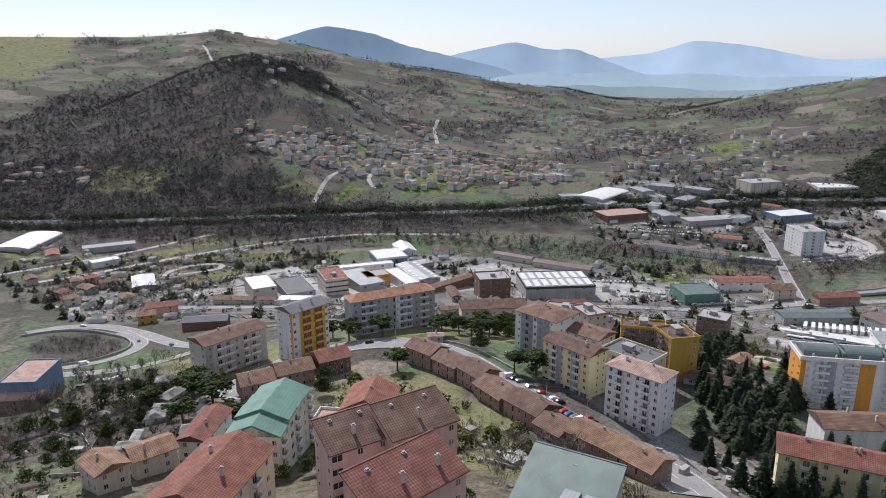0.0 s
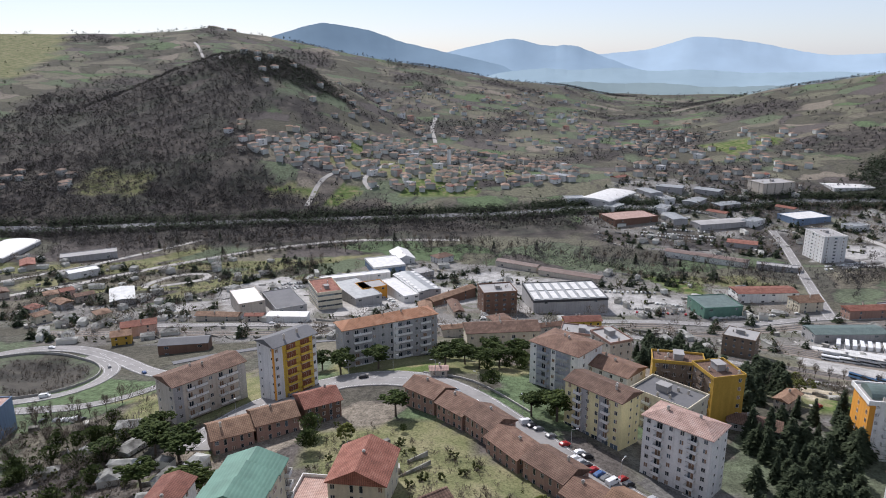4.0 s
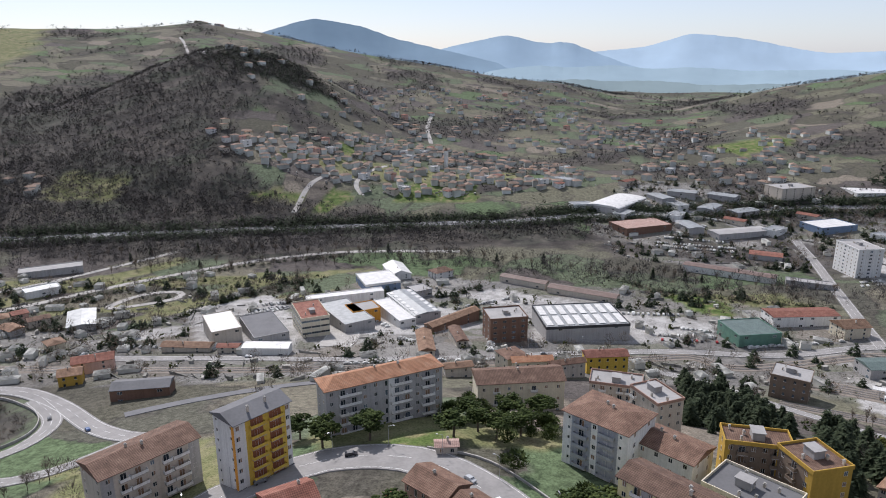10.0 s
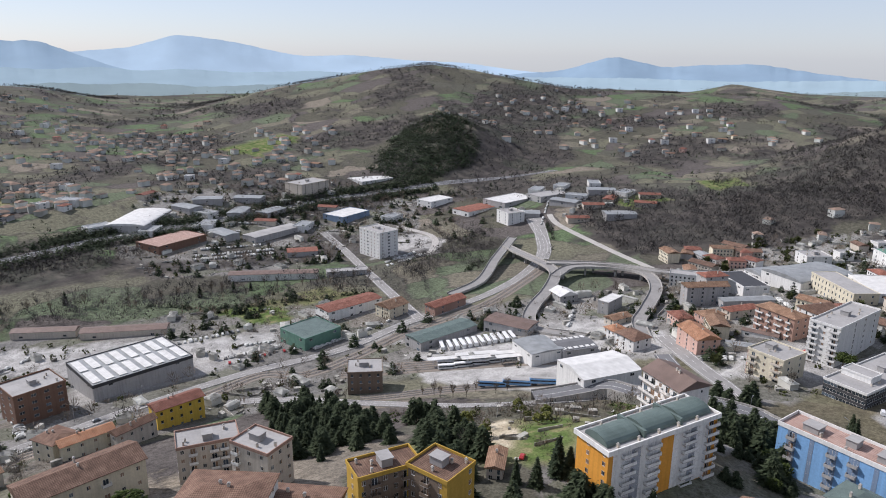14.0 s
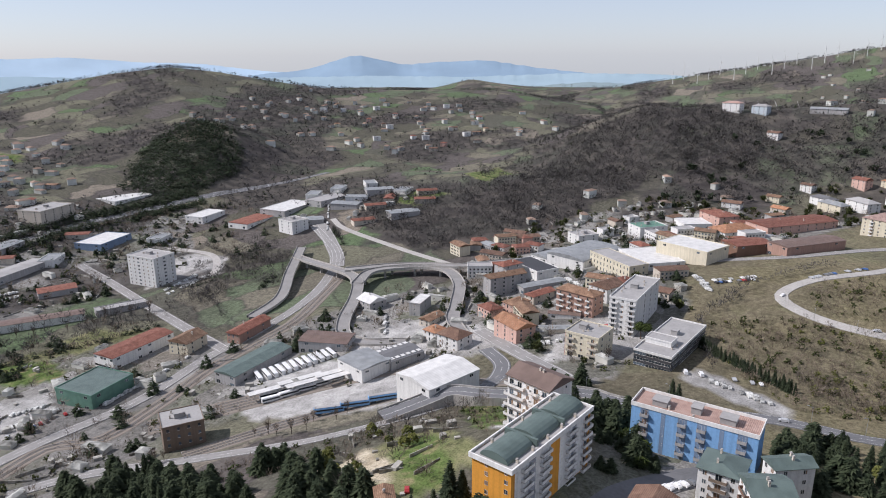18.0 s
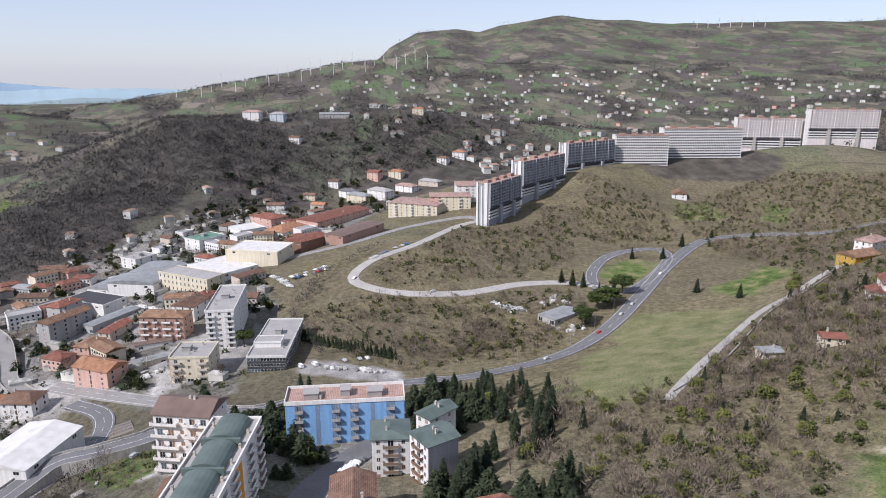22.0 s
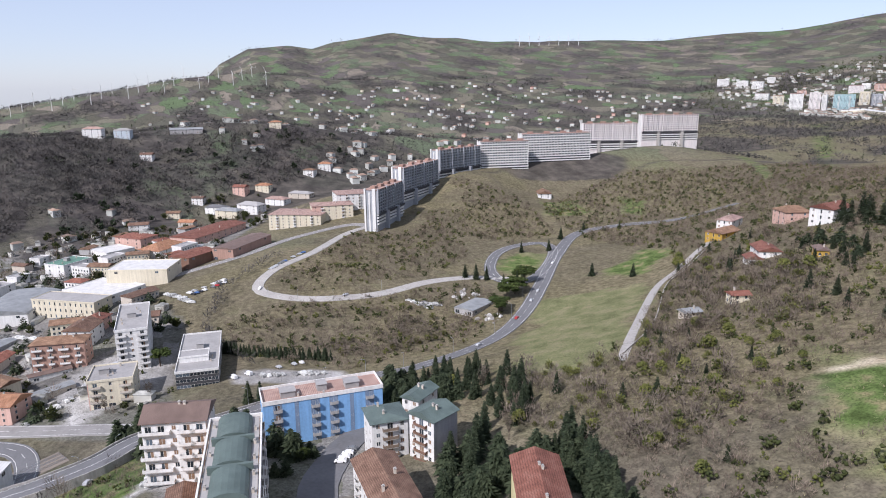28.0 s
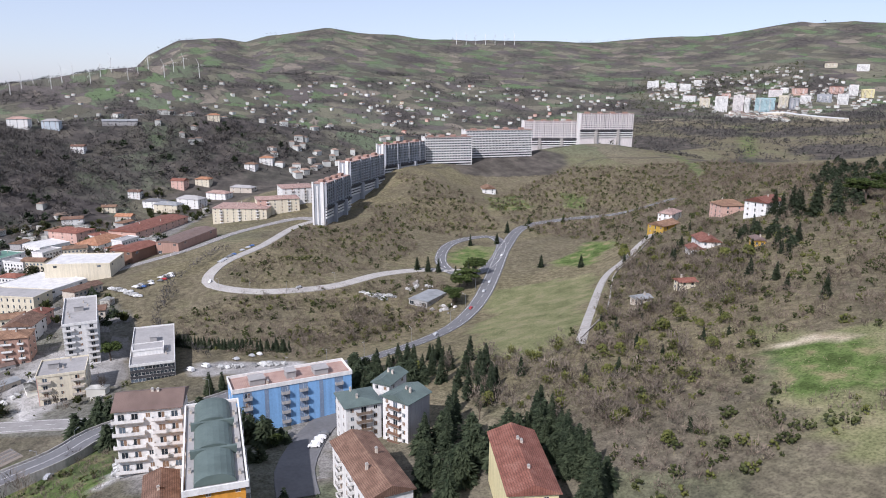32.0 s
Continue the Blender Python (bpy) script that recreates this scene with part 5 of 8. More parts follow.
shed(260.3, 569.6, -88.3, 18.0, 49.4, 3.7, 12.3, 'white','tile_red','gable',1.4,'long white hall with a red roof',panes='W.WW.W',doors='WWWWWWWW')
house(279.5, 540.5, -82.9, 15.5, 19.3, 6.0, 14.8, 'cream','tile','gable','cream house with clay tiles')
shed(270.2, 471.3, -90.4, 16.6, 49.3, 11.0, 18.0, 'grey','sheet_greygreen','gable',1.5,'long grey goods shed with an aluminium roof')
shed(310.9, 446.4, -71.8, 32.4, 18.3, 14.4, 22.0, 'grey','sheet_brown','gable',1,'low railway shed with a brown roof',doors='gggggg')
house(312.4, 516.4, -85.9, 10.9, 33.0, 8.8, 16.4, 'rose','tile_red','gable','reddish railway house with a red tile roof')
building(380.7, 700.1, -87.7, 33.4, 23.2, -1.1, 25.6, 'white',8,{'a':'wwWwww','b':'wWw'},('flat',0.9,'roof_grey'),'white eight-storey block standing alone on a car park')
shed(316.7, 661.1, -115.8, 10.4, 36.9, -0.7, 4.4, 'grey','roof_grey','flat',1,'low grey shop hall by the road')
shed(261.8, 696.7, -123.4, 13.1, 79.1, -1.6, 4.4, 'white','sheet_brown','gable',1,'long white row of workshops')
shed(223.5, 845.3, -71.4, 35.2, 58.9, 4.2, 11.3, 'brick','tile_rose','flat',1,'dark red warehouse with a pale pink roof')
shed(218.1, 926.3, -40.3, 41.6, 78.4, 11.2, 19.1, 'grey','sheet_white','vault',2.5,'office hall with a curved pale roof')
shed(431.5, 838.8, -74.2, 31.8, 48.5, 4.0, 11.2, 'slateblue','sheet_white','flat',1,'blue-fronted warehouse with a white roof')
shed(326.0, 823.6, -76.1, 20.7, 66.4, 2.0, 8.3, 'grey','roof_grey','gable',1,'grey works hall with flat roof')
shed(321.9, 752.3, -116.5, 17.2, 30.3, -2.3, 2.7, 'grey','tile_red','gable',1,'low hall with a red roof')
building(440.0, 946.8, -76.9, 32.0, 48.1, 16.3, 32.8, 'beige',6,{'a':'ww','b':'wwww'},('flat',0.8,'roof_grey'),'beige apartment block beyond the works')
shed(548.9, 959.9, -89.6, 41.3, 55.3, 20.7, 24.7, 'white','sheet_white','hip',1,'white clubhouse at the hill foot')
shed(554.7, 819.2, -82.1, 25.1, 41.3, 8.5, 15.9, 'white','sheet_white','flat',1,'white works hall with flat roof')
shed(617.4, 744.1, -86.8, 36.6, 62.1, 14.4, 21.1, 'grey','sheet_white','flat',1,'pale works hall with flat roof')
shed(563.3, 752.9, -86.8, 27.7, 49.2, 9.2, 14.6, 'white','tile_red','gable',1,'works hall with a red roof')
building(553.1, 681.2, -102.3, 24.3, 22.1, 10.7, 24.2, 'white',4,{'a':'ww','b':'ww'},('flat',0.7,'roof_grey'),'white block of flats in the valley')
shed(656.0, 714.0, -95.5, 26.5, 50.2, 20.5, 27.1, 'grey','roof_grey','flat',1,'grey works hall with flat roof')
shed(-156.2, 424.0, -81.5, 12.1, 28.5, 26.4, 33.8, 'brick','bitumen','gable',2,'old station hall with a dark roof and a red canopy')
house(-207.7, 452.2, -70.1, 10.4, 11.6, 19.9, 27.0, 'ochre','tile','gable','ochre house with clay tiles')
house(-205.4, 473.1, -68.1, 11.1, 21.6, 17.1, 25.6, 'pink','tile_red','gable','pink house with red tiles')
shed(-192.7, 294.1, 4.1, 15.9, 24.9, 42.4, 58.3, 'slateblue','tile_rose','flat',1,'slate-blue building with a flat salmon roof',panes='....',doors='....')
house(-192.4, 282.0, 8.5, 20.6, 8.8, 45.0, 52.1, 'rose','tile_rose','gable','low annex with a salmon roof')
shed(-355.0, 705.4, -63.5, 16.6, 51.1, 2.4, 8.2, 'grey','roof_grey','flat',1,'low grey works hall on the flats')
shed(-444.5, 711.5, 0.1, 39.9, 66.9, 6.3, 10.7, 'grey','sheet_white','vault',3,'long hall with a white curved roof')
shed(254.9, 332.8, -108.9, 24.4, 33.3, 32.9, 47.7, 'white','sheet_white','gable',2.2,'large white railway depot with a low white roof')
shed(281.1, 395.8, -106.1, 22.3, 22.0, 19.6, 30.0, 'white','sheet_grey','gable',1,'bus depot hall with a white front and a grey roof',band='white')
shed(300.4, 384.8, -111.9, 18.6, 23.2, 21.3, 29.2, 'grey','bitumen','gable',1.5,'workshop with a black roof and roof lights',lights=6)
house(329.7, 363.0, -101.8, 16.3, 14.0, 25.2, 34.3, 'white','tile_brown','hip','white station house with a dark roof')
house(340.1, 382.5, -101.8, 10.2, 10.7, 22.5, 29.6, 'white','tile_orange','hip','white house with an orange roof')
house(385.4, 462.5, -108.4, 15.8, 15.4, 15.1, 21.8, 'grey','sheet_white','gable','grey plant building inside the ramp loop')
building(386.6, 420.8, -83.3, 8.4, 20.2, 18.9, 28.6, 'grey',3,{'a':'w','b':'w'},('flat',0.3,'sheet_white'),'plain grey equipment block','building','building',stacks=0)
house(367.9, 400.6, -99.0, 8.8, 16.3, 20.5, 25.2, 'beige','tile','gable','low house with clay tiles')
building(435.3, 375.8, -123.8, 10.1, 31.1, 25.2, 40.3, 'grey',5,{'a':'w','b':'wwww'},('gable',2.5,'tile'),'grey apartment block with a mossy tile roof')
building(457.9, 382.7, -116.9, 11.0, 19.2, 25.2, 41.8, 'grey',5,{'a':'w','b':'ww'},('hip',2.5,'tile_red'),'apartment block with a red hipped roof')
shed(478.6, 369.3, -122.7, 36.2, 20.5, 26.4, 37.1, 'white','dark','flat',1,'white hall with dark solar panels on its roof',band='white')
shed(448.7, 351.6, -124.2, 9.5, 38.6, 28.6, 33.6, 'grey','sheet_grey','gable',1,'long grey workshop with a sheet roof')
building(401.1, 307.4, -104.1, 27.3, 13.3, 33.0, 49.1, 'rose',4,{'a':'BbBb','b':'ww'},('hip',2.4,'tile'),'four-storey block with white balconies and a clay tile roof')
house(430.5, 297.8, -113.2, 15.6, 17.9, 35.3, 46.1, 'white','tile_brown','gable','white house with brown tiles')
house(448.1, 290.5, -120.6, 10.8, 11.8, 36.9, 45.4, 'pink','tile_red','hip','pink house with red tiles')
building(392.2, 269.9, -93.8, 15.9, 47.9, 36.9, 59.5, 'white',7,{'a':'BwB','b':'.tww'},('flat',1,'roof_grey'),'white residential tower with rounded balconies')
building(335.0, 280.9, -98.0, 19.8, 19.8, 36.4, 50.6, 'cream',4,{'a':'BwB','b':'ww'},('flat',0.8,'roof_grey'),'beige apartment house over a shop',low='a',rail='beige',panels=[('a',(0,0.02,'pink'))])
building(350.5, 239.5, 171.0, 55.0, 20.0, 36.5, 48.6, 'dark',4,{'c':'RRRRR','b':'RRR','a':'RRRRR','d':'RRR'},('flat',0.9,'roof_grey','white'),'dark office block with white floor bands','office','office_building',panels=[])
building(340.5, 243.0, 171.0, 9.0, 14.0, 48.4, 51.6, 'white',1,{'d':'ww'},('flat',0.5,'roof_grey'),'white plant room on the office roof','building','building',stacks=0)
house(348.8, 331.5, -120.8, 23.1, 14.3, 29.7, 41.0, 'pink','tile_orange','gable','pink house with orange tiles')
house(396.8, 350.4, -113.4, 10.3, 15.9, 28.0, 35.7, 'pink','tile','hip','pink house with clay tiles')
house(420.4, 342.3, -111.9, 8.5, 21.8, 29.7, 36.1, 'beige','tile_red','gable','long low house with red tiles')
shed(362.2, 310.2, -150.7, 6.7, 19.7, 32.7, 36.7, 'beige','sheet_grey','gable',1,'low row of grey-roofed garages')
shed(389.5, 313.5, -165.9, 5.6, 20.9, 32.4, 36.0, 'white','sheet_brown','gable',1,'low white workshop with a brown roof')
building(195.5, 258.3, -107.3, 18.3, 13.3, 63.8, 88.0, 'white',6,{'a':'BBwBB','b':'.s'},('gable',3,'sheet_brown'),'white apartment block with stacked balconies and a brown roof',rail='white')
building(162.6, 247.3, -101.1, 13.7, 45.7, 65.7, 86.9, 'orange',7,{'a':'.w.w','b':'wBwB.wBwB'},('vault',2.6,'sheet_greygreen'),'orange and white apartment block with vaulted green-grey roofs',panels=[('b',(0.04,0.46,'white')),('b',(0.58,0.92,'white')),('b',(0.2,0.28,'slate')),('b',(0.74,0.8,'slate'))])
# slate-blue panels on the blue front paint the shade of recessed balcony bays
blue_block = building(220.7, 207.8, 174.9, 12.7, 43.4, 56.0, 74.7, 'blue',5,{'b':'.b.s.b.b.s.b.','a':'ww'},('flat',1.2,'tile_rose','white'),'long blue apartment block with paired balconies and a white cornice',rail='grey',panels=[('b',(0.078,0.152,'slateblue')),('b',(0.386,0.460,'slateblue')),('b',(0.540,0.614,'slateblue')),('b',(0.848,0.922,'slateblue')),('b',(0.252,0.286,'slateblue')),('b',(0.714,0.748,'slateblue'))])
for u in (-12.5, 11.0):
    part('stair_head', boxes((-2.4, 2.4, -2.6, 2.6, 0.1, 2.3), (-2.7, 2.7, -2.9, 2.9, 2.3, 2.5)), 'roof_grey', blue_block, at=pose(1.0, u, 18.7))
building(187.2, 194.8, 174.0, 12.2, 12.2, 62.1, 77.2, 'white',5,{'b':'wBw','a':'ww'},('hip',1.6,'sheet_greygreen'),'white apartment block with a grey-green sheet roof',rail='brown')
building(176.2, 182.1, -156.3, 10.8, 11.5, 64.9, 80.2, 'white',5,{'a':'wBw','b':'...'},('gable',2.2,'sheet_greygreen'),'white apartment block with a grey-green gabled roof',rail='brick',panels=[('b',(0,1,'grey'))])
building(199.1, 177.2, -145.2, 6.9, 12.9, 62.4, 76.3, 'white',4,{'a':'ww','b':'ww'},('gable',1.8,'sheet_greygreen'),'white apartment wing with a grey-green roof')
building(143.7, 209.9, 85.7, 12.1, 31.4, 65.8, 79.3, 'white',5,{'a':'ww','b':'wbwbwb'},('gable',2.6,'tile_brown'),'white apartment block with a patched dark roof')
building(115.7, 179.4, -25.0, 30.0, 12.2, 71.0, 86.0, 'paleyellow',4,{'a':'wbwwbw','b':'ww','d':'ww'},('gable',2.7,'tile_red'),'yellow apartment house with a red tile roof',stacks=3)
house(167.3, 260.9, 81.0, 8.3, 17.2, 67.3, 73.8, 'grey','tile_brown','gable','small house with a brown tile roof')
shed(536.8, 259.7, -112.9, 44.2, 31.0, 38.8, 54.3, 'cream','sheet_white','flat',1,'large cream warehouse with a white flat roof')
building(496.6, 307.1, -127.0, 48.0, 17.8, 34.2, 46.9, 'cream',3,{'a':'tttttttttttt','b':'ww'},('flat',0.5,'roof_grey'),'long cream school block with tall windows','school','school',stacks=0)
shed(524.9, 342.4, -107.9, 35.9, 54.8, 29.4, 39.8, 'white','sheet_grey','vault',3,'hall with grey vaulted roofs')
shed(524.4, 368.9, -116.0, 18.5, 35.3, 27.0, 34.3, 'white','sheet_grey','vault',2.5,'hall with grey vaulted roofs')
shed(520.8, 287.7, -139.4, 43.8, 34.0, 35.8, 44.8, 'white','sheet_white','flat',1,'hall with a bright flat roof')
shed(563.3, 222.9, -137.0, 20.8, 31.8, 42.7, 54.1, 'brick','tile_red','gable',2,'dark red hall with a tiled roof')
house(649.3, 241.5, -133.4, 23.3, 36.8, 33.9, 43.7, 'white','tile_orange','hip','house with an orange hipped roof')
building(713.7, 261.9, -137.4, 33.0, 22.7, 32.9, 43.0, 'pink',3,{'a':'www','b':'ww'},('hip',2,'tile_red'),'pink apartment house with a red roof')
building(692.2, 195.4, -133.5, 28.9, 80.6, 36.3, 47.1, 'pink',3,{'a':'w','b':'wwwwwwww'},('gable',2,'tile_red'),'row of pink houses with red tiles')
shed(578.3, 180.7, -131.4, 19.7, 59.6, 46.9, 56.4, 'rose','sheet_brown','gable',1.5,'brown shop hall beside the street')
building(647.1, 318.0, -134.1, 21.4, 29.9, 28.7, 39.1, 'white',3,{'a':'ww','b':'www'},('flat',0.7,'sheet_green'),'white house with a green roof rim')
building(600.6, 367.5, -128.7, 18.4, 22.1, 26.5, 35.1, 'white',3,{'a':'ww','b':'ww'},('flat',0.7,'roof_grey'),'white house with flat terraces','house','house')
shed(696.0, 284.3, -148.8, 28.7, 28.1, 31.3, 35.9, 'white','sheet_white','flat',1,'small hall with a white roof')
building(671.6, 109.0, 148.4, 34.5, 53.3, 46.2, 60.8, 'cream',5,{'b':'wbwwbwwbw','a':'ww'},('hip',2,'tile_rose'),'cream hotel-like apartment block with a pink tile roof')
building(669.0, 76.8, 170.3, 24.2, 41.5, 50.7, 67.0, 'cream',5,{'b':'wbwwbw','a':'ww'},('hip',2,'tile_rose'),'cream apartment block with a pink tile roof',panels=[('b',(0.0,0.25,'pink'))])
building(696.6, 47.6, 173.2, 31.3, 33.8, 54.1, 73.4, 'white',6,{'b':'wbwbw','a':'ww'},('hip',2,'tile_rose'),'white apartment block with balconies')
house(256.4, -61.9, 146.2, 17.9, 11.8, 85.9, 92.0, 'white','tile_red','gable','white farmhouse with a red tile roof')
house(256.0, -52.1, 143.0, 9.9, 8.8, 84.2, 87.8, 'white','tile_red','gable','white annex with a red tile roof')
house(344.0, -128.4, -157.8, 10.8, 20.4, 79.3, 88.5, 'white','tile_rose','hip','white house with a pinkish roof on the slope')
house(331.2, -108.3, -168.5, 12.7, 21.3, 77.1, 83.7, 'ochre','tile','gable','ochre house with clay tiles on the slope')
house(204.2, 16.2, 160.0, 6.4, 8.3, 85.0, 90.0, 'cream','tile_red','gable','cream cottage with a reddish roof')
house(301.2, -137.6, 158.9, 16.1, 17.2, 91.4, 100.5, 'pink','tile','hip','pink house with clay tiles')
house(266.9, -128.2, -171.2, 14.6, 21.3, 98.2, 108.9, 'white','tile_red','gable','white house with a red roof')
house(219.2, -57.3, 139.8, 9.9, 5.9, 96.1, 100.1, 'ochre','sheet_brown','gable','yellow shed with a brown roof')
house(669.3, -181.4, 153.3, 22.7, 15.3, 54.7, 60.0, 'white','tile','gable','white farmhouse in the scrub')
shed(366.5, 68.5, -150.8, 14.0, 24.3, 41.7, 45.2, 'grey','sheet_grey','gable',1,'grey shed at the junction')
house(209.8, 39.3, 174.9, 5.8, 7.9, 79.7, 83.5, 'beige','sheet_grey','gable','small hut among the bushes')


# the houses at the foot of the spur: place, heading, length, depth, height, plaster, roof, shape of the roof
for x, y, yaw, L, W, up, wall, tiles, kind in ((872, 187, -120, 14, 10, 7, 'white', 'tile_brown', 'gable'), (836, 170, -135, 26, 13, 8, 'white', 'bitumen', 'hip'), (808, 160, -135, 30, 14, 9, 'cream', 'sheet_grey', 'hip'), (812, 134, -140, 30, 16, 11, 'white', 'roof_grey', 'hip'),
                                               (884, 134, -130, 17, 12, 9, 'pink', 'tile_red', 'gable'), (885, 105, -125, 18, 12, 7, 'cream', 'tile_orange', 'hip'), (835, 98, -140, 28, 14, 7, 'white', 'tile_rose', 'hip'), (847, 66, -135, 30, 12, 6, 'beige', 'roof_grey', 'hip'),
                                               (835, 219, -110, 15, 10, 6, 'cream', 'tile', 'gable'), (779, 209, -120, 17, 11, 6, 'beige', 'tile_orange', 'gable'), (789, 258, -100, 20, 11, 6, 'white', 'tile_brown', 'gable'), (921, 35, -130, 15, 11, 7, 'white', 'tile', 'hip'),
                                               (940, 8, -120, 18, 12, 8, 'white', 'tile_orange', 'hip'), (1086, 300, -110, 26, 14, 11, 'white', 'tile_rose', 'hip'), (1088, 262, -110, 22, 14, 10, 'paleblue', 'roof_grey', 'hip'), (1088, 176, -100, 46, 12, 5, 'grey', 'sheet_grey', 'gable'),
                                               (1108, 40, -110, 18, 12, 8, 'cream', 'tile_orange', 'hip'), (1000, 236, -115, 16, 11, 7, 'white', 'tile_brown', 'gable')):
    house(x, y, yaw, L, W, ground(x, y) - 1.5, ground(x, y) + up, wall, tiles, kind, 'plastered house among bare trees below the spur', group='houses below the spur')


# ---- slab blocks on the ridge ----
def slab_block(x, y, yaw, L, W, z0, z1, wall, floors, ribbed_top, label, cores=2, ribs=14):
    """A long block seen from its b front: upper storeys of windows between ribs over open galleries and stair shafts."""
    base = root("slab_block", x, y, z0, yaw, label, "apartment building", "slab blocks on the ridge")
    h = z1 - z0
    part("wall", boxes((-L / 2, L / 2, -W / 2, W / 2, -12, h)), wall, base)
    part("roof", boxes((-L / 2 - 0.3, L / 2 + 0.3, -W / 2 - 0.3, W / 2 + 0.3, 0, 0.6)), "tile_rose", base, at=pose(0, 0, h))
    storey = h / floors
    split = 5 if ribbed_top else 4
    for f in range(1, floors):
        at = on_face(L, W, "b", 0.5, f * storey)
        if f >= split + (1 if ribbed_top else 0):
            tagged(part("window_band", pane_row(W - 2, int(W / (2.6 if ribbed_top else 2.2)), 1.5, 1.75), "", base, at=at), "row of small windows", kind="stuff")
        elif f > 1 or not ribbed_top:
            # flat dark strip paints the shade inside an open gallery
            part("gallery", boxes((-W / 2 + 0.8, W / 2 - 0.8, -0.06, 0.05, 0.9, 2.5)), "dark", base, "dark strip painted as open gallery shade", at=at)
            part("parapet", boxes((-W / 2, W / 2, -1.3, 0.02, -0.5, 0.85)), "white", base, at=at)
    if ribbed_top:
        z = split * storey
        for k in range(ribs + 1):
            big = k % 4 == 0
            part("rib", boxes((-0.5 if big else -0.22, 0.5 if big else 0.22, -1.5 if big else -0.8, 0.05, z + 1.2, h + (1.4 if big else 0.2))), wall, base, at=on_face(L, W, "b", 0.01 + 0.98 * k / ribs, 0))
        # solid dark band in place of the shade in a deep gallery
        part("deck", boxes((-W / 2, W / 2, -2.2, 0.05, z - 0.4, z + 1.4)), "dark", base, "dark block painted as shade of an open gallery", at=on_face(L, W, "b", 0.5, 0))
        for k in range(cores):
            part("stair_core", boxes((-1.8, 1.8, -4.0, 0.1, -10, z + 1.8)), "concrete" if wall == "palepink" else "slate", base, "tall blank stair shaft", at=on_face(L, W, "b", (k + 0.7) / (cores + 0.4), 0))
    for k in range(4):
        part("roof_hut", boxes((-2.2, 2.2, -3.5, 3.5, 0.5, 3.0)), "rose", base, at=pose(0, W * (k - 1.5) * 0.24, h))
    part("end_fin", boxes((-L / 2 + 0.6, -L / 2 + 2.2, -1.2, 0.05, -8, h + 1.5), (L / 2 - 4.2, L / 2 - 1, -1.2, 0.05, -8, h + 1.5), (-1.6, -0.2, -0.6, 0.05, -8, h - 2)), "white", base, at=on_face(L, W, "a", 0.5, 0))
    return base


slab_block(604.3, 42.4, -132.9, 13, 64.6, 54.5, 91.5, 'slate', 13, True, 'grey ribbed slab block with stair shafts on the slope', 2, 12)
slab_block(675.9, -20.7, -138.2, 13, 89.7, 62.5, 101.8, 'slate', 14, True, 'grey ribbed slab block with stair shafts on the slope', 2, 14)
slab_block(742.6, -102.1, -154.0, 13, 81.5, 69.5, 110.2, 'slate', 13, True, 'grey ribbed slab block with white stair shafts', 2, 14)
slab_block(762.6, -178.8, 168.8, 13, 64.6, 72.0, 114.0, 'white', 13, False, 'white slab block with even rows of windows', 0, 0)
slab_block(772.0, -264.0, 171.0, 13, 100.0, 78.5, 120.5, 'white', 13, False, 'white slab block with even rows of windows', 0, 0)
slab_block(797.8, -374.6, 157.3, 13, 79.9, 87.0, 129.0, 'palepink', 13, True, 'pinkish-grey ribbed slab block over open galleries', 2, 22)
slab_block(806.3, -492.6, 161.0, 13, 88.3, 96.0, 138.0, 'palepink', 13, True, 'pinkish-grey ribbed slab block over open galleries', 2, 22)


# ---- plants ----
def mesh_from(name, verts, faces, material):
    me = bpy.data.meshes.new(name)
    verts, faces = np.asarray(verts, float), np.asarray(faces)
    k = faces.shape[1]
    me.vertices.add(len(verts))
    me.vertices.foreach_set("co", verts.ravel())
    me.loops.add(faces.size)
    me.loops.foreach_set("vertex_index", faces.ravel().astype(np.int32))
    me.polygons.add(len(faces))
    me.polygons.foreach_set("loop_start", np.arange(0, faces.size, k, dtype=np.int32))
    me.update(calc_edges=True)
    me.materials.append(M[material])
    return me


OCTA_V = np.array([(1, 0, 0), (-1, 0, 0), (0, 1, 0), (0, -1, 0), (0, 0, 1), (0, 0, -1)], float)
OCTA_F = np.array([(0, 2, 4), (2, 1, 4), (1, 3, 4), (3, 0, 4), (2, 0, 5), (1, 2, 5), (3, 1, 5), (0, 3, 5)])


def clumps(centers, sizes, rs, jag=0.35):
    """Small ragged leaf clumps: one uneven octahedron each."""
    n = len(centers)
    v = OCTA_V[None] * (1 + rs.uniform(-jag, jag, (n, 6, 1)))
    a, b = rs.uniform(0, 6.28, n), rs.uniform(-0.7, 0.7, n)
    ca, sa, cb, sb = np.cos(a)[:, None], np.sin(a)[:, None], np.cos(b)[:, None], np.sin(b)[:, None]
    x, y, z = v[..., 0] * ca - v[..., 1] * sa, v[..., 0] * sa + v[..., 1] * ca, v[..., 2]
    x, z = x * cb - z * sb, x * sb + z * cb
    s = np.asarray(sizes).reshape(n, 1, -1)
    v = np.stack([x, y, z], -1) * s + np.asarray(centers)[:, None]
    f = OCTA_F[None] + 6 * np.arange(n)[:, None, None]
    return v.reshape(-1, 3), f.reshape(-1, 3)


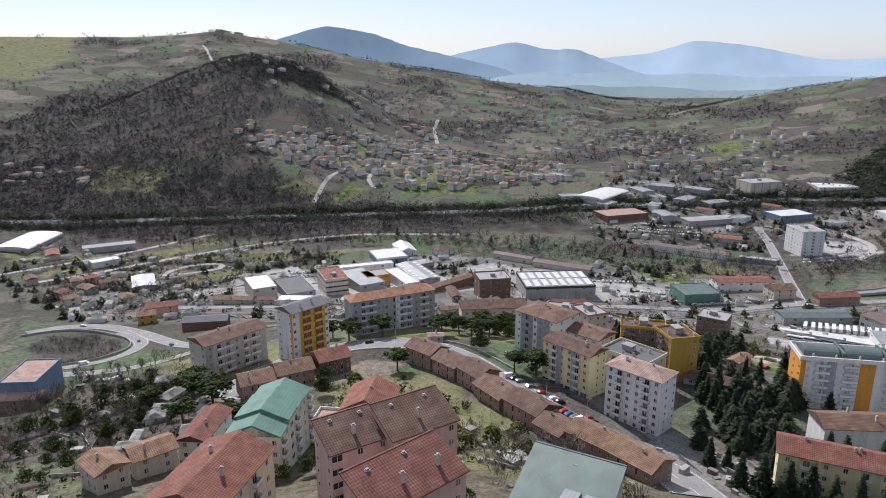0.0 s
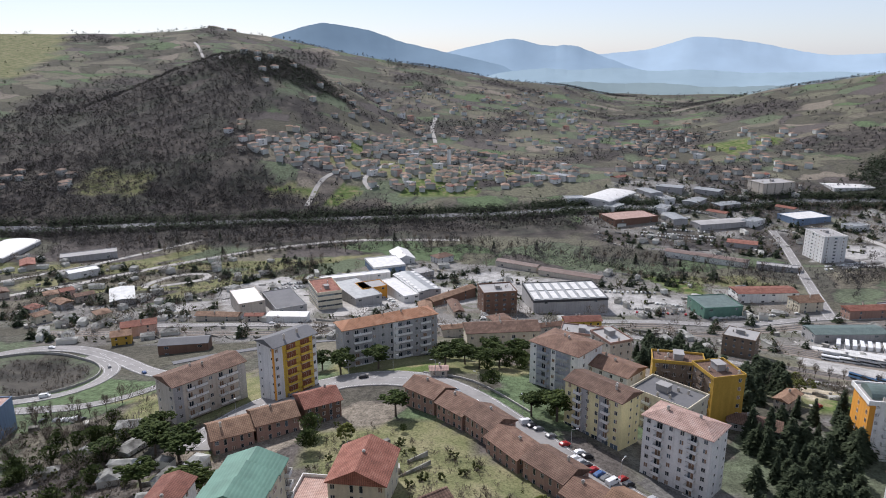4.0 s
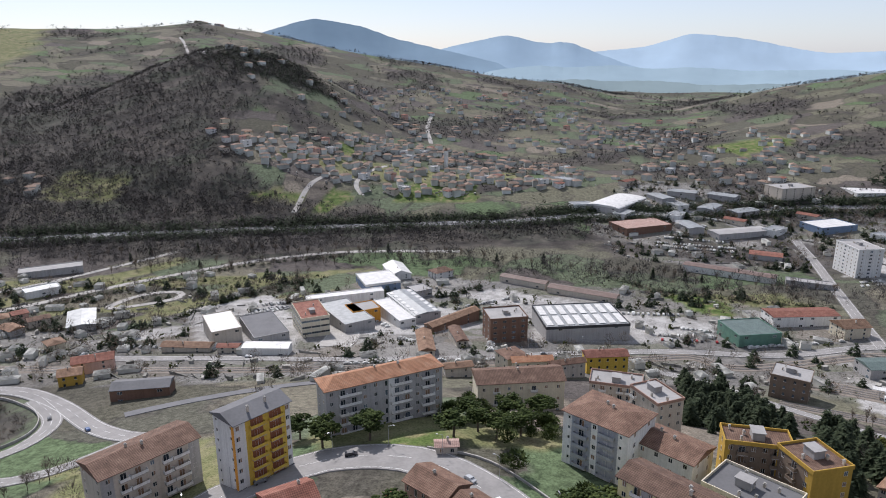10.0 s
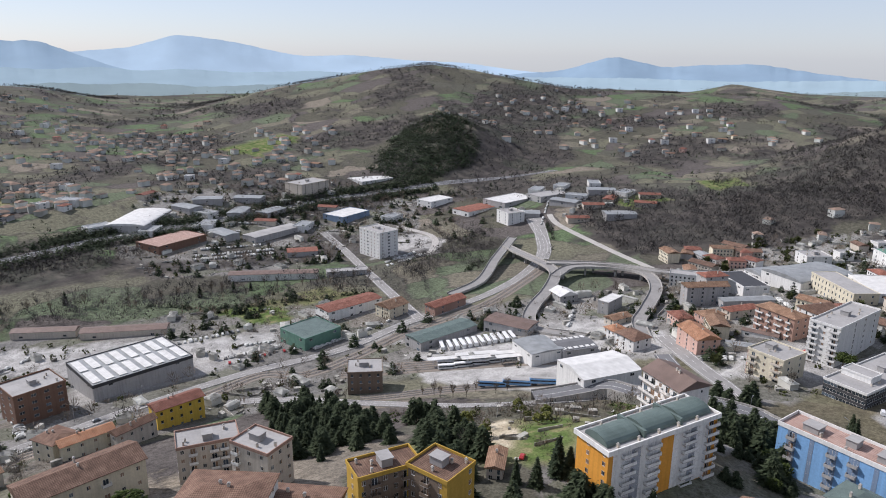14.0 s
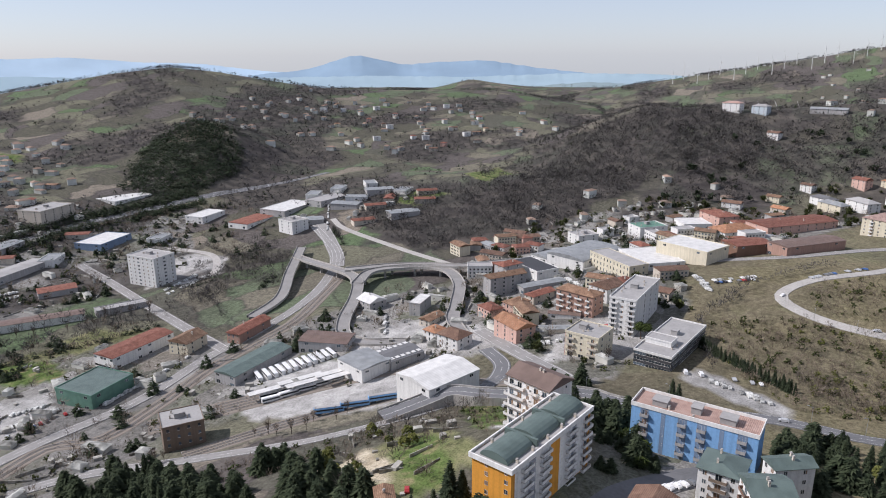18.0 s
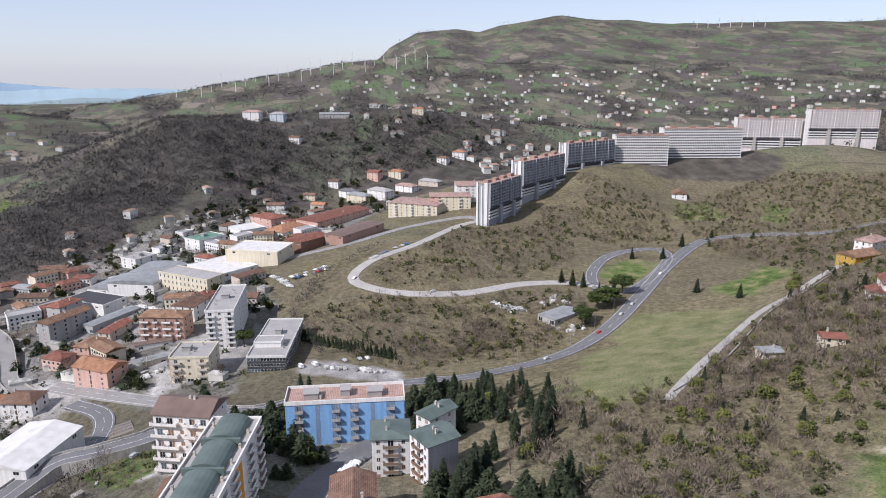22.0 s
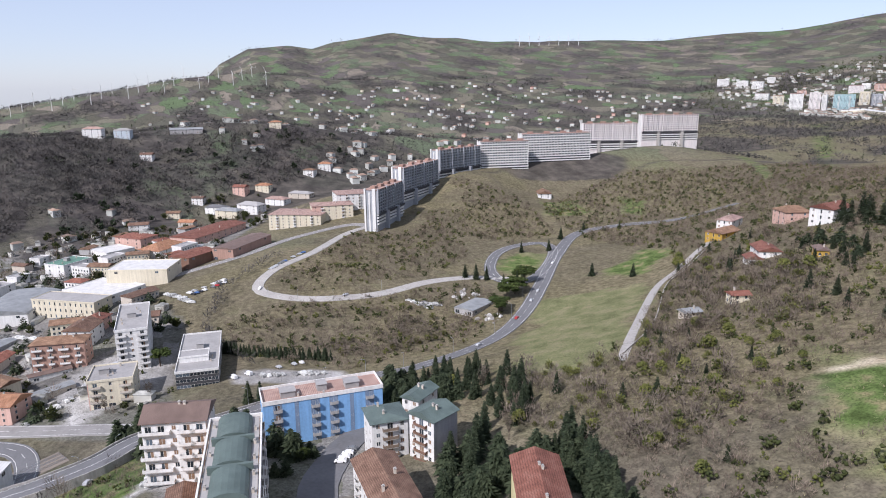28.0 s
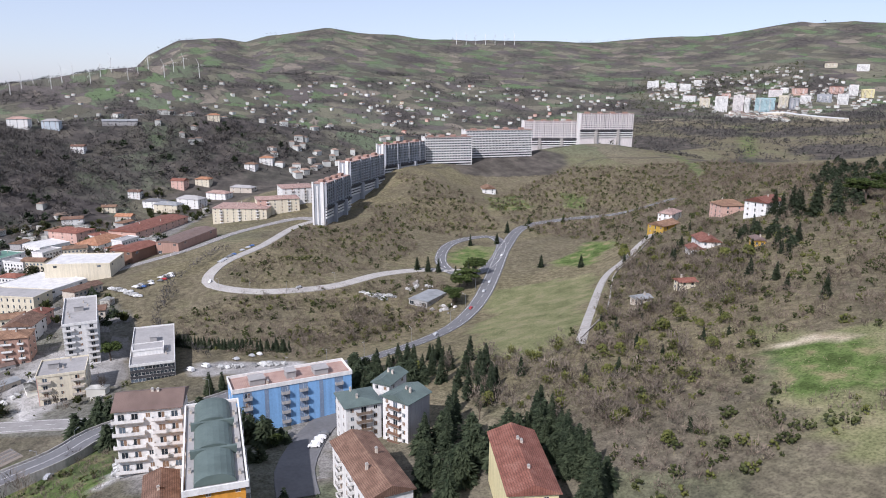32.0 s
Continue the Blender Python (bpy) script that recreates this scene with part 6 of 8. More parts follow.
def fuzz(centers, tall, rs, per=12, shape="bush", thick=0.12, wide=0.5, fine=1.0):
    """Fine sprays round each centre: twigs or needles as slender pointed slips filling a bush, a round crown or a cone."""
    n = len(centers) * per
    c, t = np.repeat(np.asarray(centers, float), per, 0), np.repeat(np.asarray(tall, float), per)
    a, h = rs.uniform(0, 6.283, n), rs.uniform(0, 1, n)
    if shape == "cone":
        h = h**1.3
        r, out, up, long = wide * (1 - h) * rs.uniform(0.35, 1, n) + 0.02, 0.9, -0.25, 0.16 + 0.22 * (1 - h)
        h = 0.12 + 0.86 * h
    elif shape == "crown":
        r, out, up, long = wide * np.sqrt(np.clip(1 - (2 * h - 1) ** 2, 0.02, 1)) * rs.uniform(0.4, 1, n), 0.5, 0.6, 0.3 * rs.uniform(0.6, 1.3, n)
        h = 0.3 + 0.6 * h
    else:
        r, out, up, long = wide * np.sqrt(1 - 0.75 * h) * rs.uniform(0.1, 1, n), 0.6, 0.75, 0.42 * rs.uniform(0.6, 1.3, n)
        h = 0.02 + 0.6 * h
    ca, sa = np.cos(a), np.sin(a)
    p = c + np.stack([ca * r, sa * r, h], -1) * t[:, None]
    d = np.stack([ca * out, sa * out, np.full(n, up)], -1) + rs.uniform(-0.4, 0.4, (n, 3))
    side = np.stack([-sa, ca, rs.uniform(-0.5, 0.5, n)], -1)
    long = (long * t * fine)[:, None]
    v = np.stack([p - side * long * thick, p + side * long * thick, p + d * long], 1).reshape(-1, 3)
    return v, np.arange(n * 3).reshape(-1, 3)


def limb(bm, a, b, r0, r1, n=5):
    d = (Vector(b) - Vector(a)).normalized()
    s = d.orthogonal().normalized()
    t = d.cross(s)
    ring0 = [bm.verts.new(Vector(a) + (s * math.cos(6.283 * k / n) + t * math.sin(6.283 * k / n)) * r0) for k in range(n)]
    ring1 = [bm.verts.new(Vector(b) + (s * math.cos(6.283 * k / n) + t * math.sin(6.283 * k / n)) * r1) for k in range(n)]
    for k in range(n):
        bm.faces.new((ring0[k], ring0[(k + 1) % n], ring1[(k + 1) % n], ring1[k]))
    bm.faces.new(ring1)


def tree_kind(kind, seed):
    """One tree with its trunk and crown, 1 m to be scaled: about 10 m tall as built."""
    rs = np.random.RandomState(seed)
    rnd = random.Random(seed)
    bm = bmesh.new()
    if kind == "fir":
        limb(bm, (0, 0, -0.8), (0, 0, 9.4), 0.24, 0.04)
        n = 1250
        u = rs.uniform(0, 1, n) ** 0.7
        a = rs.uniform(0, 6.28, n)
        lobe = 0.8 + 0.16 * np.sin(a * 3 + seed) + 0.12 * np.sin(a * 5 + u * 9)
        r = (0.15 + 2.1 * u**0.85) * lobe * rs.uniform(0.2, 0.95, n) * (0.85 + 0.2 * np.sin(u * 34))
        c = np.stack([np.cos(a) * r, np.sin(a) * r, 0.5 + 9.4 * (1 - u) - 0.12 * r], -1)
        d = np.stack([np.cos(a), np.sin(a), rs.uniform(-0.5, 0.15, n)], -1) + rs.uniform(-0.3, 0.3, (n, 3))
        s = np.stack([-np.sin(a), np.cos(a), rs.uniform(-0.4, 0.4, n)], -1)
        long = (0.32 + 0.55 * u)[:, None]
        v = np.stack([c - s * long * 0.42, c + s * long * 0.42, c + d * long], 1).reshape(-1, 3)
        f = np.arange(n * 3).reshape(-1, 3)
        mat_name = "fir"
    elif kind == "pine":
        limb(bm, (0, 0, -0.8), (0.2, 0.1, 5.6), 0.32, 0.2)
        c = []
        for k in range(13):
            a, r = k * 0.9 + rnd.uniform(-0.3, 0.3), rnd.uniform(0.5, 2.9)
            tip = (math.cos(a) * r, math.sin(a) * r, rnd.uniform(5.2, 8.6))
            limb(bm, (0.2, 0.1, rnd.uniform(4.2, 5.5)), tip, 0.13, 0.05)
            for q in range(62):
                b, s = rnd.uniform(0, 6.28), rnd.uniform(0, 1.6)
                c.append((tip[0] + math.cos(b) * s, tip[1] + math.sin(b) * s, tip[2] + rnd.uniform(-0.3, 0.9) - s * 0.15))
        v, f = clumps(c, rs.uniform(0.22, 0.5, (len(c), 1)) * np.array([[1, 1, 0.7]]), rs, 0.55)
        mat_name = "pine"
    elif kind == "bare":
        limb(bm, (0, 0, -0.8), (0.1, 0, 3.2), 0.2, 0.14)
        tips = []
        for k in range(8):
            a, r = k * 0.785 + rnd.uniform(-0.3, 0.3), rnd.uniform(1.0, 2.4)
            tip = (math.cos(a) * r, math.sin(a) * r, rnd.uniform(5.2, 9))
            limb(bm, (0.1, 0, rnd.uniform(2.2, 3.2)), tip, 0.1, 0.03, 4)
            for q in range(4):
                m = rnd.uniform(0.35, 1)
                tips.append((tip[0] * m, tip[1] * m, 3 + (tip[2] - 3) * m))
        v, f = fuzz(np.array(tips), np.full(len(tips), 2.6), rs, 14, "bush", 0.045)
        mat_name = "twig"
    else:
        limb(bm, (0, 0, -0.5), (0, 0, 2.5), 0.12, 0.06)
        n = 130
        a, e, r = rs.uniform(0, 6.28, n), rs.uniform(-0.2, 1.4, n), rs.uniform(0.5, 1, n) ** 0.5
        c = np.stack([np.cos(a) * np.cos(e) * r * 2.4, np.sin(a) * np.cos(e) * r * 2.4, 2.6 + np.sin(e) * r * 2.8], -1)
        v, f = clumps(c, rs.uniform(0.3, 0.6, (n, 1)), rs)
        mat_name = "shrub"
    trunk = bpy.data.meshes.new("trunk")
    bm.to_mesh(trunk)
    bm.free()
    trunk.materials.append(M["bark"])
    return trunk, mesh_from("crown", v, f, mat_name)


KINDS = {"fir": ("fir_tree", "dark conifer with drooping tiers", "conifers"), "pine": ("pine_tree", "umbrella pine with a broad dark crown", "pines"),
         "bare": ("bare_tree", "leafless tree with grey-brown twigs", "bare trees"), "shrub": ("green_tree", "small tree in fresh green leaf", "green trees")}


def tree(x, y, kind, tall, z=None):
    name, label, group = KINDS[kind]
    key = (kind, DICE.randrange(4))
    if key not in CACHE:
        CACHE[key] = tree_kind(kind, 50 + key[1] * 7 + len(kind))
    base = tagged(new(name, CACHE[key][0]), label, "tree", group)
    s = tall / (10 if kind != "shrub" else 5.6)
    wide = s * {"fir": 1.15, "pine": 1.45}.get(kind, 1.0)
    base.matrix_basis = pose(x, y, (ground(x, y) if z is None else z) - 0.1, 0, 0, DICE.uniform(0, 360)) @ Matrix.Diagonal((wide * DICE.uniform(0.85, 1.15), wide * DICE.uniform(0.85, 1.15), s, 1))
    part("crown", CACHE[key][1], "", base)
    return base


def spots(poly, n, seed, far=0.0):
    """n places inside a polygon, kept apart."""
    rs = np.random.RandomState(seed)
    p = np.array(poly, float)
    lo, hi = p.min(0), p.max(0)
    got = []
    for _ in range(n * 60):
        q = lo + (hi - lo) * rs.rand(2)
        if inside(q[:1], q[1:], poly)[0] and all(abs(q[0] - g[0]) + abs(q[1] - g[1]) > far for g in got):
            got.append((float(q[0]), float(q[1])))
            if len(got) == n:
                break
    return got


BUILT = [(o.matrix_basis.translation.x, o.matrix_basis.translation.y, max((c.dimensions.length for c in o.children if c.name.startswith("wall")), default=0)) for o in scene.objects if o.parent is None and o.get("category") and not o.get("kind")]


def built_up(x, y, room=2.0):
    return any((x - a) ** 2 + (y - b) ** 2 < (0.36 * r + room) ** 2 for a, b, r in BUILT if r)


FIR_ZONES = [([(102, 262), (124, 283), (144, 269), (164, 240), (132, 187), (84, 186)], 40, 4.5, 13), ([(99, 381), (137, 443), (153, 420), (100, 335)], 26, 5, 11),
             ([(169, 183), (197, 152), (205, 132), (175, 142), (162, 160), (147, 181), (138, 199)], 20, 4.5, 12), ([(151, 156), (148, 144), (134, 150), (114, 157), (112, 166)], 12, 4, 12),
             ([(266, 157), (249, 134), (227, 124), (197, 137), (197, 152), (233, 165)], 22, 4.5, 11), ([(196, 180), (212, 168), (240, 172), (225, 185)], 8, 4, 12)]
for k, (zone, n, far, tall) in enumerate(FIR_ZONES):
    for x, y in spots(zone, n, 20 + k, far):
        if not built_up(x, y, 1.0):
            tree(x, y, "fir", tall * DICE.uniform(0.65, 1.15))
PINES = [(-46, 313), (-30, 315), (-1, 316), (8, 322), (14, 316), (23, 321), (33, 341), (17, 384), (37, 397), (-90, 243), (-105, 262), (-101, 250), (-56, 324), (-19, 261), (30, 265), (39, 263), (-118, 250), (5, 335), (20, 335), (-75, 215), (-95, 225)]
for x, y in PINES:
    tree(x, y, "pine", DICE.uniform(9.5, 13))
for x, y in [(238, -120), (231, -112), (246, -127), (226, -121), (240, -108), (252, -118), (233, -132), (220, -108)]:
    tree(x, y, "fir", DICE.uniform(14, 19))
for x, y in [(222, -150), (208, -138), (196, -146), (214, -164), (200, -160), (186, -132)]:
    tree(x, y, "pine", DICE.uniform(13, 17))
for x, y in [(244, -88), (203, -51), (186, -35), (197, -59), (255, -34), (320, -146), (214, -46), (240, -70), (262, -40), (364, -23), (406, 7), (500, -157), (150, 20), (165, 5), (128, 30), (185, -5)]:
    tree(x, y, "fir", DICE.uniform(7, 11))
for x, y in [(345, 62), (352, 57), (368, 43), (374, 33), (379, 29), (391, 15), (396, 18)]:
    tree(x, y, "pine", DICE.uniform(10, 14))
for x, y in [(418, 40), (413, 34), (424, 46), (395, 30), (390, 22), (470, -30), (462, -52), (330, -30), (500, -90), (520, -130)]:
    tree(x, y, "fir", DICE.uniform(9, 14))
for x, y in spots([(95, 160), (150, 120), (215, 60), (180, 40), (120, 70)], 26, 5, 8):
    tree(x, y, DICE.choice(("shrub", "shrub", "fir")), DICE.uniform(3, 6.5))
for x, y in spots([(220, 20), (300, -20), (345, -110), (250, -110), (190, -40)], 34, 6, 8):
    tree(x, y, DICE.choice(("shrub", "fir", "bare")), DICE.uniform(4, 9))
for k, (x, y) in enumerate(smooth_line([(366, 227), (345, 205), (322, 177)], 1.9)):
    tree(x + DICE.uniform(-1, 1), y + DICE.uniform(-1, 1), "fir", DICE.uniform(6, 8))
for line, gap, wide in (([(-348, 737), (-270, 770), (-170, 772), (-64, 767), (43, 739), (146, 709), (220, 686), (286, 654), (320, 629)], 12, 12), ([(-302, 715), (-212, 728), (-114, 735), (-10, 738)], 14, 8)):
    for x, y in smooth_line(line, gap):
        tree(x + DICE.uniform(-4, 4), y + DICE.uniform(-wide, wide), "bare" if DICE.random() < 0.9 else "fir", DICE.uniform(8, 13))
for k, (zone, n, kind) in enumerate((([(-240, 210), (-130, 190), (-100, 300), (-150, 340), (-250, 300)], 60, "bare"), ([(130, 330), (200, 350), (190, 300), (140, 300)], 14, "shrub"),
                                     ([(-40, 250), (40, 195), (50, 160), (10, 165), (-45, 220)], 16, "shrub"), ([(-30, 60), (-250, 120), (-180, 220), (-90, 140)], 30, "fir"), ([(180, 410), (230, 380), (225, 345), (150, 440)], 10, "bare"))):
    for x, y in spots(zone, n, 60 + k, 5):
        if not built_up(x, y, 1.5):
            tree(x, y, kind, DICE.uniform(5, 9) * (1.1 if kind == "bare" else 0.75 if kind == "shrub" else 1.2))


for x, y, kind, tall in ((237, 212, "bare", 8), (217, 217, "fir", 16), (206, 219, "pine", 9), (281, 226, "fir", 11), (273, 222, "fir", 12), (366, 259, "pine", 11), (351, 257, "bare", 10), (320, 266, "bare", 11), (317, 285, "bare", 8), (486, 302, "fir", 12), (235, 158, "bare", 9), (228, 150, "shrub", 6),
                         (219, 140, "bare", 9), (210, 146, "bare", 10), (165, 160, "bare", 10), (172, 152, "shrub", 6), (180, 148, "bare", 9), (98, 170, "fir", 15), (102, 166, "fir", 16), (107, 163, "fir", 14), (112, 160, "fir", 16), (118, 158, "fir", 14), (93, 175, "fir", 15), (89, 180, "fir", 13), (125, 156, "fir", 15), (185, 128, "fir", 9), (150, 112, "fir", 8), (160, 118, "fir", 6), (176, 120, "shrub", 5)):
    if not built_up(x, y, 0.5):
        tree(x, y, kind, tall)


def brush(name, label, zones, density, tall, seed, material="twig", leafy=False, keep=None, per=14, shape="bush", thick=0.06, wide=0.5, fine=1.0):
    """Scrub too dense to count: one sheet of stems or clumps over some zones."""
    rs = np.random.RandomState(seed)
    pts = []
    for zone in zones:
        p = np.array(zone, float)
        lo, hi = p.min(0), p.max(0)
        n = int(np.prod(hi - lo) * density)
        q = lo + (hi - lo) * rs.rand(n, 2)
        q = q[inside(q[:, 0], q[:, 1], zone) > 0]
        patch = rolling(q[:, 0], q[:, 1], 45, seed) + rs.uniform(-0.45, 0.45, len(q))
        pts.append(q[patch > -0.12])
    q = np.concatenate(pts)
    if keep is not None:
        q = q[keep(q)]
    h = height(q[:, 0], q[:, 1])
    size = tall * rs.uniform(0.45, 1.3, len(q))
    c = np.stack([q[:, 0], q[:, 1], h - 0.15], -1)
    if leafy:
        many = 14
        cc = np.repeat(c, many, 0) + rs.uniform(-0.5, 0.5, (len(c) * many, 3)) * np.repeat(size, many)[:, None] * [0.8, 0.8, 0.7]
        cc[:, 2] += np.repeat(size, many) * 0.42
        v, f = clumps(cc, np.repeat(size, many)[:, None] * rs.uniform(0.09, 0.2, (len(cc), 1)), rs, 0.5)
    else:
        v, f = fuzz(c, size, rs, per, shape, thick, wide, fine)
    ob = new(name, mesh_from(name, v, f, material))
    return tagged(ob, label, "scrub", kind="stuff")


SLOPES = [[(90, 160), (160, 130), (215, 75), (290, -30), (345, -75), (500, -110), (640, -150), (690, -330), (560, -470), (380, -400), (230, -230), (100, -80), (50, 60)],
          [(300, 175), (315, 100), (345, 55), (405, 40), (418, 130), (425, 175), (400, 228), (350, 215)], [(425, 165), (432, 80), (470, 20), (560, -20), (600, 30), (570, 90), (510, 130), (460, 180)],
          [(520, -100), (640, -140), (700, -80), (640, 20), (590, 30), (500, -40)]]
MEADOWS = [[(709, -535), (740, -575), (520, -384), (507, -354)], [(363, -36), (383, -85), (348, -82), (328, -34)], [(233, 126), (309, 55), (328, 17), (309, -19), (282, -4), (205, 84), (204, 106)], [(250, 120), (300, 60), (352, -30), (345, -72), (236, 45), (200, 92)], [(395, 15), (445, 15), (490, -45), (455, -52)], [(122, 86), (121, 74), (100, 55), (60, 70), (75, 95), (92, 105)]]
ROADS = [np.array([v.co[:2] for v in o.data.vertices]) for o in scene.objects if o.name.startswith(("road", "railway"))]
GRID = set((int(a // 5), int(b // 5)) for r in ROADS for a, b in r)


def clear(q):
    ok = np.ones(len(q), bool)
    for m in MEADOWS:
        ok &= inside(q[:, 0], q[:, 1], m) == 0
    ok &= np.array([(int(a // 5), int(b // 5)) not in GRID for a, b in q])
    for a, b, r in BUILT:
        if r:
            ok &= (q[:, 0] - a) ** 2 + (q[:, 1] - b) ** 2 > (0.45 * r + 2) ** 2
    return ok


brush("scrub", "bare brown thicket covering the slopes", SLOPES, 0.16, 2.6, 3, keep=clear, per=16, thick=0.085)
brush("scrub", "pale dry grass tufts on the slopes", SLOPES + MEADOWS[2:3], 0.13, 1.1, 11, "straw", per=6, thick=0.15, wide=0.8)
brush("scrub", "taller bare thickets on the slopes", SLOPES, 0.045, 4.6, 10, keep=clear, per=46, shape="crown", thick=0.06, wide=0.5)
THICKETS = [[(240, 118), (205, 88), (170, 70), (128, 92), (122, 112), (112, 140), (140, 150), (180, 156), (215, 132)], [(205, 80), (250, 20), (300, -40), (260, -80), (190, -20), (150, 40)], [(315, 165), (330, 110), (350, 70), (372, 110), (345, 180)]]
brush("scrub", "tall pale leafless saplings in dense thickets", THICKETS, 0.10, 5.6, 93, keep=clear, per=34, shape="crown", thick=0.085, wide=0.42)
brush("scrub", "yellow-green bushes coming into leaf", THICKETS, 0.016, 3.6, 94, "shrub", keep=clear, per=120, shape="crown", thick=0.22, wide=0.5)
brush("scrub", "low bushes in dull green leaf", SLOPES, 0.011, 3.0, 4, "shrub", True, clear)
brush("scrub", "dark evergreen bushes on the slopes", SLOPES, 0.017, 3.4, 9, "olive", True, clear)
WEST = [[(-260, 130), (-120, 120), (-70, 200), (-110, 280), (-170, 320), (-280, 300)], [(-60, 60), (60, 60), (40, 110), (-50, 110)], [(-45, 225), (45, 190), (55, 150), (15, 155), (-40, 205)], [(-330, 620), (-120, 640), (-100, 700), (-330, 690)], [(130, 420), (215, 345), (260, 300), (230, 290), (160, 340), (110, 400)]]
brush("scrub", "bare undergrowth between the gardens", WEST, 0.16, 2.6, 7, keep=clear, per=18, thick=0.08)
brush("scrub", "evergreen bushes between the gardens", WEST, 0.02, 2.6, 8, "pine", True, clear)

def hedgerow(label, lines, tall, material, seed, gap=2.2, wide=1.5, shape="crown", per=22, thick=0.12):
    """Rows of bushes or slim trees along field edges, too many to count."""
    rs = np.random.RandomState(seed)
    q = np.concatenate([smooth_line(p, gap) for p in lines])
    q = q + rs.uniform(-wide, wide, q.shape)
    q = q[off_roads(q)]
    size = tall * rs.uniform(0.4, 1.35, len(q))
    v, f = fuzz(np.stack([q[:, 0], q[:, 1], height(q[:, 0], q[:, 1]) - 0.2], -1), size, rs, per, shape, thick, 0.45)
    return tagged(new("hedgerow", mesh_from("hedgerow", v, f, material)), label, "hedge", kind="stuff")


def off_roads(q):
    return np.array([(int(a // 5), int(b // 5)) not in GRID for a, b in q])


FIELD_EDGES = [[(-400, 610), (-345, 670), (-272, 770)], [(-350, 575), (-310, 615), (-240, 690), (-180, 735), (-95, 762)], [(-255, 560), (-190, 640), (-130, 700)], [(-215, 560), (-170, 640), (-120, 690)], [(-300, 560), (-262, 600), (-225, 660)], [(-330, 540), (-300, 580)],
               [(-260, 530), (-230, 575)], [(150, 690), (190, 650), (240, 625), (300, 600)], [(10, 690), (70, 700), (140, 660)], [(-40, 470), (40, 478), (110, 492)], [(330, 560), (360, 610), (372, 680)], [(395, 650), (450, 670), (480, 740)], [(480, 560), (520, 590), (570, 640)],
               [(200, 320), (235, 300), (245, 280)], [(430, 225), (470, 205), (520, 160)], [(335, 215), (400, 232), (440, 215)]]
hedgerow("bare hedges and slim leafless trees along the field edges", FIELD_EDGES, 6.0, "wood", 71)
hedgerow("dark evergreen hedges along lanes and walls", [FIELD_EDGES[k] for k in (1, 3, 7, 9, 12)] + [[(-330, 650), (-322, 660)], [(-252, 568), (-244, 576)], [(-62, 772), (-55, 777)], [(-6, 610), (2, 622)], [(24, 660), (32, 670)], [(380, 655), (420, 640)], [(396, 585), (430, 600)], [(420, 345), (455, 330)], [(365, 330), (345, 315)]], 4.2, "fir", 72, 3.4, 2.0, "cone", 60, 0.35)
hedgerow("tall leafless trees along the river", [[(-348, 745), (-270, 778), (-170, 780), (-64, 775), (43, 747), (146, 717), (220, 694), (286, 662), (330, 632)], [(60, 705), (150, 672), (230, 640), (300, 604)]], 12, "wood", 73, 6.0, 5.0, "crown", 60, 0.05)

RIVER_BELT = [[(-460, 690), (-150, 735), (40, 712), (200, 668), (330, 600), (345, 655), (220, 705), (60, 765), (-100, 800), (-460, 790)], [(345, 600), (470, 620), (520, 700), (420, 690), (360, 640)]]
EMBANKMENT = [[(-600, 740), (-470, 762), (-220, 835), (0, 850), (180, 862), (260, 862), (180, 815), (0, 800), (-300, 800), (-600, 700)], [(-700, 800), (-470, 800), (-220, 872), (0, 885), (-60, 920), (-250, 960), (-500, 1080), (-700, 1000)]]
SPUR = [SPUR_WOOD, [(700, 480), (800, 420), (860, 330), (1000, 240), (1130, 120), (1150, 420), (1000, 620), (820, 600)], [(820, 200), (900, 90), (1100, -60), (1140, 120), (1000, 240), (860, 320)], [(590, 480), (640, 430), (700, 470), (760, 560), (640, 520)], [(915, 512), (864, 368), (764, 371), (695, 438), (674, 506)]]
brush("scrub", "bare trees and thicket along the river", RIVER_BELT, 0.05, 7.5, 41, "wood", keep=clear, per=26, shape="crown", thick=0.1, wide=0.42)
brush("scrub", "leafless wood on the railway and road banks", EMBANKMENT, 0.06, 7.5, 42, "wood", keep=clear, per=14, shape="crown", thick=0.2)
brush("scrub", "dense leafless wood at the foot of the eastern spur", [SPUR_WOOD], 0.075, 7.0, 85, "wood", keep=clear, per=14, shape="crown", thick=0.2)
brush("scrub", "bare thicket beside the flyovers", [[(456, 681), (522, 680), (493, 630), (409, 572), (390, 598)], [(312, 630), (356, 638), (430, 678), (382, 604), (313, 581)]], 0.06, 6.0, 86, "wood", keep=clear, per=26, shape="crown", thick=0.1)
brush("scrub", "leafless brown wood on the eastern spur", SPUR[1:], 0.03, 6.0, 43, "wood", keep=clear, per=10, shape="crown", thick=0.26)
FLANK = [[(770, 330), (905, 345), (1000, 260), (1090, 60), (1080, -60), (960, -40), (905, 60), (850, 190)]]
brush("scrub", "mauve-brown leafless trees on the flank of the spur", FLANK, 0.022, 8.5, 91, "wood", keep=clear, per=22, shape="crown", thick=0.22)
brush("scrub", "dark evergreens dotted over the flank of the spur", FLANK, 0.0012, 9.0, 92, "fir", keep=clear, per=60, shape="crown", thick=0.5)
brush("scrub", "dark scrub inside the sunken loop", [[(-262, 425), (-235, 430), (-207, 410), (-196, 385), (-200, 362), (-225, 362), (-262, 400)]], 0.2, 2.4, 47, per=18, thick=0.09)
brush("scrub", "weeds and saplings between the works", PAVED[:4], 0.012, 3.4, 44, keep=clear)
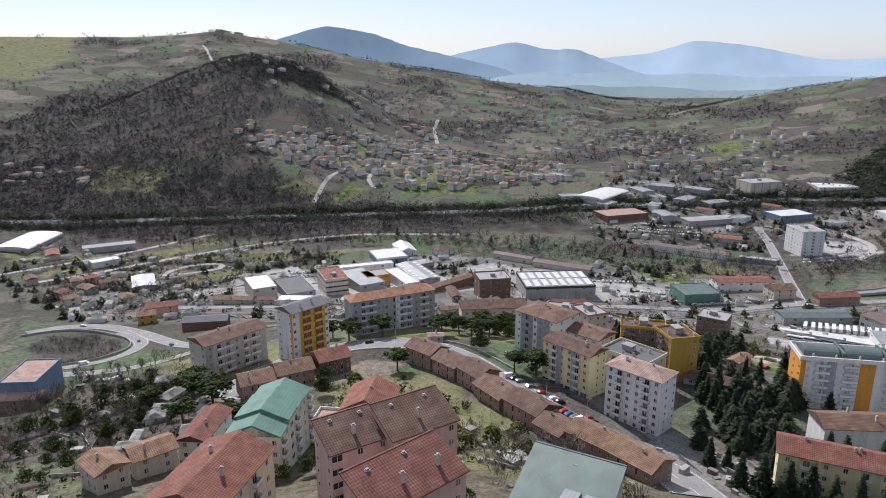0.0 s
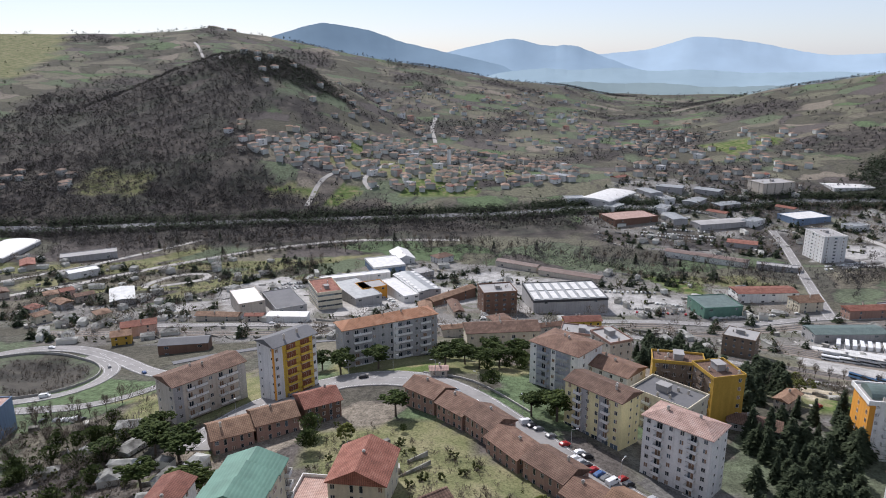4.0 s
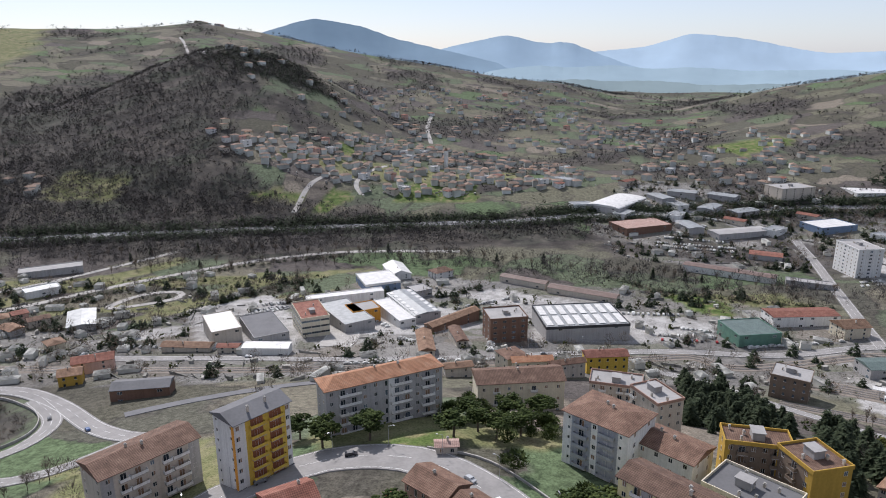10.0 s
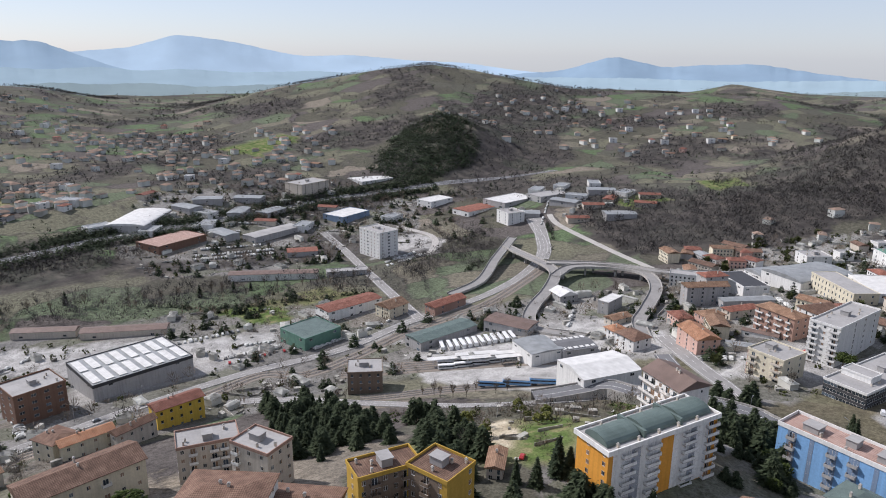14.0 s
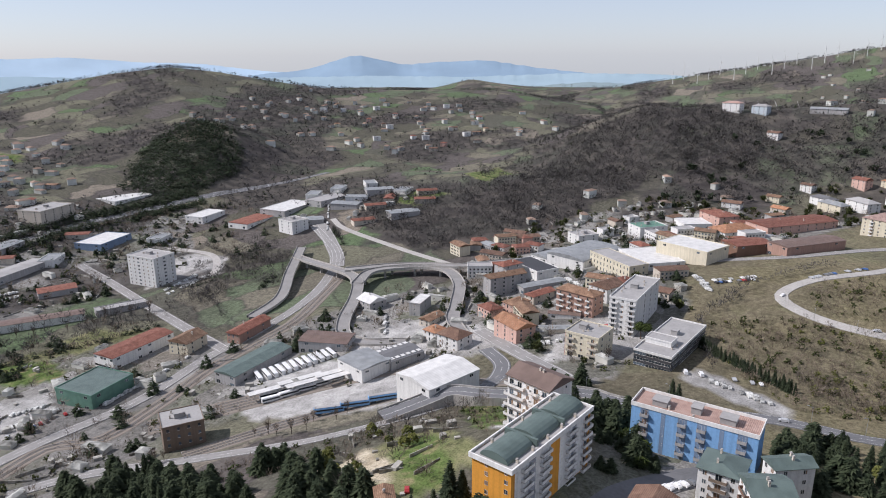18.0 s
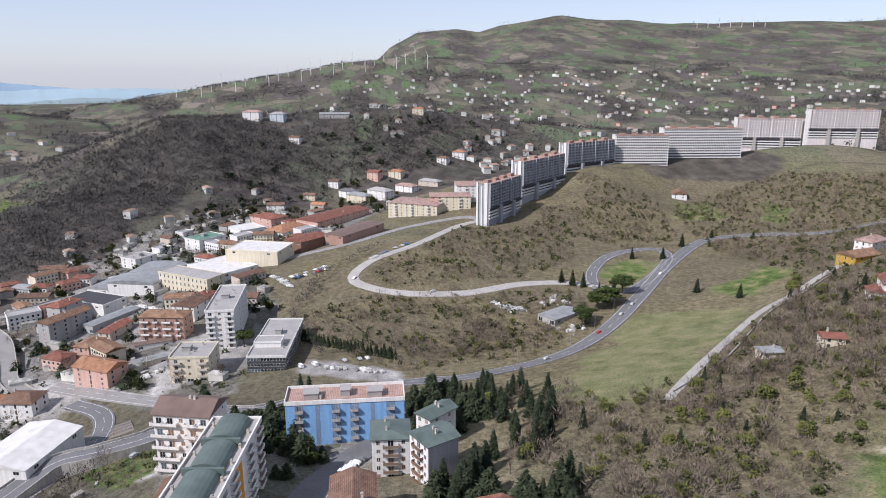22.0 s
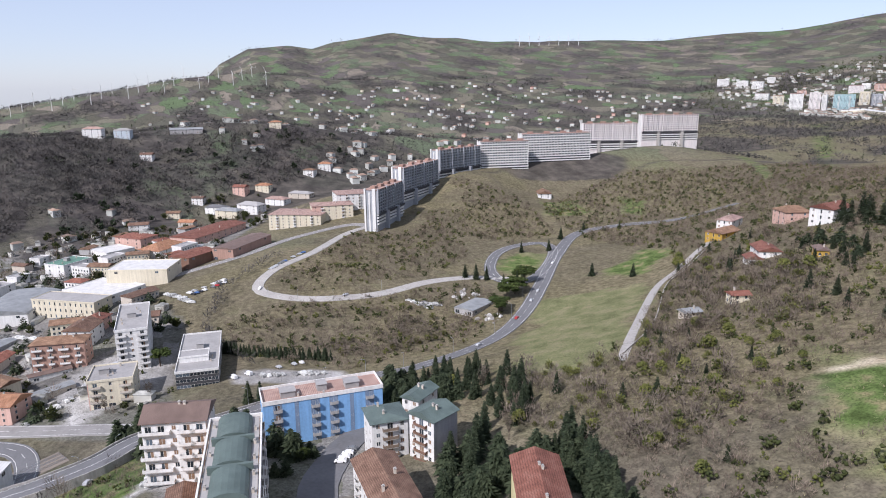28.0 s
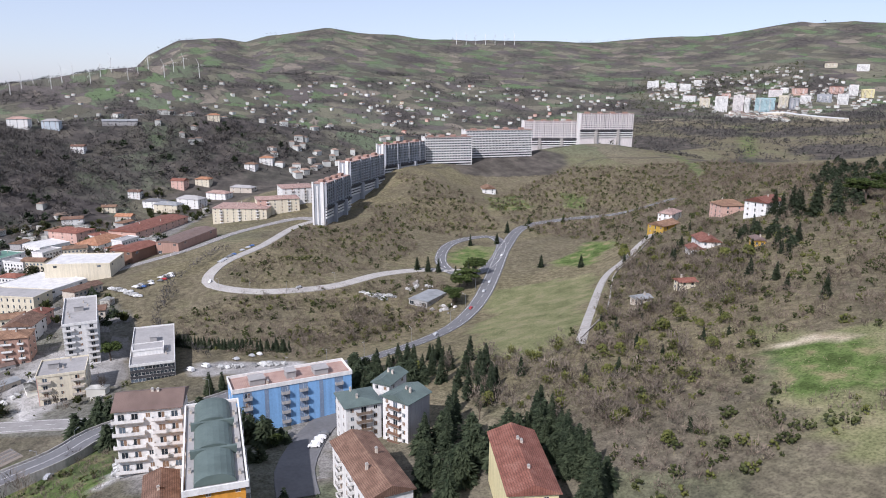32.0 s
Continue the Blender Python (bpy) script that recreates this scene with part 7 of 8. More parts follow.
LOOSE = PAVED[:4] + [[(-430, 700), (-330, 690), (-120, 720), (-100, 660), (-160, 520), (-215, 480), (-320, 500), (-420, 600)], [(270, 730), (460, 640), (560, 700), (640, 860), (480, 900), (300, 860)], [(120, 700), (280, 640), (330, 600), (270, 590), (150, 640)]]
def off_yards(q):
    ok = clear(q)
    for p in YARDS:
        ok &= inside(q[:, 0], q[:, 1], p) == 0
    return ok


brush("thicket", "leafless trees scattered between the works", LOOSE, 0.0065, 8.0, 81, keep=off_yards, per=80, shape="crown", thick=0.05, wide=0.45)
brush("thicket", "dark evergreens scattered between the works", LOOSE, 0.0028, 7.0, 82, "fir", keep=off_yards, per=110, shape="cone", thick=0.35, wide=0.36)
brush("thicket", "dark garden trees between the houses of the eastern quarter", [PAVED[2], [(640, 190), (760, 120), (860, 90), (905, 150), (800, 290), (720, 330)]], 0.0045, 6.5, 95, "olive", keep=off_yards, per=110, shape="crown", thick=0.35, wide=0.45)
brush("scrub", "rough grass and brambles on the flats", LOOSE, 0.03, 1.5, 83, "olive", keep=off_yards, per=10, thick=0.25)
brush("scrub", "evergreen bushes between the works", PAVED[:4], 0.005, 3.6, 45, "olive", True, clear)


def off_houses(q):
    ok = np.array([(int(a // 5), int(b // 5)) not in GRID for a, b in q])
    for a, b, r in BUILT:
        if r:
            ok &= (q[:, 0] - a) ** 2 + (q[:, 1] - b) ** 2 > (0.34 * r + 2) ** 2
    return ok


CONIFERS = [[(92, 178), (106, 173), (130, 160), (134, 150), (114, 153)], [(131, 451), (160, 424), (119, 339), (95, 355)], [(153, 359), (183, 386), (125, 293), (118, 298)], [(272, 283), (290, 268), (262, 239), (200, 215), (183, 232)], [(168, 366), (157, 326), (119, 261), (104, 269)],
            [(250, 184), (256, 156), (210, 152), (204, 176)], [(153, 400), (141, 348), (122, 329), (118, 420)], [(173, 178), (148, 163), (119, 183), (131, 203)], [(151, 161), (139, 146), (102, 157), (105, 168)], [(99, 250), (124, 254), (151, 256), (115, 203), (86, 201)]]
ROUND = [[(-4, 340), (45, 386), (29, 291), (-5, 284)], [(28, 285), (52, 295), (43, 262), (24, 259)], [(-2, 369), (39, 346), (29, 304), (-5, 319)], [(-114, 279), (-91, 268), (-76, 221), (-93, 226)], [(-168, 272), (-120, 257), (-97, 214), (-126, 210)], [(-60, 175), (-20, 165), (-15, 140), (-60, 140)], [(-30, 130), (30, 120), (40, 95), (-30, 100)], [(-209, 294), (-162, 283), (-119, 292), (-97, 233), (-105, 193), (-124, 168)], [(-56, 255), (-34, 259), (-31, 233), (-50, 232)], [(-42, 255), (-19, 263), (-14, 242), (-36, 238)], [(240, 256), (259, 245), (198, 217), (184, 226)]]
GARDENS = [[(245, 314), (261, 292), (271, 269), (220, 267), (184, 275)], [(-38, 262), (36, 208), (60, 152), (20, 150), (-48, 205)], [(-100, 300), (-70, 262), (-60, 200), (-110, 190), (-140, 250)]]
brush("scrub", "bare bushes in the gardens", GARDENS, 0.22, 2.2, 48, keep=off_houses, per=30, thick=0.06)
brush("scrub", "evergreen bushes in the gardens", GARDENS, 0.02, 2.6, 49, "olive", True, off_houses)
brush("thicket", "close-set dark conifers between the blocks", CONIFERS, 0.046, 9.5, 51, "fir", keep=off_houses, per=320, shape="cone", thick=0.4, wide=0.27, fine=0.7)
brush("thicket", "close-set broad evergreen trees between the houses", ROUND, 0.009, 6.5, 52, "pine", keep=off_houses, per=520, shape="crown", thick=0.34, wide=0.5, fine=0.42)
brush("thicket", "dark evergreen trees above the farmhouses", [[(255, -190), (330, -260), (300, -320), (200, -260)], [(284, -207), (423, -474), (200, -121), (206, -106)], [(244, -79), (225, -86), (190, -49), (198, -33)]], 0.016, 7, 46, "fir", per=180, shape="cone", thick=0.4, wide=0.32)
brush("thicket", "leafless trees in the gardens", [[(-240, 210), (-130, 190), (-100, 300), (-150, 340), (-250, 300)], [(-100, 400), (60, 440), (60, 470), (-110, 460)], [(60, 130), (20, 120), (0, 160), (40, 200)], [(130, 300), (200, 350), (240, 300), (150, 270)]], 0.016, 7, 53, keep=off_houses, per=120, shape="crown", thick=0.04, wide=0.45)


def woods(name, label, n, seed, material, tall, rule, r0=800, r1=2400, a0=-36, a1=150, per=7, shape="crown", thick=0.3, wide=0.5):
    """Distant trees, fine sprays of a crown each."""
    rs = np.random.RandomState(seed)
    az, r = np.radians(rs.uniform(a0, a1, n)), np.sqrt(rs.uniform(r0**2, r1**2, n))
    x, y = np.sin(az) * r, 40 + np.cos(az) * r
    ok = rule(x, y, rs)
    x, y, r = x[ok], y[ok], r[ok]
    size = tall * rs.uniform(0.5, 1.3, len(x)) * (0.8 + 0.3 * r / 2000)
    v, f = fuzz(np.stack([x, y, height(x, y) - 0.2 * size], -1), size, rs, per, shape, thick, wide)
    return tagged(new(name, mesh_from(name, v, f, material)), label, "wood", kind="stuff")


def bare_wood(x, y, rs):
    dark = inside(x + 40 * rolling(x, y, 150, 31), y + 40 * rolling(x, y, 150, 32), DARK_WOOD) * (rolling(x, y, 130, 33) > -0.3)
    r, az = np.hypot(x, y - 40), np.degrees(np.arctan2(x, y - 40))
    spur = (r < 1250) & (az > 62) & (az < 104) & (rolling(x, y, 130, 41) > -0.5)
    slope = (r < 1850) & (az > 125) & (az < 165) & (rolling(x, y, 110, 43) > -0.2)
    meadow = np.max([inside(x, y, p) for p in GREEN], 0) > 0
    return ((wooded(x, y) + rs.uniform(-0.08, 0.08, len(x)) > 0) | (dark > 0) | spur | slope | (inside(x + 40 * rolling(x, y, 150, 31), y, NORTH_WOOD) > 0)) & ~meadow


def evergreens(x, y, rs):
    return (rolling(x, y, 140, 12) + rs.uniform(-0.2, 0.2, len(x)) > 0.2) & (wooded(x, y) > -0.45)


woods("far_wood", "leafless woods on the far hillsides", 150000, 31, "wood", 7, bare_wood, 900, 2700, thick=0.42)
woods("far_wood", "dark evergreen trees scattered over the hills", 15000, 32, "fir", 9, evergreens, 880, 2700, per=10, wide=0.3)
woods("far_wood", "dark pine plantation on the knoll", 70000, 33, "fir", 11, lambda x, y, rs: inside(x + 25 * rolling(x, y, 60, 3) + rs.normal(0, 9, len(x)), y + 25 * rolling(x, y, 60, 4), [(573, 986), (691, 1098), (791, 1099), (807, 1025), (728, 931), (642, 903), (586, 925)]) * (rs.rand(len(x)) < 0.3) > 0, 950, 1500, 25, 45, 12, "cone", 0.3, 0.3)
woods("far_wood", "dense leafless wood above the valley road", 26000, 37, "wood", 7, lambda x, y, rs: (inside(x + 40 * rolling(x, y, 150, 31), y + 40 * rolling(x, y, 150, 32), DARK_WOOD) > 0) & (rolling(x, y, 130, 33) + rs.uniform(-0.3, 0.3, len(x)) > -0.25), 760, 1600, -44, 12, 9, thick=0.4)
woods("far_wood", "trees between the blocks of the upper town", 9000, 38, "olive", 9, lambda x, y, rs: (inside(x, y, [(1600, -1300), (1980, -1783), (1638, -2280), (1180, -1642), (1350, -1380)]) > 0) & (rs.rand(len(x)) < 0.4), 1950, 2900, 126, 150, 9, thick=0.35)
woods("far_wood", "hedgerow trees on the upper slopes", 16000, 34, "wood", 8, lambda x, y, rs: wooded(x, y) + rs.uniform(-0.1, 0.1, len(x)) > 0.02, 2400, 3800)
BELT = np.array([(-570, 751), (-474, 781), (-369, 816), (-222, 860), (-55, 873), (82, 876), (181, 892), (268, 889), (444, 909), (631, 890)], float)


def along_expressway(x, y, rs):
    off = y - np.interp(x, BELT[:, 0], BELT[:, 1])
    belt = (np.abs(off - 18 - 8 * rolling(x, y, 90, 5)) < 10) | (np.abs(off + 15 + 6 * rolling(x, y, 70, 6)) < 9)
    return belt & (x > -560) & (x < 620) & (rolling(x, y, 110, 7) + rs.uniform(-0.3, 0.3, len(x)) > -0.25)


woods("far_wood", "evergreen belt along the expressway", 100000, 35, "fir", 9, along_expressway, 700, 1150, -40, 36, 14, "cone", 0.35, 0.34)
woods("far_wood", "dark pines on the round wooded knoll", 14000, 36, "fir", 8, lambda x, y, rs: inside(x + rs.normal(0, 26, len(x)), y + rs.normal(0, 16, len(x)), [(-420, 1400), (-300, 1480), (-200, 1440), (-190, 1370), (-330, 1330)]) > 0, 1250, 1600, -20, -4, 10, "cone", 0.3, 0.3)


# ---- far villages, works and the upper town ----
def prototype(wall, roof, L, W, h, rise, name="village_house", kind="hip", label="", category="house", floors=2, group="village houses"):
    faces = {"a": "W"} if floors < 4 else {"a": "R"}
    base = building(0, 0, 0, L, W, 0, h, wall, floors if floors < 4 else 4, faces, (kind, rise, roof), label, category, name, stacks=0, group=group)
    return base


PROTOS = [prototype("white", "tile_red", 12, 9, 6, 1.8, label="white village house with red tiles"), prototype("cream", "tile", 11, 10, 6.5, 1.8, label="cream village house with clay tiles"),
          prototype("beige", "tile_brown", 14, 9, 6, 1.8, kind="gable", label="beige village house with brown tiles"), prototype("pink", "tile_red", 10, 10, 7, 1.8, label="pink village house with red tiles"),
          prototype("white", "roof_grey", 13, 10, 7, 0.8, kind="flat", label="white village house with a flat roof"), prototype("grey", "tile", 15, 10, 5.5, 1.6, kind="gable", label="grey village house with clay tiles")]
WORKS = [prototype("grey", "sheet_grey", 34, 18, 6, 1.2, "works_hall", "gable", "works hall with a grey sheet roof", "warehouse", 1, "works halls"), prototype("white", "sheet_grey", 26, 15, 6, 0.8, "works_hall", "flat", "white works hall with a flat roof", "warehouse", 1, "works halls"),
         prototype("beige", "tile_red", 24, 12, 5, 1.8, "works_hall", "gable", "works hall with a red tile roof", "warehouse", 1, "works halls")]
for p in PROTOS + WORKS:
    p.matrix_basis = pose(-1500 - 40 * (PROTOS + WORKS).index(p), 1300, height(-1500 - 40 * (PROTOS + WORKS).index(p), 1300).item())
def town_house(wall, roof, L, h, kind, label):
    base = building(0, 0, 0, L, 11, 0, h, wall, 1, {}, (kind, 1.9 if kind != "flat" else 0.8, roof), label, "house", "town_house", stacks=0, group="town houses")
    for f in range(int(h / 3)):
        tagged(part("window_band", pane_row(L - 1, int(L / 3), 1.3, 1.5), "", base, at=on_face(L, 11, "a", 0.5, f * 3)), "row of small windows", kind="stuff")
    return base


TOWN = [town_house("white", "tile_red", 15, 7, "hip", "white town house with a red hipped roof"), town_house("cream", "tile", 18, 10, "gable", "cream town house with clay tiles"), town_house("pink", "tile_red", 14, 7, "hip", "pink town house with red tiles"), town_house("white", "roof_grey", 20, 10, "flat", "white town house with a flat roof"),
        town_house("beige", "tile_brown", 22, 7, "gable", "long beige house with brown tiles"), town_house("grey", "sheet_grey", 24, 4.5, "gable", "low grey workshop with a sheet roof")]
for k, p in enumerate(TOWN):
    p.matrix_basis = pose(-1500 - 40 * k, 1380, height(-1500 - 40 * k, 1380).item())
# the upper town: place, length, height and plaster of each block
UPPER = [(1445, -1496, 41, 29, "cream", "tile_red"), (1360, -1464, 49, 45, "white", "tile_red"), (1320, -1487, 39, 47, "palepink", "roof_grey"), (1293, -1492, 18, 41, "white", "roof_grey"), (1263, -1529, 74, 38, "teal", "roof_grey"), (1261, -1611, 36, 34, "cream", "roof_grey"),
         (1221, -1601, 33, 30, "slate", "roof_grey"), (1250, -1698, 40, 21, "white", "roof_grey"), (1224, -1749, 55, 21, "slate", "roof_grey"), (1167, -1748, 39, 28, "white", "roof_grey"), (1271, -1882, 55, 19, "pink", "tile_red"), (1219, -1885, 35, 29, "white", "roof_grey"),
         (1171, -1877, 46, 23, "paleyellow", "roof_grey"), (1337, -1799, 62, 19, "pink", "tile"), (1391, -1756, 56, 21, "palepink", "tile_red"), (1425, -1687, 39, 18, "beige", "tile"), (1818, -1664, 56, 23, "white", "roof_grey"), (1740, -1671, 51, 22, "white", "roof_grey"),
         (1688, -1685, 51, 22, "white", "roof_grey"), (1728, -1793, 37, 16, "white", "roof_grey"), (1550, -1549, 57, 19, "white", "tile_red"), (1503, -1665, 37, 16, "pink", "tile"), (1393, -1805, 33, 15, "white", "roof_grey"), (1401, -2244, 54, 20, "white", "roof_grey"), (1515, -2239, 56, 14, "cream", "tile")]
for x, y, L, h, wall, tiles in UPPER:
    z, L = ground(x, y), L * 0.7
    base = building(x, y, -144 + 9 * math.sin(x), L, 15, z - 1, z + h, wall, 1, {}, ("flat" if tiles == "roof_grey" else "hip", 1.4, tiles), {"teal": "teal", "palepink": "pale pink", "slate": "grey-green", "paleyellow": "pale yellow"}.get(wall, wall) + " apartment block of the upper town", "apartment building", "apartment_block", stacks=1 if tiles == "roof_grey" else 0, group="upper town blocks")
    for f in range(int(h / 3.1)):
        tagged(part("window_band", pane_row(L - 2, int(L / 3.4), 1.15, 1.3), "", base, at=on_face(L, 15, "a", 0.5, f * 3.1 + 1)), "row of small windows", kind="stuff")
    for u in (0.25, 0.75):
        part("balcony_stack", boxes(*[(-2.2, 2.2, -1.4, 0, f * 3.1 + 0.9, f * 3.1 + 2.0) for f in range(1, int(h / 3.1))]), "white", base, at=on_face(L, 15, "a", u, 0))
ZONES = [
    (TOWN, 34, 19, [(352, 290), (420, 250), (470, 262), (540, 262), (560, 330), (470, 420), (400, 395), (345, 340)]),
    (TOWN, 14, 20, [(560, 262), (640, 190), (700, 230), (640, 330), (575, 330)]),
    (TOWN, 10, 18, [(505, 420), (520, 480), (600, 440), (560, 380)]),
    (PROTOS, 40, 18, [(-293, 1095), (-149, 1221), (-18, 1268), (196, 1134), (212, 1003), (91, 973), (-60, 962), (-171, 1006), (-277, 1031)]),
    (PROTOS, 8, 18, [(-340, 1150), (-261, 1139), (-247, 1038), (-310, 1044)]),
    (PROTOS, 16, 25, [(-194, 1432), (191, 1970), (306, 1489), (3, 1336), (-142, 1337)]),
    (PROTOS, 14, 26, [(259, 1676), (572, 1676), (663, 1162), (498, 984), (192, 1139)]),
    (PROTOS, 22, 24, [(1228, 1204), (1430, 975), (1282, 670), (1014, 771), (1037, 992)]),
    (PROTOS, 20, 28, [(2284, -155), (2289, -1068), (1721, -1560), (1551, -1193), (1045, -72), (1961, -98)]),
    (PROTOS, 8, 28, [(2086, 365), (1950, -160), (1003, -42), (992, 262)]),
    (WORKS, 26, 30, [(170, 1040), (349, 980), (488, 894), (469, 791), (290, 817), (157, 909)]),
    (WORKS, 16, 30, [(560, 690), (640, 760), (760, 700), (690, 560), (590, 560)]),
    (PROTOS, 7, 16, [(541, 476), (631, 396), (679, 294), (560, 300), (470, 440), (430, 440)]),
    (PROTOS, 7, 16, [(644, 393), (756, 307), (821, 204), (790, 177), (700, 240), (640, 330)]),
    (WORKS, 4, 28, [(-439, 723), (-324, 690), (-230, 590), (-220, 508), (-301, 510)]),
    (PROTOS, 8, 16, [(-439, 640), (-324, 600), (-230, 540), (-220, 500), (-301, 510)]),
    (PROTOS, 10, 16, [(-700, 2240), (-640, 2230), (-640, 2300), (-720, 2310)]),
]
for k, (kit, n, far, zone) in enumerate(ZONES):
    rs = random.Random(k)
    for x, y in spots(zone, n, 90 + k, far):
        if built_up(x, y, 8):
            continue
        copy_thing(rs.choice(kit), pose(x, y, ground(x, y) - 0.3, 0, 0, (rs.choice((-95, -50, -130)) if kit is TOWN else rs.choice((-45, -40, 45, 20, -70))) + rs.uniform(-12, 12)))


def hamlets(seed, zones, name="hillside_houses", label="scattered pale houses with tiled roofs on the hills", big=True):
    """Houses on the hills too many to count: plain walls under low tiled roofs."""
    rs = random.Random(seed)
    walls, roofs = bmesh.new(), bmesh.new()
    for n, zone in zones:
        for x, y in spots(zone, n, seed + n, 14 if big else 7):
            if not big and not off_houses(np.array([(x, y)]))[0]:
                continue
            L, W, h, z, a = rs.uniform(8, 15), rs.uniform(7, 11), rs.uniform(3.5, 8), ground(x, y), rs.uniform(0, 3.14)
            if not big:
                L, W, h, a = rs.uniform(4, 13), rs.uniform(3, 7), rs.uniform(2.4, 4.8), rs.choice((0.2, 1.8, -0.5, 1.1)) + rs.uniform(-0.2, 0.2)
            c, s = math.cos(a), math.sin(a)
            def put(bm, p):
                return bm.verts.new((x + p[0] * c - p[1] * s, y + p[0] * s + p[1] * c, z + p[2]))
            q = [(-L / 2, -W / 2), (L / 2, -W / 2), (L / 2, W / 2), (-L / 2, W / 2)]
            lo, hi = [put(walls, (*p, -3)) for p in q], [put(walls, (*p, h)) for p in q]
            for k in range(4):
                walls.faces.new((lo[k], lo[(k + 1) % 4], hi[(k + 1) % 4], hi[k]))
            e = [put(roofs, (p[0] * 1.1, p[1] * 1.1, h - 0.1)) for p in q]
            r0, r1 = put(roofs, (-L * 0.25, 0, h + W * 0.2)), put(roofs, (L * 0.25, 0, h + W * 0.2))
            for f in ((e[0], e[1], r1, r0), (e[2], e[3], r0, r1), (e[1], e[2], r1), (e[3], e[0], r0)):
                roofs.faces.new(f)
    base = tagged(new(name), label, "houses", kind="stuff")
    part("walls", walls, "hill_wall", base)
    part("roofs", roofs, "hill_roof" if big else "clutter", base)


hamlets(77, [(230, [(-293, 1095), (-149, 1221), (-18, 1268), (196, 1134), (212, 1003), (91, 973), (-60, 962), (-171, 1006), (-277, 1031)]), (170, [(-600, 1500), (400, 2200), (400, 1300), (-200, 1250)]), (90, [(600, 1200), (1400, 1300), (1500, 600), (1000, 760)]),
             (330, [(1000, 200), (2300, 200), (2300, -1100), (1700, -1500), (1050, -300)]), (24, [(-700, 900), (-480, 900), (-480, 1000), (-800, 1000)]), (140, [(230, 1020), (500, 960), (700, 1300), (300, 1700)]), (260, [(1569, -1379), (1915, -1783), (1638, -2208), (1000, -1842), (1120, -1457)]), (40, [(1100, -1380), (1300, -1430), (1250, -1340), (1000, -1250)]), (9, [(560, 470), (660, 400), (820, 210), (900, 300), (760, 480)]), (26, [(880, -20), (960, 10), (1060, -60), (1000, -160), (900, -130)]), (60, [(1140, 120), (1400, 220), (1600, 60), (1300, -200)]), (40, [(820, -240), (900, -220), (1050, -420), (960, -520), (860, -470)])])


FLATS_WEST = [(-430, 700), (-330, 690), (-120, 720), (-100, 660), (-160, 520), (-215, 480), (-320, 500), (-420, 600)]
hamlets(78, [(90, PAVED[0]), (40, PAVED[1]), (110, PAVED[2]), (60, PAVED[3]), (46, FLATS_WEST), (26, [(560, 640), (700, 600), (740, 720), (600, 780)]), (16, [(-100, 300), (-140, 250), (-110, 190), (-70, 200)])], "outbuildings", "small sheds, garages and outbuildings among the works", False)
# ---- church, turbines, vehicles ----
def church(x, y):
    z = ground(x, y)
    base = root("church", x, y, z, -30, "white village church with a square bell tower", "church")
    part("nave", boxes((-9, 9, -5, 5, -3, 9)), "cream", base)
    part("roof", roof_shape("gable", 18, 10, 3), "tile", base, at=pose(0, 0, 9))
    part("bell_tower", boxes((9.2, 14, -2.4, 2.4, -3, 22), (9, 14.2, -2.6, 2.6, 22, 22.6), (9.6, 13.6, -2, 2, 22.6, 26)), "white", base)
    part("spire", roof_shape("hip", 4.4, 4.4, 3.5, 0.2), "tile_brown", base, at=pose(11.6, 0, 26))
    for u in (0.25, 0.5, 0.75):
        part("window", opening(1.0, 2.6, "open"), "", base, at=on_face(18, 10, "a", u, 4))


church(2, 1120)


def turbine_at(x, y, tall, turn):
    z = ground(x, y)
    base = root("wind_turbine", x, y, z, turn, "white wind turbine with three blades", "wind turbine", "wind turbines on the ridge")
    bm = bmesh.new()
    limb(bm, (0, 0, -3), (0, 0, tall), tall * 0.028, tall * 0.014, 8)
    part("tower", bm, "white", base)
    part("nacelle", boxes((-tall * 0.02, tall * 0.02, -tall * 0.05, tall * 0.05, tall, tall * 1.04)), "white", base)
    for k in range(3):
        a = radians(25 + 120 * k)
        bm = bmesh.new()
        limb(bm, (0, 0, 0), (math.sin(a) * tall * 0.55, 0, math.cos(a) * tall * 0.55), tall * 0.014, tall * 0.004, 4)
        part("blade", bm, "white", base, at=pose(0, -tall * 0.06, tall * 1.02))


for k in range(24):
    a = radians(76 + k * 0.85)
    r = 2420 + 60 * math.sin(k * 2.1)
    turbine_at(math.sin(a) * r, 40 + math.cos(a) * r, 34 + 5 * math.sin(k * 1.7), 60 + 10 * math.sin(k))
for x, y in ((1580, 330), (1600, 300), (1640, 270), (1610, 225)):
    turbine_at(x, y, 44, 70)
for k in range(7):
    turbine_at(math.sin(radians(118 + k * 0.8)) * 3550, 40 + math.cos(radians(118 + k * 0.8)) * 3550, 45, 40)

PAINT = {"white_car": (0.75, 0.75, 0.74), "silver_car": (0.42, 0.43, 0.44), "black_car": (0.03, 0.03, 0.035), "red_car": (0.35, 0.03, 0.03), "blue_car": (0.06, 0.12, 0.28), "grey_car": (0.16, 0.165, 0.17)}
for key, c in PAINT.items():
    m, n, l, b = mat(key + "_paint", 0.35)
    b.inputs["Coat Weight"].default_value = 0.5
    l.new(ramp(n, l, noisy(n, l, 2.0, 3), [(0.3, shade(c, 0.85)), (0.7, c)]), b.inputs["Base Color"])
    M[key] = m
mt, n_, l_, b_ = mat("tyre_rubber", 0.9)
b_.inputs["Base Color"].default_value = (0.02, 0.02, 0.02, 1)
M["tyre"] = mt


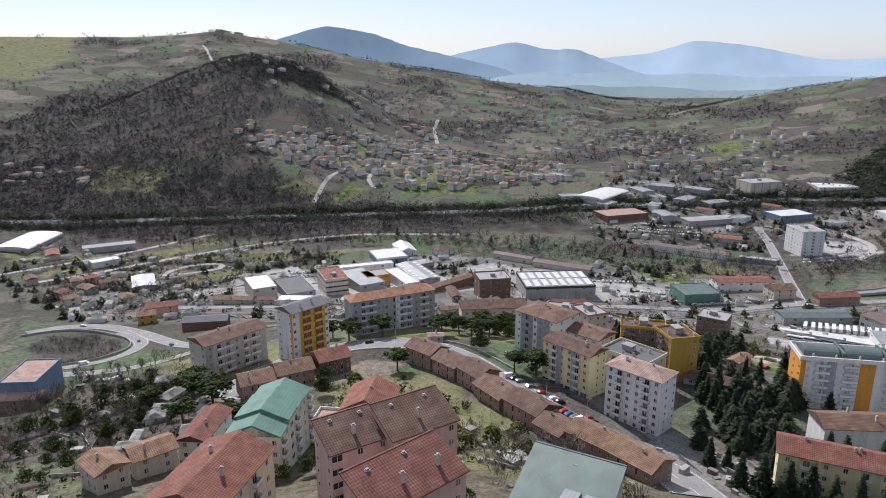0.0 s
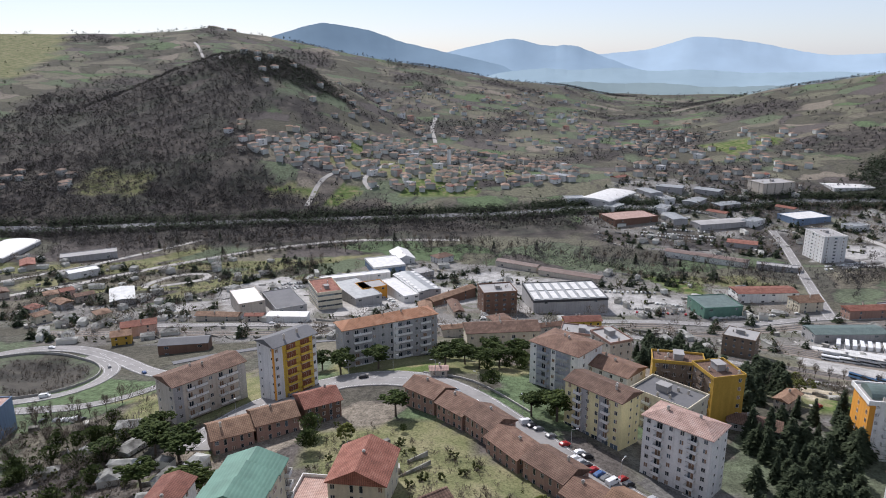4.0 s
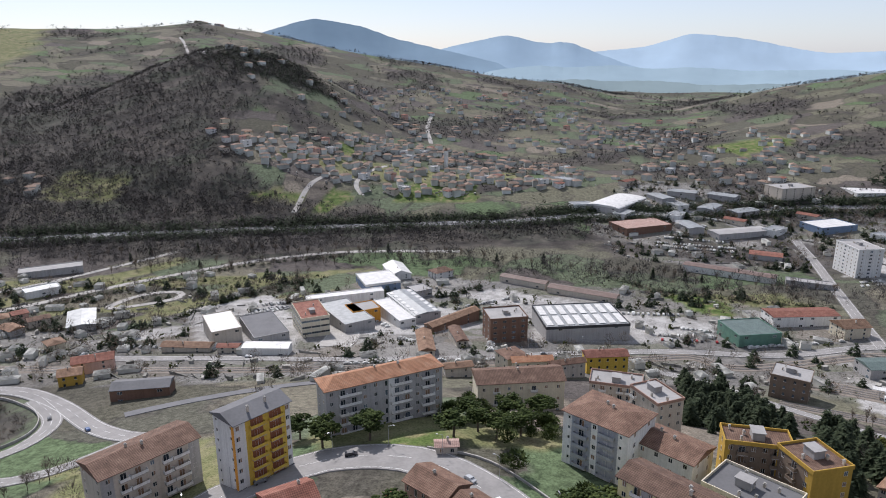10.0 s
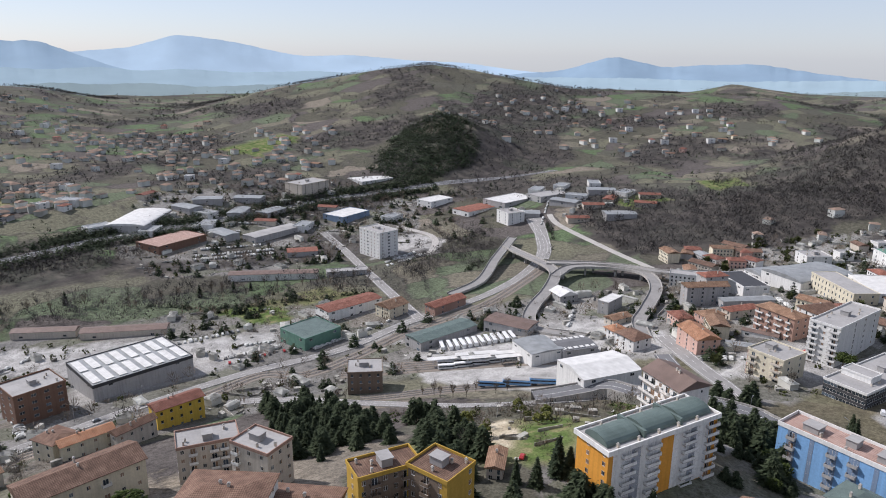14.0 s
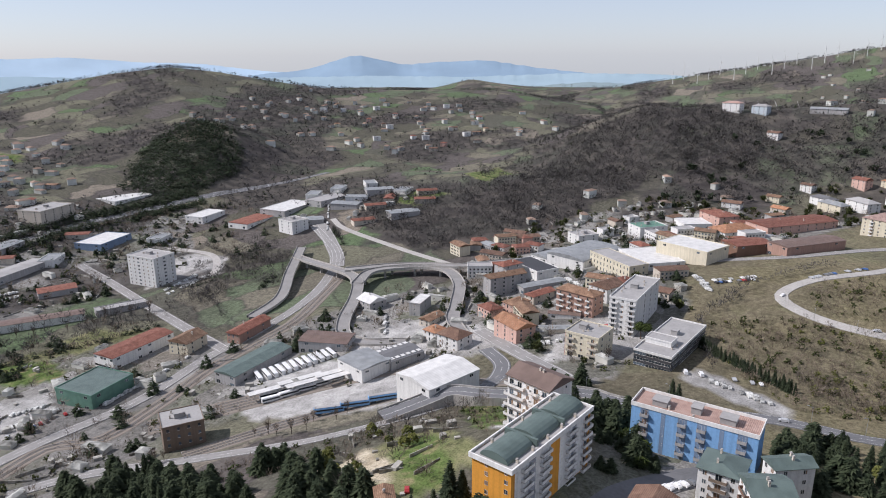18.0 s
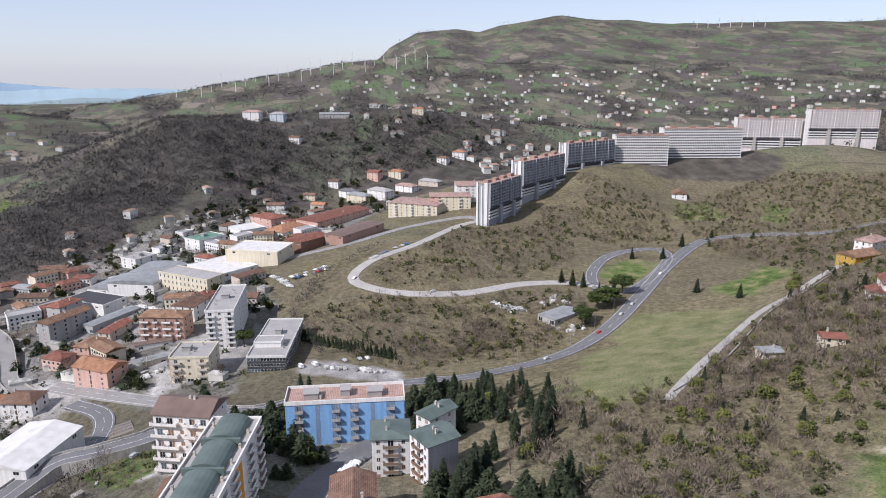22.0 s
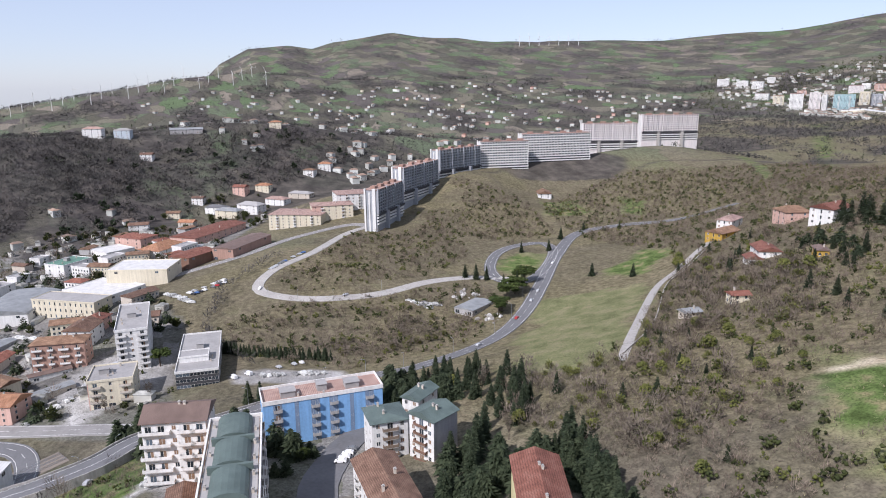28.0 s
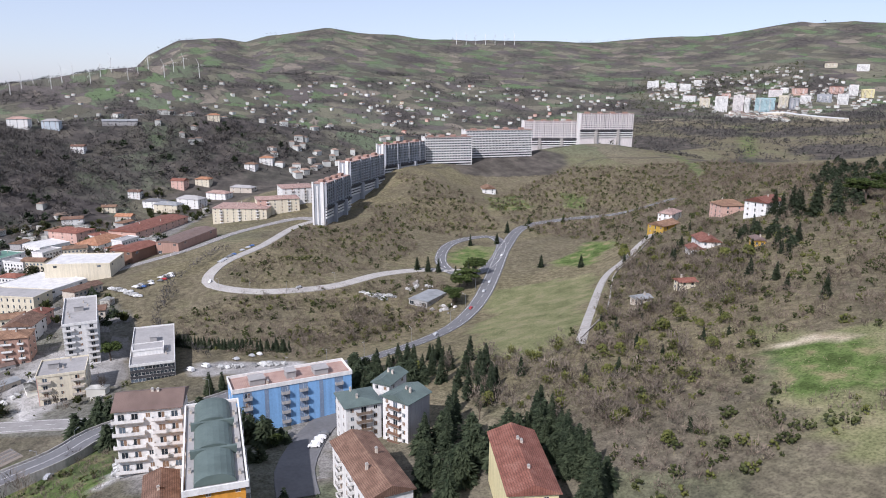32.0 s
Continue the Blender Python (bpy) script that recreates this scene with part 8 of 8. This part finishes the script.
def car_proto(paint, van=False):
    L, W = (5.2, 1.95) if van else (4.2, 1.75)
    prof = [(-0.5, 0.3), (0.5, 0.3), (0.5, 0.72), (0.3, 0.92), (0.16, 1.42), (-0.3, 1.44), (-0.47, 1.0), (-0.5, 0.8)] if not van else [(-0.5, 0.3), (0.5, 0.3), (0.5, 0.9), (0.36, 1.15), (0.26, 2.05), (-0.48, 2.1), (-0.5, 1.9), (-0.5, 0.8)]
    bm = bmesh.new()
    rows = []
    for s in (-1, 1):
        rows.append([bm.verts.new((px * L, s * W / 2 * (1 if pz < 1 else 0.84), pz)) for px, pz in prof])
    bm.faces.new(rows[0]), bm.faces.new(rows[1][::-1])
    for k in range(8):
        bm.faces.new((rows[0][k], rows[1][k], rows[1][(k + 1) % 8], rows[0][(k + 1) % 8]))
    bmesh.ops.recalc_face_normals(bm, faces=bm.faces)
    bmesh.ops.bevel(bm, geom=bm.edges[:], offset=0.06, segments=1, affect="EDGES")
    me = bpy.data.meshes.new("car")
    bm.to_mesh(me)
    bm.free()
    me.materials.append(M[paint])
    base = tagged(new("van" if van else "car", me), {"white_car": "white", "silver_car": "silver", "black_car": "black", "red_car": "red", "blue_car": "dark blue", "grey_car": "grey"}[paint] + (" delivery van parked by the road" if van else " hatchback car parked on the asphalt"), "van" if van else "car", "parked vehicles")
    top = 2.0 if van else 1.36
    glass = boxes((-L * (0.05 if van else 0.36), L * 0.22, -W * 0.425, W * 0.425, top - 0.42, top - 0.06)) if not van else boxes((L * 0.1, L * 0.29, -W * 0.43, W * 0.43, 1.3, 1.9))
    part("glass_band", glass, "glass", base, "dark car glass")
    if "wheel" not in CACHE:
        w = bmesh.new()
        bmesh.ops.create_cone(w, cap_ends=True, segments=12, radius1=0.32, radius2=0.32, depth=0.2)
        bmesh.ops.rotate(w, verts=w.verts, matrix=Matrix.Rotation(radians(90), 3, "X"))
        me = bpy.data.meshes.new("wheel")
        w.to_mesh(me)
        w.free()
        me.materials.append(M["tyre"])
        CACHE["wheel"] = me
    for sx in (-0.31, 0.31):
        for sy in (-1, 1):
            part("wheel", CACHE["wheel"], "", base, at=pose(sx * L, sy * (W / 2 - 0.08), 0.32))
    return base


CARS = [car_proto(p) for p in PAINT] + [car_proto("white_car", True)]
for k, c in enumerate(CARS):
    c.matrix_basis = pose(40 + k * 2.6 * 0.6, 236 - k * 2.6 * 0.8, ground(40 + k * 1.56, 236 - k * 2.08) + 0.36, 0, 0, 35)


def park(x, y, yaw, lift=0.06):
    c = DICE.choice(CARS[:3] * 3 + CARS[5:6] * 2 + CARS[3:5] + CARS[6:])
    e = 1.5
    a = radians(yaw)
    dx = (ground(x + e * math.cos(a), y + e * math.sin(a)) - ground(x - e * math.cos(a), y - e * math.sin(a))) / (2 * e)
    copy_thing(c, pose(x, y, ground(x, y) + lift) @ pose(0, 0, 0, 0, 0, yaw) @ pose(0, 0, 0, 0, -math.degrees(math.atan(dx)), 0))


def row(p0, p1, n, turn, lift=0.06, miss=0.36):
    for k in range(n):
        if DICE.random() > miss:
            u = (k + 0.5) / n
            park(p0[0] + (p1[0] - p0[0]) * u + DICE.uniform(-0.3, 0.3), p0[1] + (p1[1] - p0[1]) * u + DICE.uniform(-0.3, 0.3), turn + DICE.uniform(-4, 4), lift)


row((24, 262), (46, 238), 11, 25), row((49, 233), (70, 200), 13, 35), row((9, 272), (27, 243), 6, 118, 0.38), row((36, 226), (58, 196), 6, 122, 0.38)
row((323, 229), (326, 190), 10, 20), row((485, 176), (519, 142), 16, 60), row((466, 239), (478, 206), 12, 40)
row((-182, 313), (-150, 302), 9, 80), row((143, 536), (192, 530), 15, 70), row((205, 258), (213, 262), 4, 95), row((355, 300), (385, 280), 9, 60), row((130, 292), (150, 280), 6, 30)


row((211, 260), (186, 246), 7, 60, 0.1, 0.1)


def car_field(rows):
    """Cars on the far lots, too many to count."""
    rs = random.Random(4)
    prof = [(-2.1, 0.25), (2.1, 0.25), (2.1, 0.75), (1.2, 0.95), (0.6, 1.42), (-1.2, 1.44), (-1.9, 1.0), (-2.1, 0.8)]
    verts, faces = [], []
    for p0, p1, n, turn in rows:
        for k in range(n):
            if rs.random() < 0.15:
                continue
            u, a = (k + 0.5) / n, radians(turn + rs.uniform(-5, 5))
            x, y = p0[0] + (p1[0] - p0[0]) * u + rs.uniform(-0.5, 0.5), p0[1] + (p1[1] - p0[1]) * u + rs.uniform(-0.5, 0.5)
            z, b, big = ground(x, y) + 0.1, len(verts), rs.choice((1, 1, 1.15, 1.4))
            for s in (-0.88, 0.88):
                for px, pz in prof:
                    w = s * (1 if pz < 1 else 0.82)
                    verts.append((x + (px * math.cos(a) - w * math.sin(a)) * big, y + (px * math.sin(a) + w * math.cos(a)) * big, z + pz * big))
            faces += [tuple(range(b, b + 8)), tuple(range(b + 15, b + 7, -1))] + [(b + q, b + 8 + q, b + 8 + (q + 1) % 8, b + (q + 1) % 8) for q in range(8)]
    me = bpy.data.meshes.new("parked_cars")
    me.from_pydata(verts, [], faces)
    me.materials.append(M["lacquer"])
    tagged(new("parked_cars", me), "rows of parked cars on the works yards", "cars", kind="stuff")


car_field([((396, 104), (376, 92), 10, 60), ((390, 98), (380, 86), 8, 60), ((487, 250), (450, 233), 16, 70), ((300, 185), (318, 215), 10, 20), ((190, 268), (222, 268), 9, 80), ((-152, 590), (-121, 614), 12, -50), ((-152, 617), (-126, 626), 10, 115), ((-146, 601), (-120, 622), 9, -50), ((359, 657), (413, 663), 18, 80), ((365, 668), (410, 676), 16, 80), ((470, 243), (483, 208), 10, 40), ((148, 546), (190, 540), 14, 70), ((170, 560), (186, 552), 6, 20),
           ((-60, 468), (40, 480), 20, 8), ((-30, 530), (-15, 520), 8, 40), ((430, 300), (470, 340), 18, 40), ((330, 320), (350, 300), 9, 30), ((500, 330), (545, 300), 20, 30), ((230, 870), (300, 850), 24, 70), ((300, 880), (350, 850), 24, 60), ((-60, 640), (-20, 660), 12, 30), ((30, 530), (28, 500), 10, 5),
           ((220, 790), (300, 770), 26, 70), ((225, 800), (305, 780), 26, 70), ((240, 815), (300, 800), 22, 70), ((100, 600), (180, 590), 22, 80), ((-210, 520), (-120, 505), 18, 85), ((-280, 520), (-220, 500), 14, 80), ((10, 610), (60, 640), 12, 50), ((-60, 600), (-40, 560), 10, 30), ((540, 360), (600, 330), 18, 60), ((620, 330), (680, 260), 20, 40), ((560, 640), (640, 700), 18, 30), ((200, 520), (270, 528), 14, 5), ((440, 350), (470, 370), 9, 20), ((340, 420), (370, 440), 8, 10), ((560, 200), (640, 160), 16, 60)])
for x, y, yaw in ((-35, 303, 5), (-62, 291, 30), (-20, 275, 10), (3, 283, -50), (262, 262, -65), (238, 289, -30), (300, 100, -60), (330, 58, -50), (352, 34, -45), (366, 20, -45), (420, -28, -50), (280, 180, 90), (450, 190, 150), (415, 140, 95), (-200, 352, 10), (-190, 398, 120), (-160, 375, 130), (-250, 446, 0), (-120, 488, -5), (60, 494, 10)):
    park(x, y, yaw, 0.4)


for x, y in ((208, 260), (204, 257), (200, 254), (197.5, 251.5), (195, 249), (189, 248), (186, 246)):
    park(x, y, -10, 0.1)
for x, y in ((196, 204.5), (193.5, 206.5), (191, 208.5), (188.5, 210.5)):
    park(x, y, 60, 0.4)


def bus_proto():
    base = root("bus", 0, 0, 0, 0, "white coach parked in the depot yard", "bus", "parked buses")
    bm = boxes((-5.8, 5.8, -1.25, 1.25, 0.35, 3.1))
    bmesh.ops.bevel(bm, geom=bm.edges[:], offset=0.18, segments=2, affect="EDGES")
    part("body", bm, "white_car", base)
    part("glass_band", boxes((-5.6, 5.82, -1.27, 1.27, 1.5, 2.5)), "glass", base, "dark coach windows")
    for sx in (-3.6, 3.4):
        for sy in (-1, 1):
            part("wheel", CACHE["wheel"], "", base, at=pose(sx, sy * 1.15, 0.45) @ Matrix.Diagonal((1.4, 1.2, 1.4, 1)))
    return base


BUS = bus_proto()
BUS.matrix_basis = pose(258, 457, ground(258, 457) + 0.06, 0, 0, 60)
for k in range(11):
    x, y = 262 + k * 3.8, 454 - k * 1.9
    copy_thing(BUS, pose(x, y, ground(x, y) + 0.06, 0, 0, 62 + DICE.uniform(-3, 3)))
for k in range(12):
    x, y = 236 + k * 4.2, 426 - k * 2.4 + (k % 2) * 8
    copy_thing(BUS, pose(x, y, ground(x, y) + 0.06, 0, 0, -30 + DICE.uniform(-3, 3)))


def canopy(x, y, yaw, L, W):
    base = root("bus_canopy", x, y, ground(x, y), yaw, "white sheet canopy over parked buses", "canopy", "bus canopies")
    part("roof", boxes((-L / 2, L / 2, -W / 2, W / 2, 4.6, 4.9)), "sheet_white", base)
    for k in range(4):
        for s in (-1, 1):
            part("post", boxes((-0.12, 0.12, -0.12, 0.12, -1, 4.6)), "metal", base, at=pose((k - 1.5) * L / 4.2, s * W * 0.35, 0))


for k in range(5):
    canopy(241 + k * 7 + (k % 2) * 9, 431 - k * 7.4, -28, 26, 4.6)


def train_at(pts):
    c = smooth_line(pts, 15.5)
    for k in range(len(c) - 1):
        x, y = (c[k] + c[k + 1]) / 2
        yaw = math.degrees(math.atan2(*(c[k + 1] - c[k])[::-1]))
        base = root("rail_car", x, y, ground(x, y) + 0.5, yaw, "blue and white railcar standing in the yard", "train", "railcars")
        bm = boxes((-7.4, 7.4, -1.4, 1.4, 0.9, 3.8))
        bmesh.ops.bevel(bm, geom=bm.edges[:], offset=0.25, segments=2, affect="EDGES")
        part("body", bm, "blue", base)
        part("glass_band", boxes((-7, 7, -1.42, 1.42, 2.2, 3.0)), "glass", base, "dark train windows")
        part("roof", boxes((-7.2, 7.2, -1.1, 1.1, 3.8, 3.95)), "roof_grey", base)
        for s in (-5, 5):
            part("bogie", boxes((-1.4, 1.4, -1.1, 1.1, 0, 0.9)), "dark", base, at=pose(s, 0, 0))


train_at([(222, 384), (240, 365), (262, 344)])
railway([(170, 420), (220, 388), (262, 346), (280, 300)], (-4, 0, 4), 8)
railway([(190, 470), (230, 440), (275, 400), (300, 370)], (-6, -2, 2, 6), 11)


def junk(x, y, n, seed):
    rs = random.Random(seed)
    for k in range(n):
        a, r = rs.uniform(0, 6.28), rs.uniform(0, 11)
        px, py = x + math.cos(a) * r, y + math.sin(a) * r
        s = rs.uniform(0.5, 1.4)
        bm = boxes((-s, s, -s * 0.7, s * 0.7, -0.2, s * 0.8), (-s * 0.6, s * 0.5, -s * 0.5, s * 0.4, s * 0.8, s * 1.2))
        ob = root("stone_pile", px, py, ground(px, py), rs.uniform(0, 360), "pale heap of stored stone blocks", "stones", "stored blocks")
        part("blocks", bm, rs.choice(("white", "concrete", "grey")), ob)


junk(392, 62, 22, 5), junk(345, 70, 14, 6)


def lamp_post(x, y, yaw):
    base = root("street_lamp", x, y, ground(x, y), yaw, "slim grey street lamp with a bent arm", "street lamp", "street lamps")
    bm = bmesh.new()
    limb(bm, (0, 0, -0.5), (0, 0, 8), 0.1, 0.06, 6)
    part("pole", bm, "metal", base)
    bm = bmesh.new()
    limb(bm, (0, 0, 7.9), (1.6, 0, 8.4), 0.06, 0.04, 5)
    part("arm", bm, "metal", base)
    part("lamp_head", boxes((1.5, 2.3, -0.15, 0.15, 8.3, 8.5)), "metal", base)


for line, gap in (([(-81, 277), (-59, 301), (-23, 308), (12, 285), (40, 242), (64, 210)], 26), ([(250, 292), (268, 262), (286, 190), (285, 150), (318, 80), (385, 12)], 30), ([(-222, 502), (-61, 487), (87, 508), (212, 512)], 34), ([(433, 188), (410, 150), (425, 74)], 26)):
    for x, y in smooth_line(line, gap)[:-1]:
        lamp_post(x, y, DICE.uniform(0, 360))


def yard_clutter(zones, seed):
    """Crates, huts, containers, stacks and low walls strewn over the yards and gardens."""
    rs = random.Random(seed)
    np_rs = np.random.RandomState(seed)
    bm = bmesh.new()
    for n, zone in zones:
        p = np.array(zone, float)
        q = p.min(0) + (p.max(0) - p.min(0)) * np_rs.rand(n, 2)
        q = q[inside(q[:, 0], q[:, 1], zone) > 0]
        q = q[clear(q)]
        for x, y in q:
            kind, a = rs.random(), radians(rs.choice((10, 100, 40, 130, -25)) + rs.uniform(-8, 8))
            L, W, h = (rs.uniform(2, 5), rs.uniform(1.5, 2.6), rs.uniform(1.4, 2.6)) if kind < 0.35 else (rs.uniform(5, 16), 0.25, rs.uniform(0.8, 1.6)) if kind < 0.6 else (rs.uniform(0.8, 2.4), rs.uniform(0.6, 1.6), rs.uniform(0.4, 1.4))
            z, c, s = ground(x, y), math.cos(a), math.sin(a)
            v = [bm.verts.new((x + u * c - w * s, y + u * s + w * c, z + e)) for e in (-0.5, h) for u, w in ((-L / 2, -W / 2), (L / 2, -W / 2), (L / 2, W / 2), (-L / 2, W / 2))]
            for f in ((4, 5, 6, 7), (0, 1, 5, 4), (1, 2, 6, 5), (2, 3, 7, 6), (3, 0, 4, 7)):
                bm.faces.new([v[k] for k in f])
    me = bpy.data.meshes.new("yard_clutter")
    bm.to_mesh(me)
    bm.free()
    me.materials.append(M["clutter"])
    tagged(new("yard_clutter", me), "crates, huts, stacks and low walls strewn over the yards", "clutter", kind="stuff")


yard_clutter([(700, PAVED[0]), (380, PAVED[1]), (700, PAVED[2]), (500, PAVED[3]), (150, PAVED[4]), (260, [(-293, 1095), (-149, 1221), (196, 1134), (212, 1003), (91, 973), (-60, 962), (-277, 1031)]), (120, [(-260, 130), (-120, 120), (-70, 200), (-110, 280), (-170, 320)]), (100, [(-45, 260), (60, 170), (20, 140), (-50, 190)]), (120, [(-439, 723), (-324, 690), (-150, 660), (-220, 508), (-301, 510)]), (60, [(130, 300), (200, 350), (240, 300), (150, 270)])], 6)


def low_wall(pts, tall, label):
    c = smooth_line(pts, 4.0)
    bm = bmesh.new()
    strip(c, (-0.25, -0.25, 0.25, 0.25), (-2.0, tall, tall, -2.0), bm)
    bmesh.ops.recalc_face_normals(bm, faces=bm.faces)
    me = bpy.data.meshes.new("retaining_wall")
    bm.to_mesh(me)
    bm.free()
    me.materials.append(M["concrete"])
    tagged(new("retaining_wall", me), label, "wall", kind="structure")


low_wall([(-281, 424), (-265, 434), (-249, 437), (-228, 431), (-202, 408), (-190, 385), (-192, 368), (-205, 359), (-228, 358)], 1.4, "curved concrete wall round the sunken loop")
low_wall([(196, 88), (219, 52), (280, -12), (299, -46), (318, -80)], 1.0, "low wall along the lane")
low_wall([(-10, 306), (10, 296), (30, 268)], 0.8, "low street wall")


def covered_walk(pts, wide, tall):
    """A long pale vaulted passage that winds down the slope, in straight lengths."""
    base = root("covered_walkway", *pts[0], ground(*pts[0]), 0, "long white vaulted passage winding down the slope", "walkway")
    for (x0, y0), (x1, y1) in zip(pts, pts[1:]):
        L, yaw = math.hypot(x1 - x0, y1 - y0), math.degrees(math.atan2(y1 - y0, x1 - x0))
        z0, z1 = ground(x0, y0), ground(x1, y1)
        at = pose((x0 + x1) / 2 - pts[0][0], (y0 + y1) / 2 - pts[0][1], (z0 + z1) / 2 - ground(*pts[0])) @ pose(0, 0, 0, 0, 0, yaw) @ pose(0, 0, 0, 0, -math.degrees(math.atan2(z1 - z0, L)), 0)
        part("wall", boxes((-L / 2, L / 2, -wide / 2, wide / 2, -4, tall)), "cream", base, at=at)
        part("roof", vault(L + 1, wide + 1, 2.5), "sheet_white", base, at=at @ pose(0, 0, tall))


covered_walk([(1184, -1414), (1136, -1440), (1070, -1390), (988, -1334), (916, -1286), (871, -1262)], 13, 7)
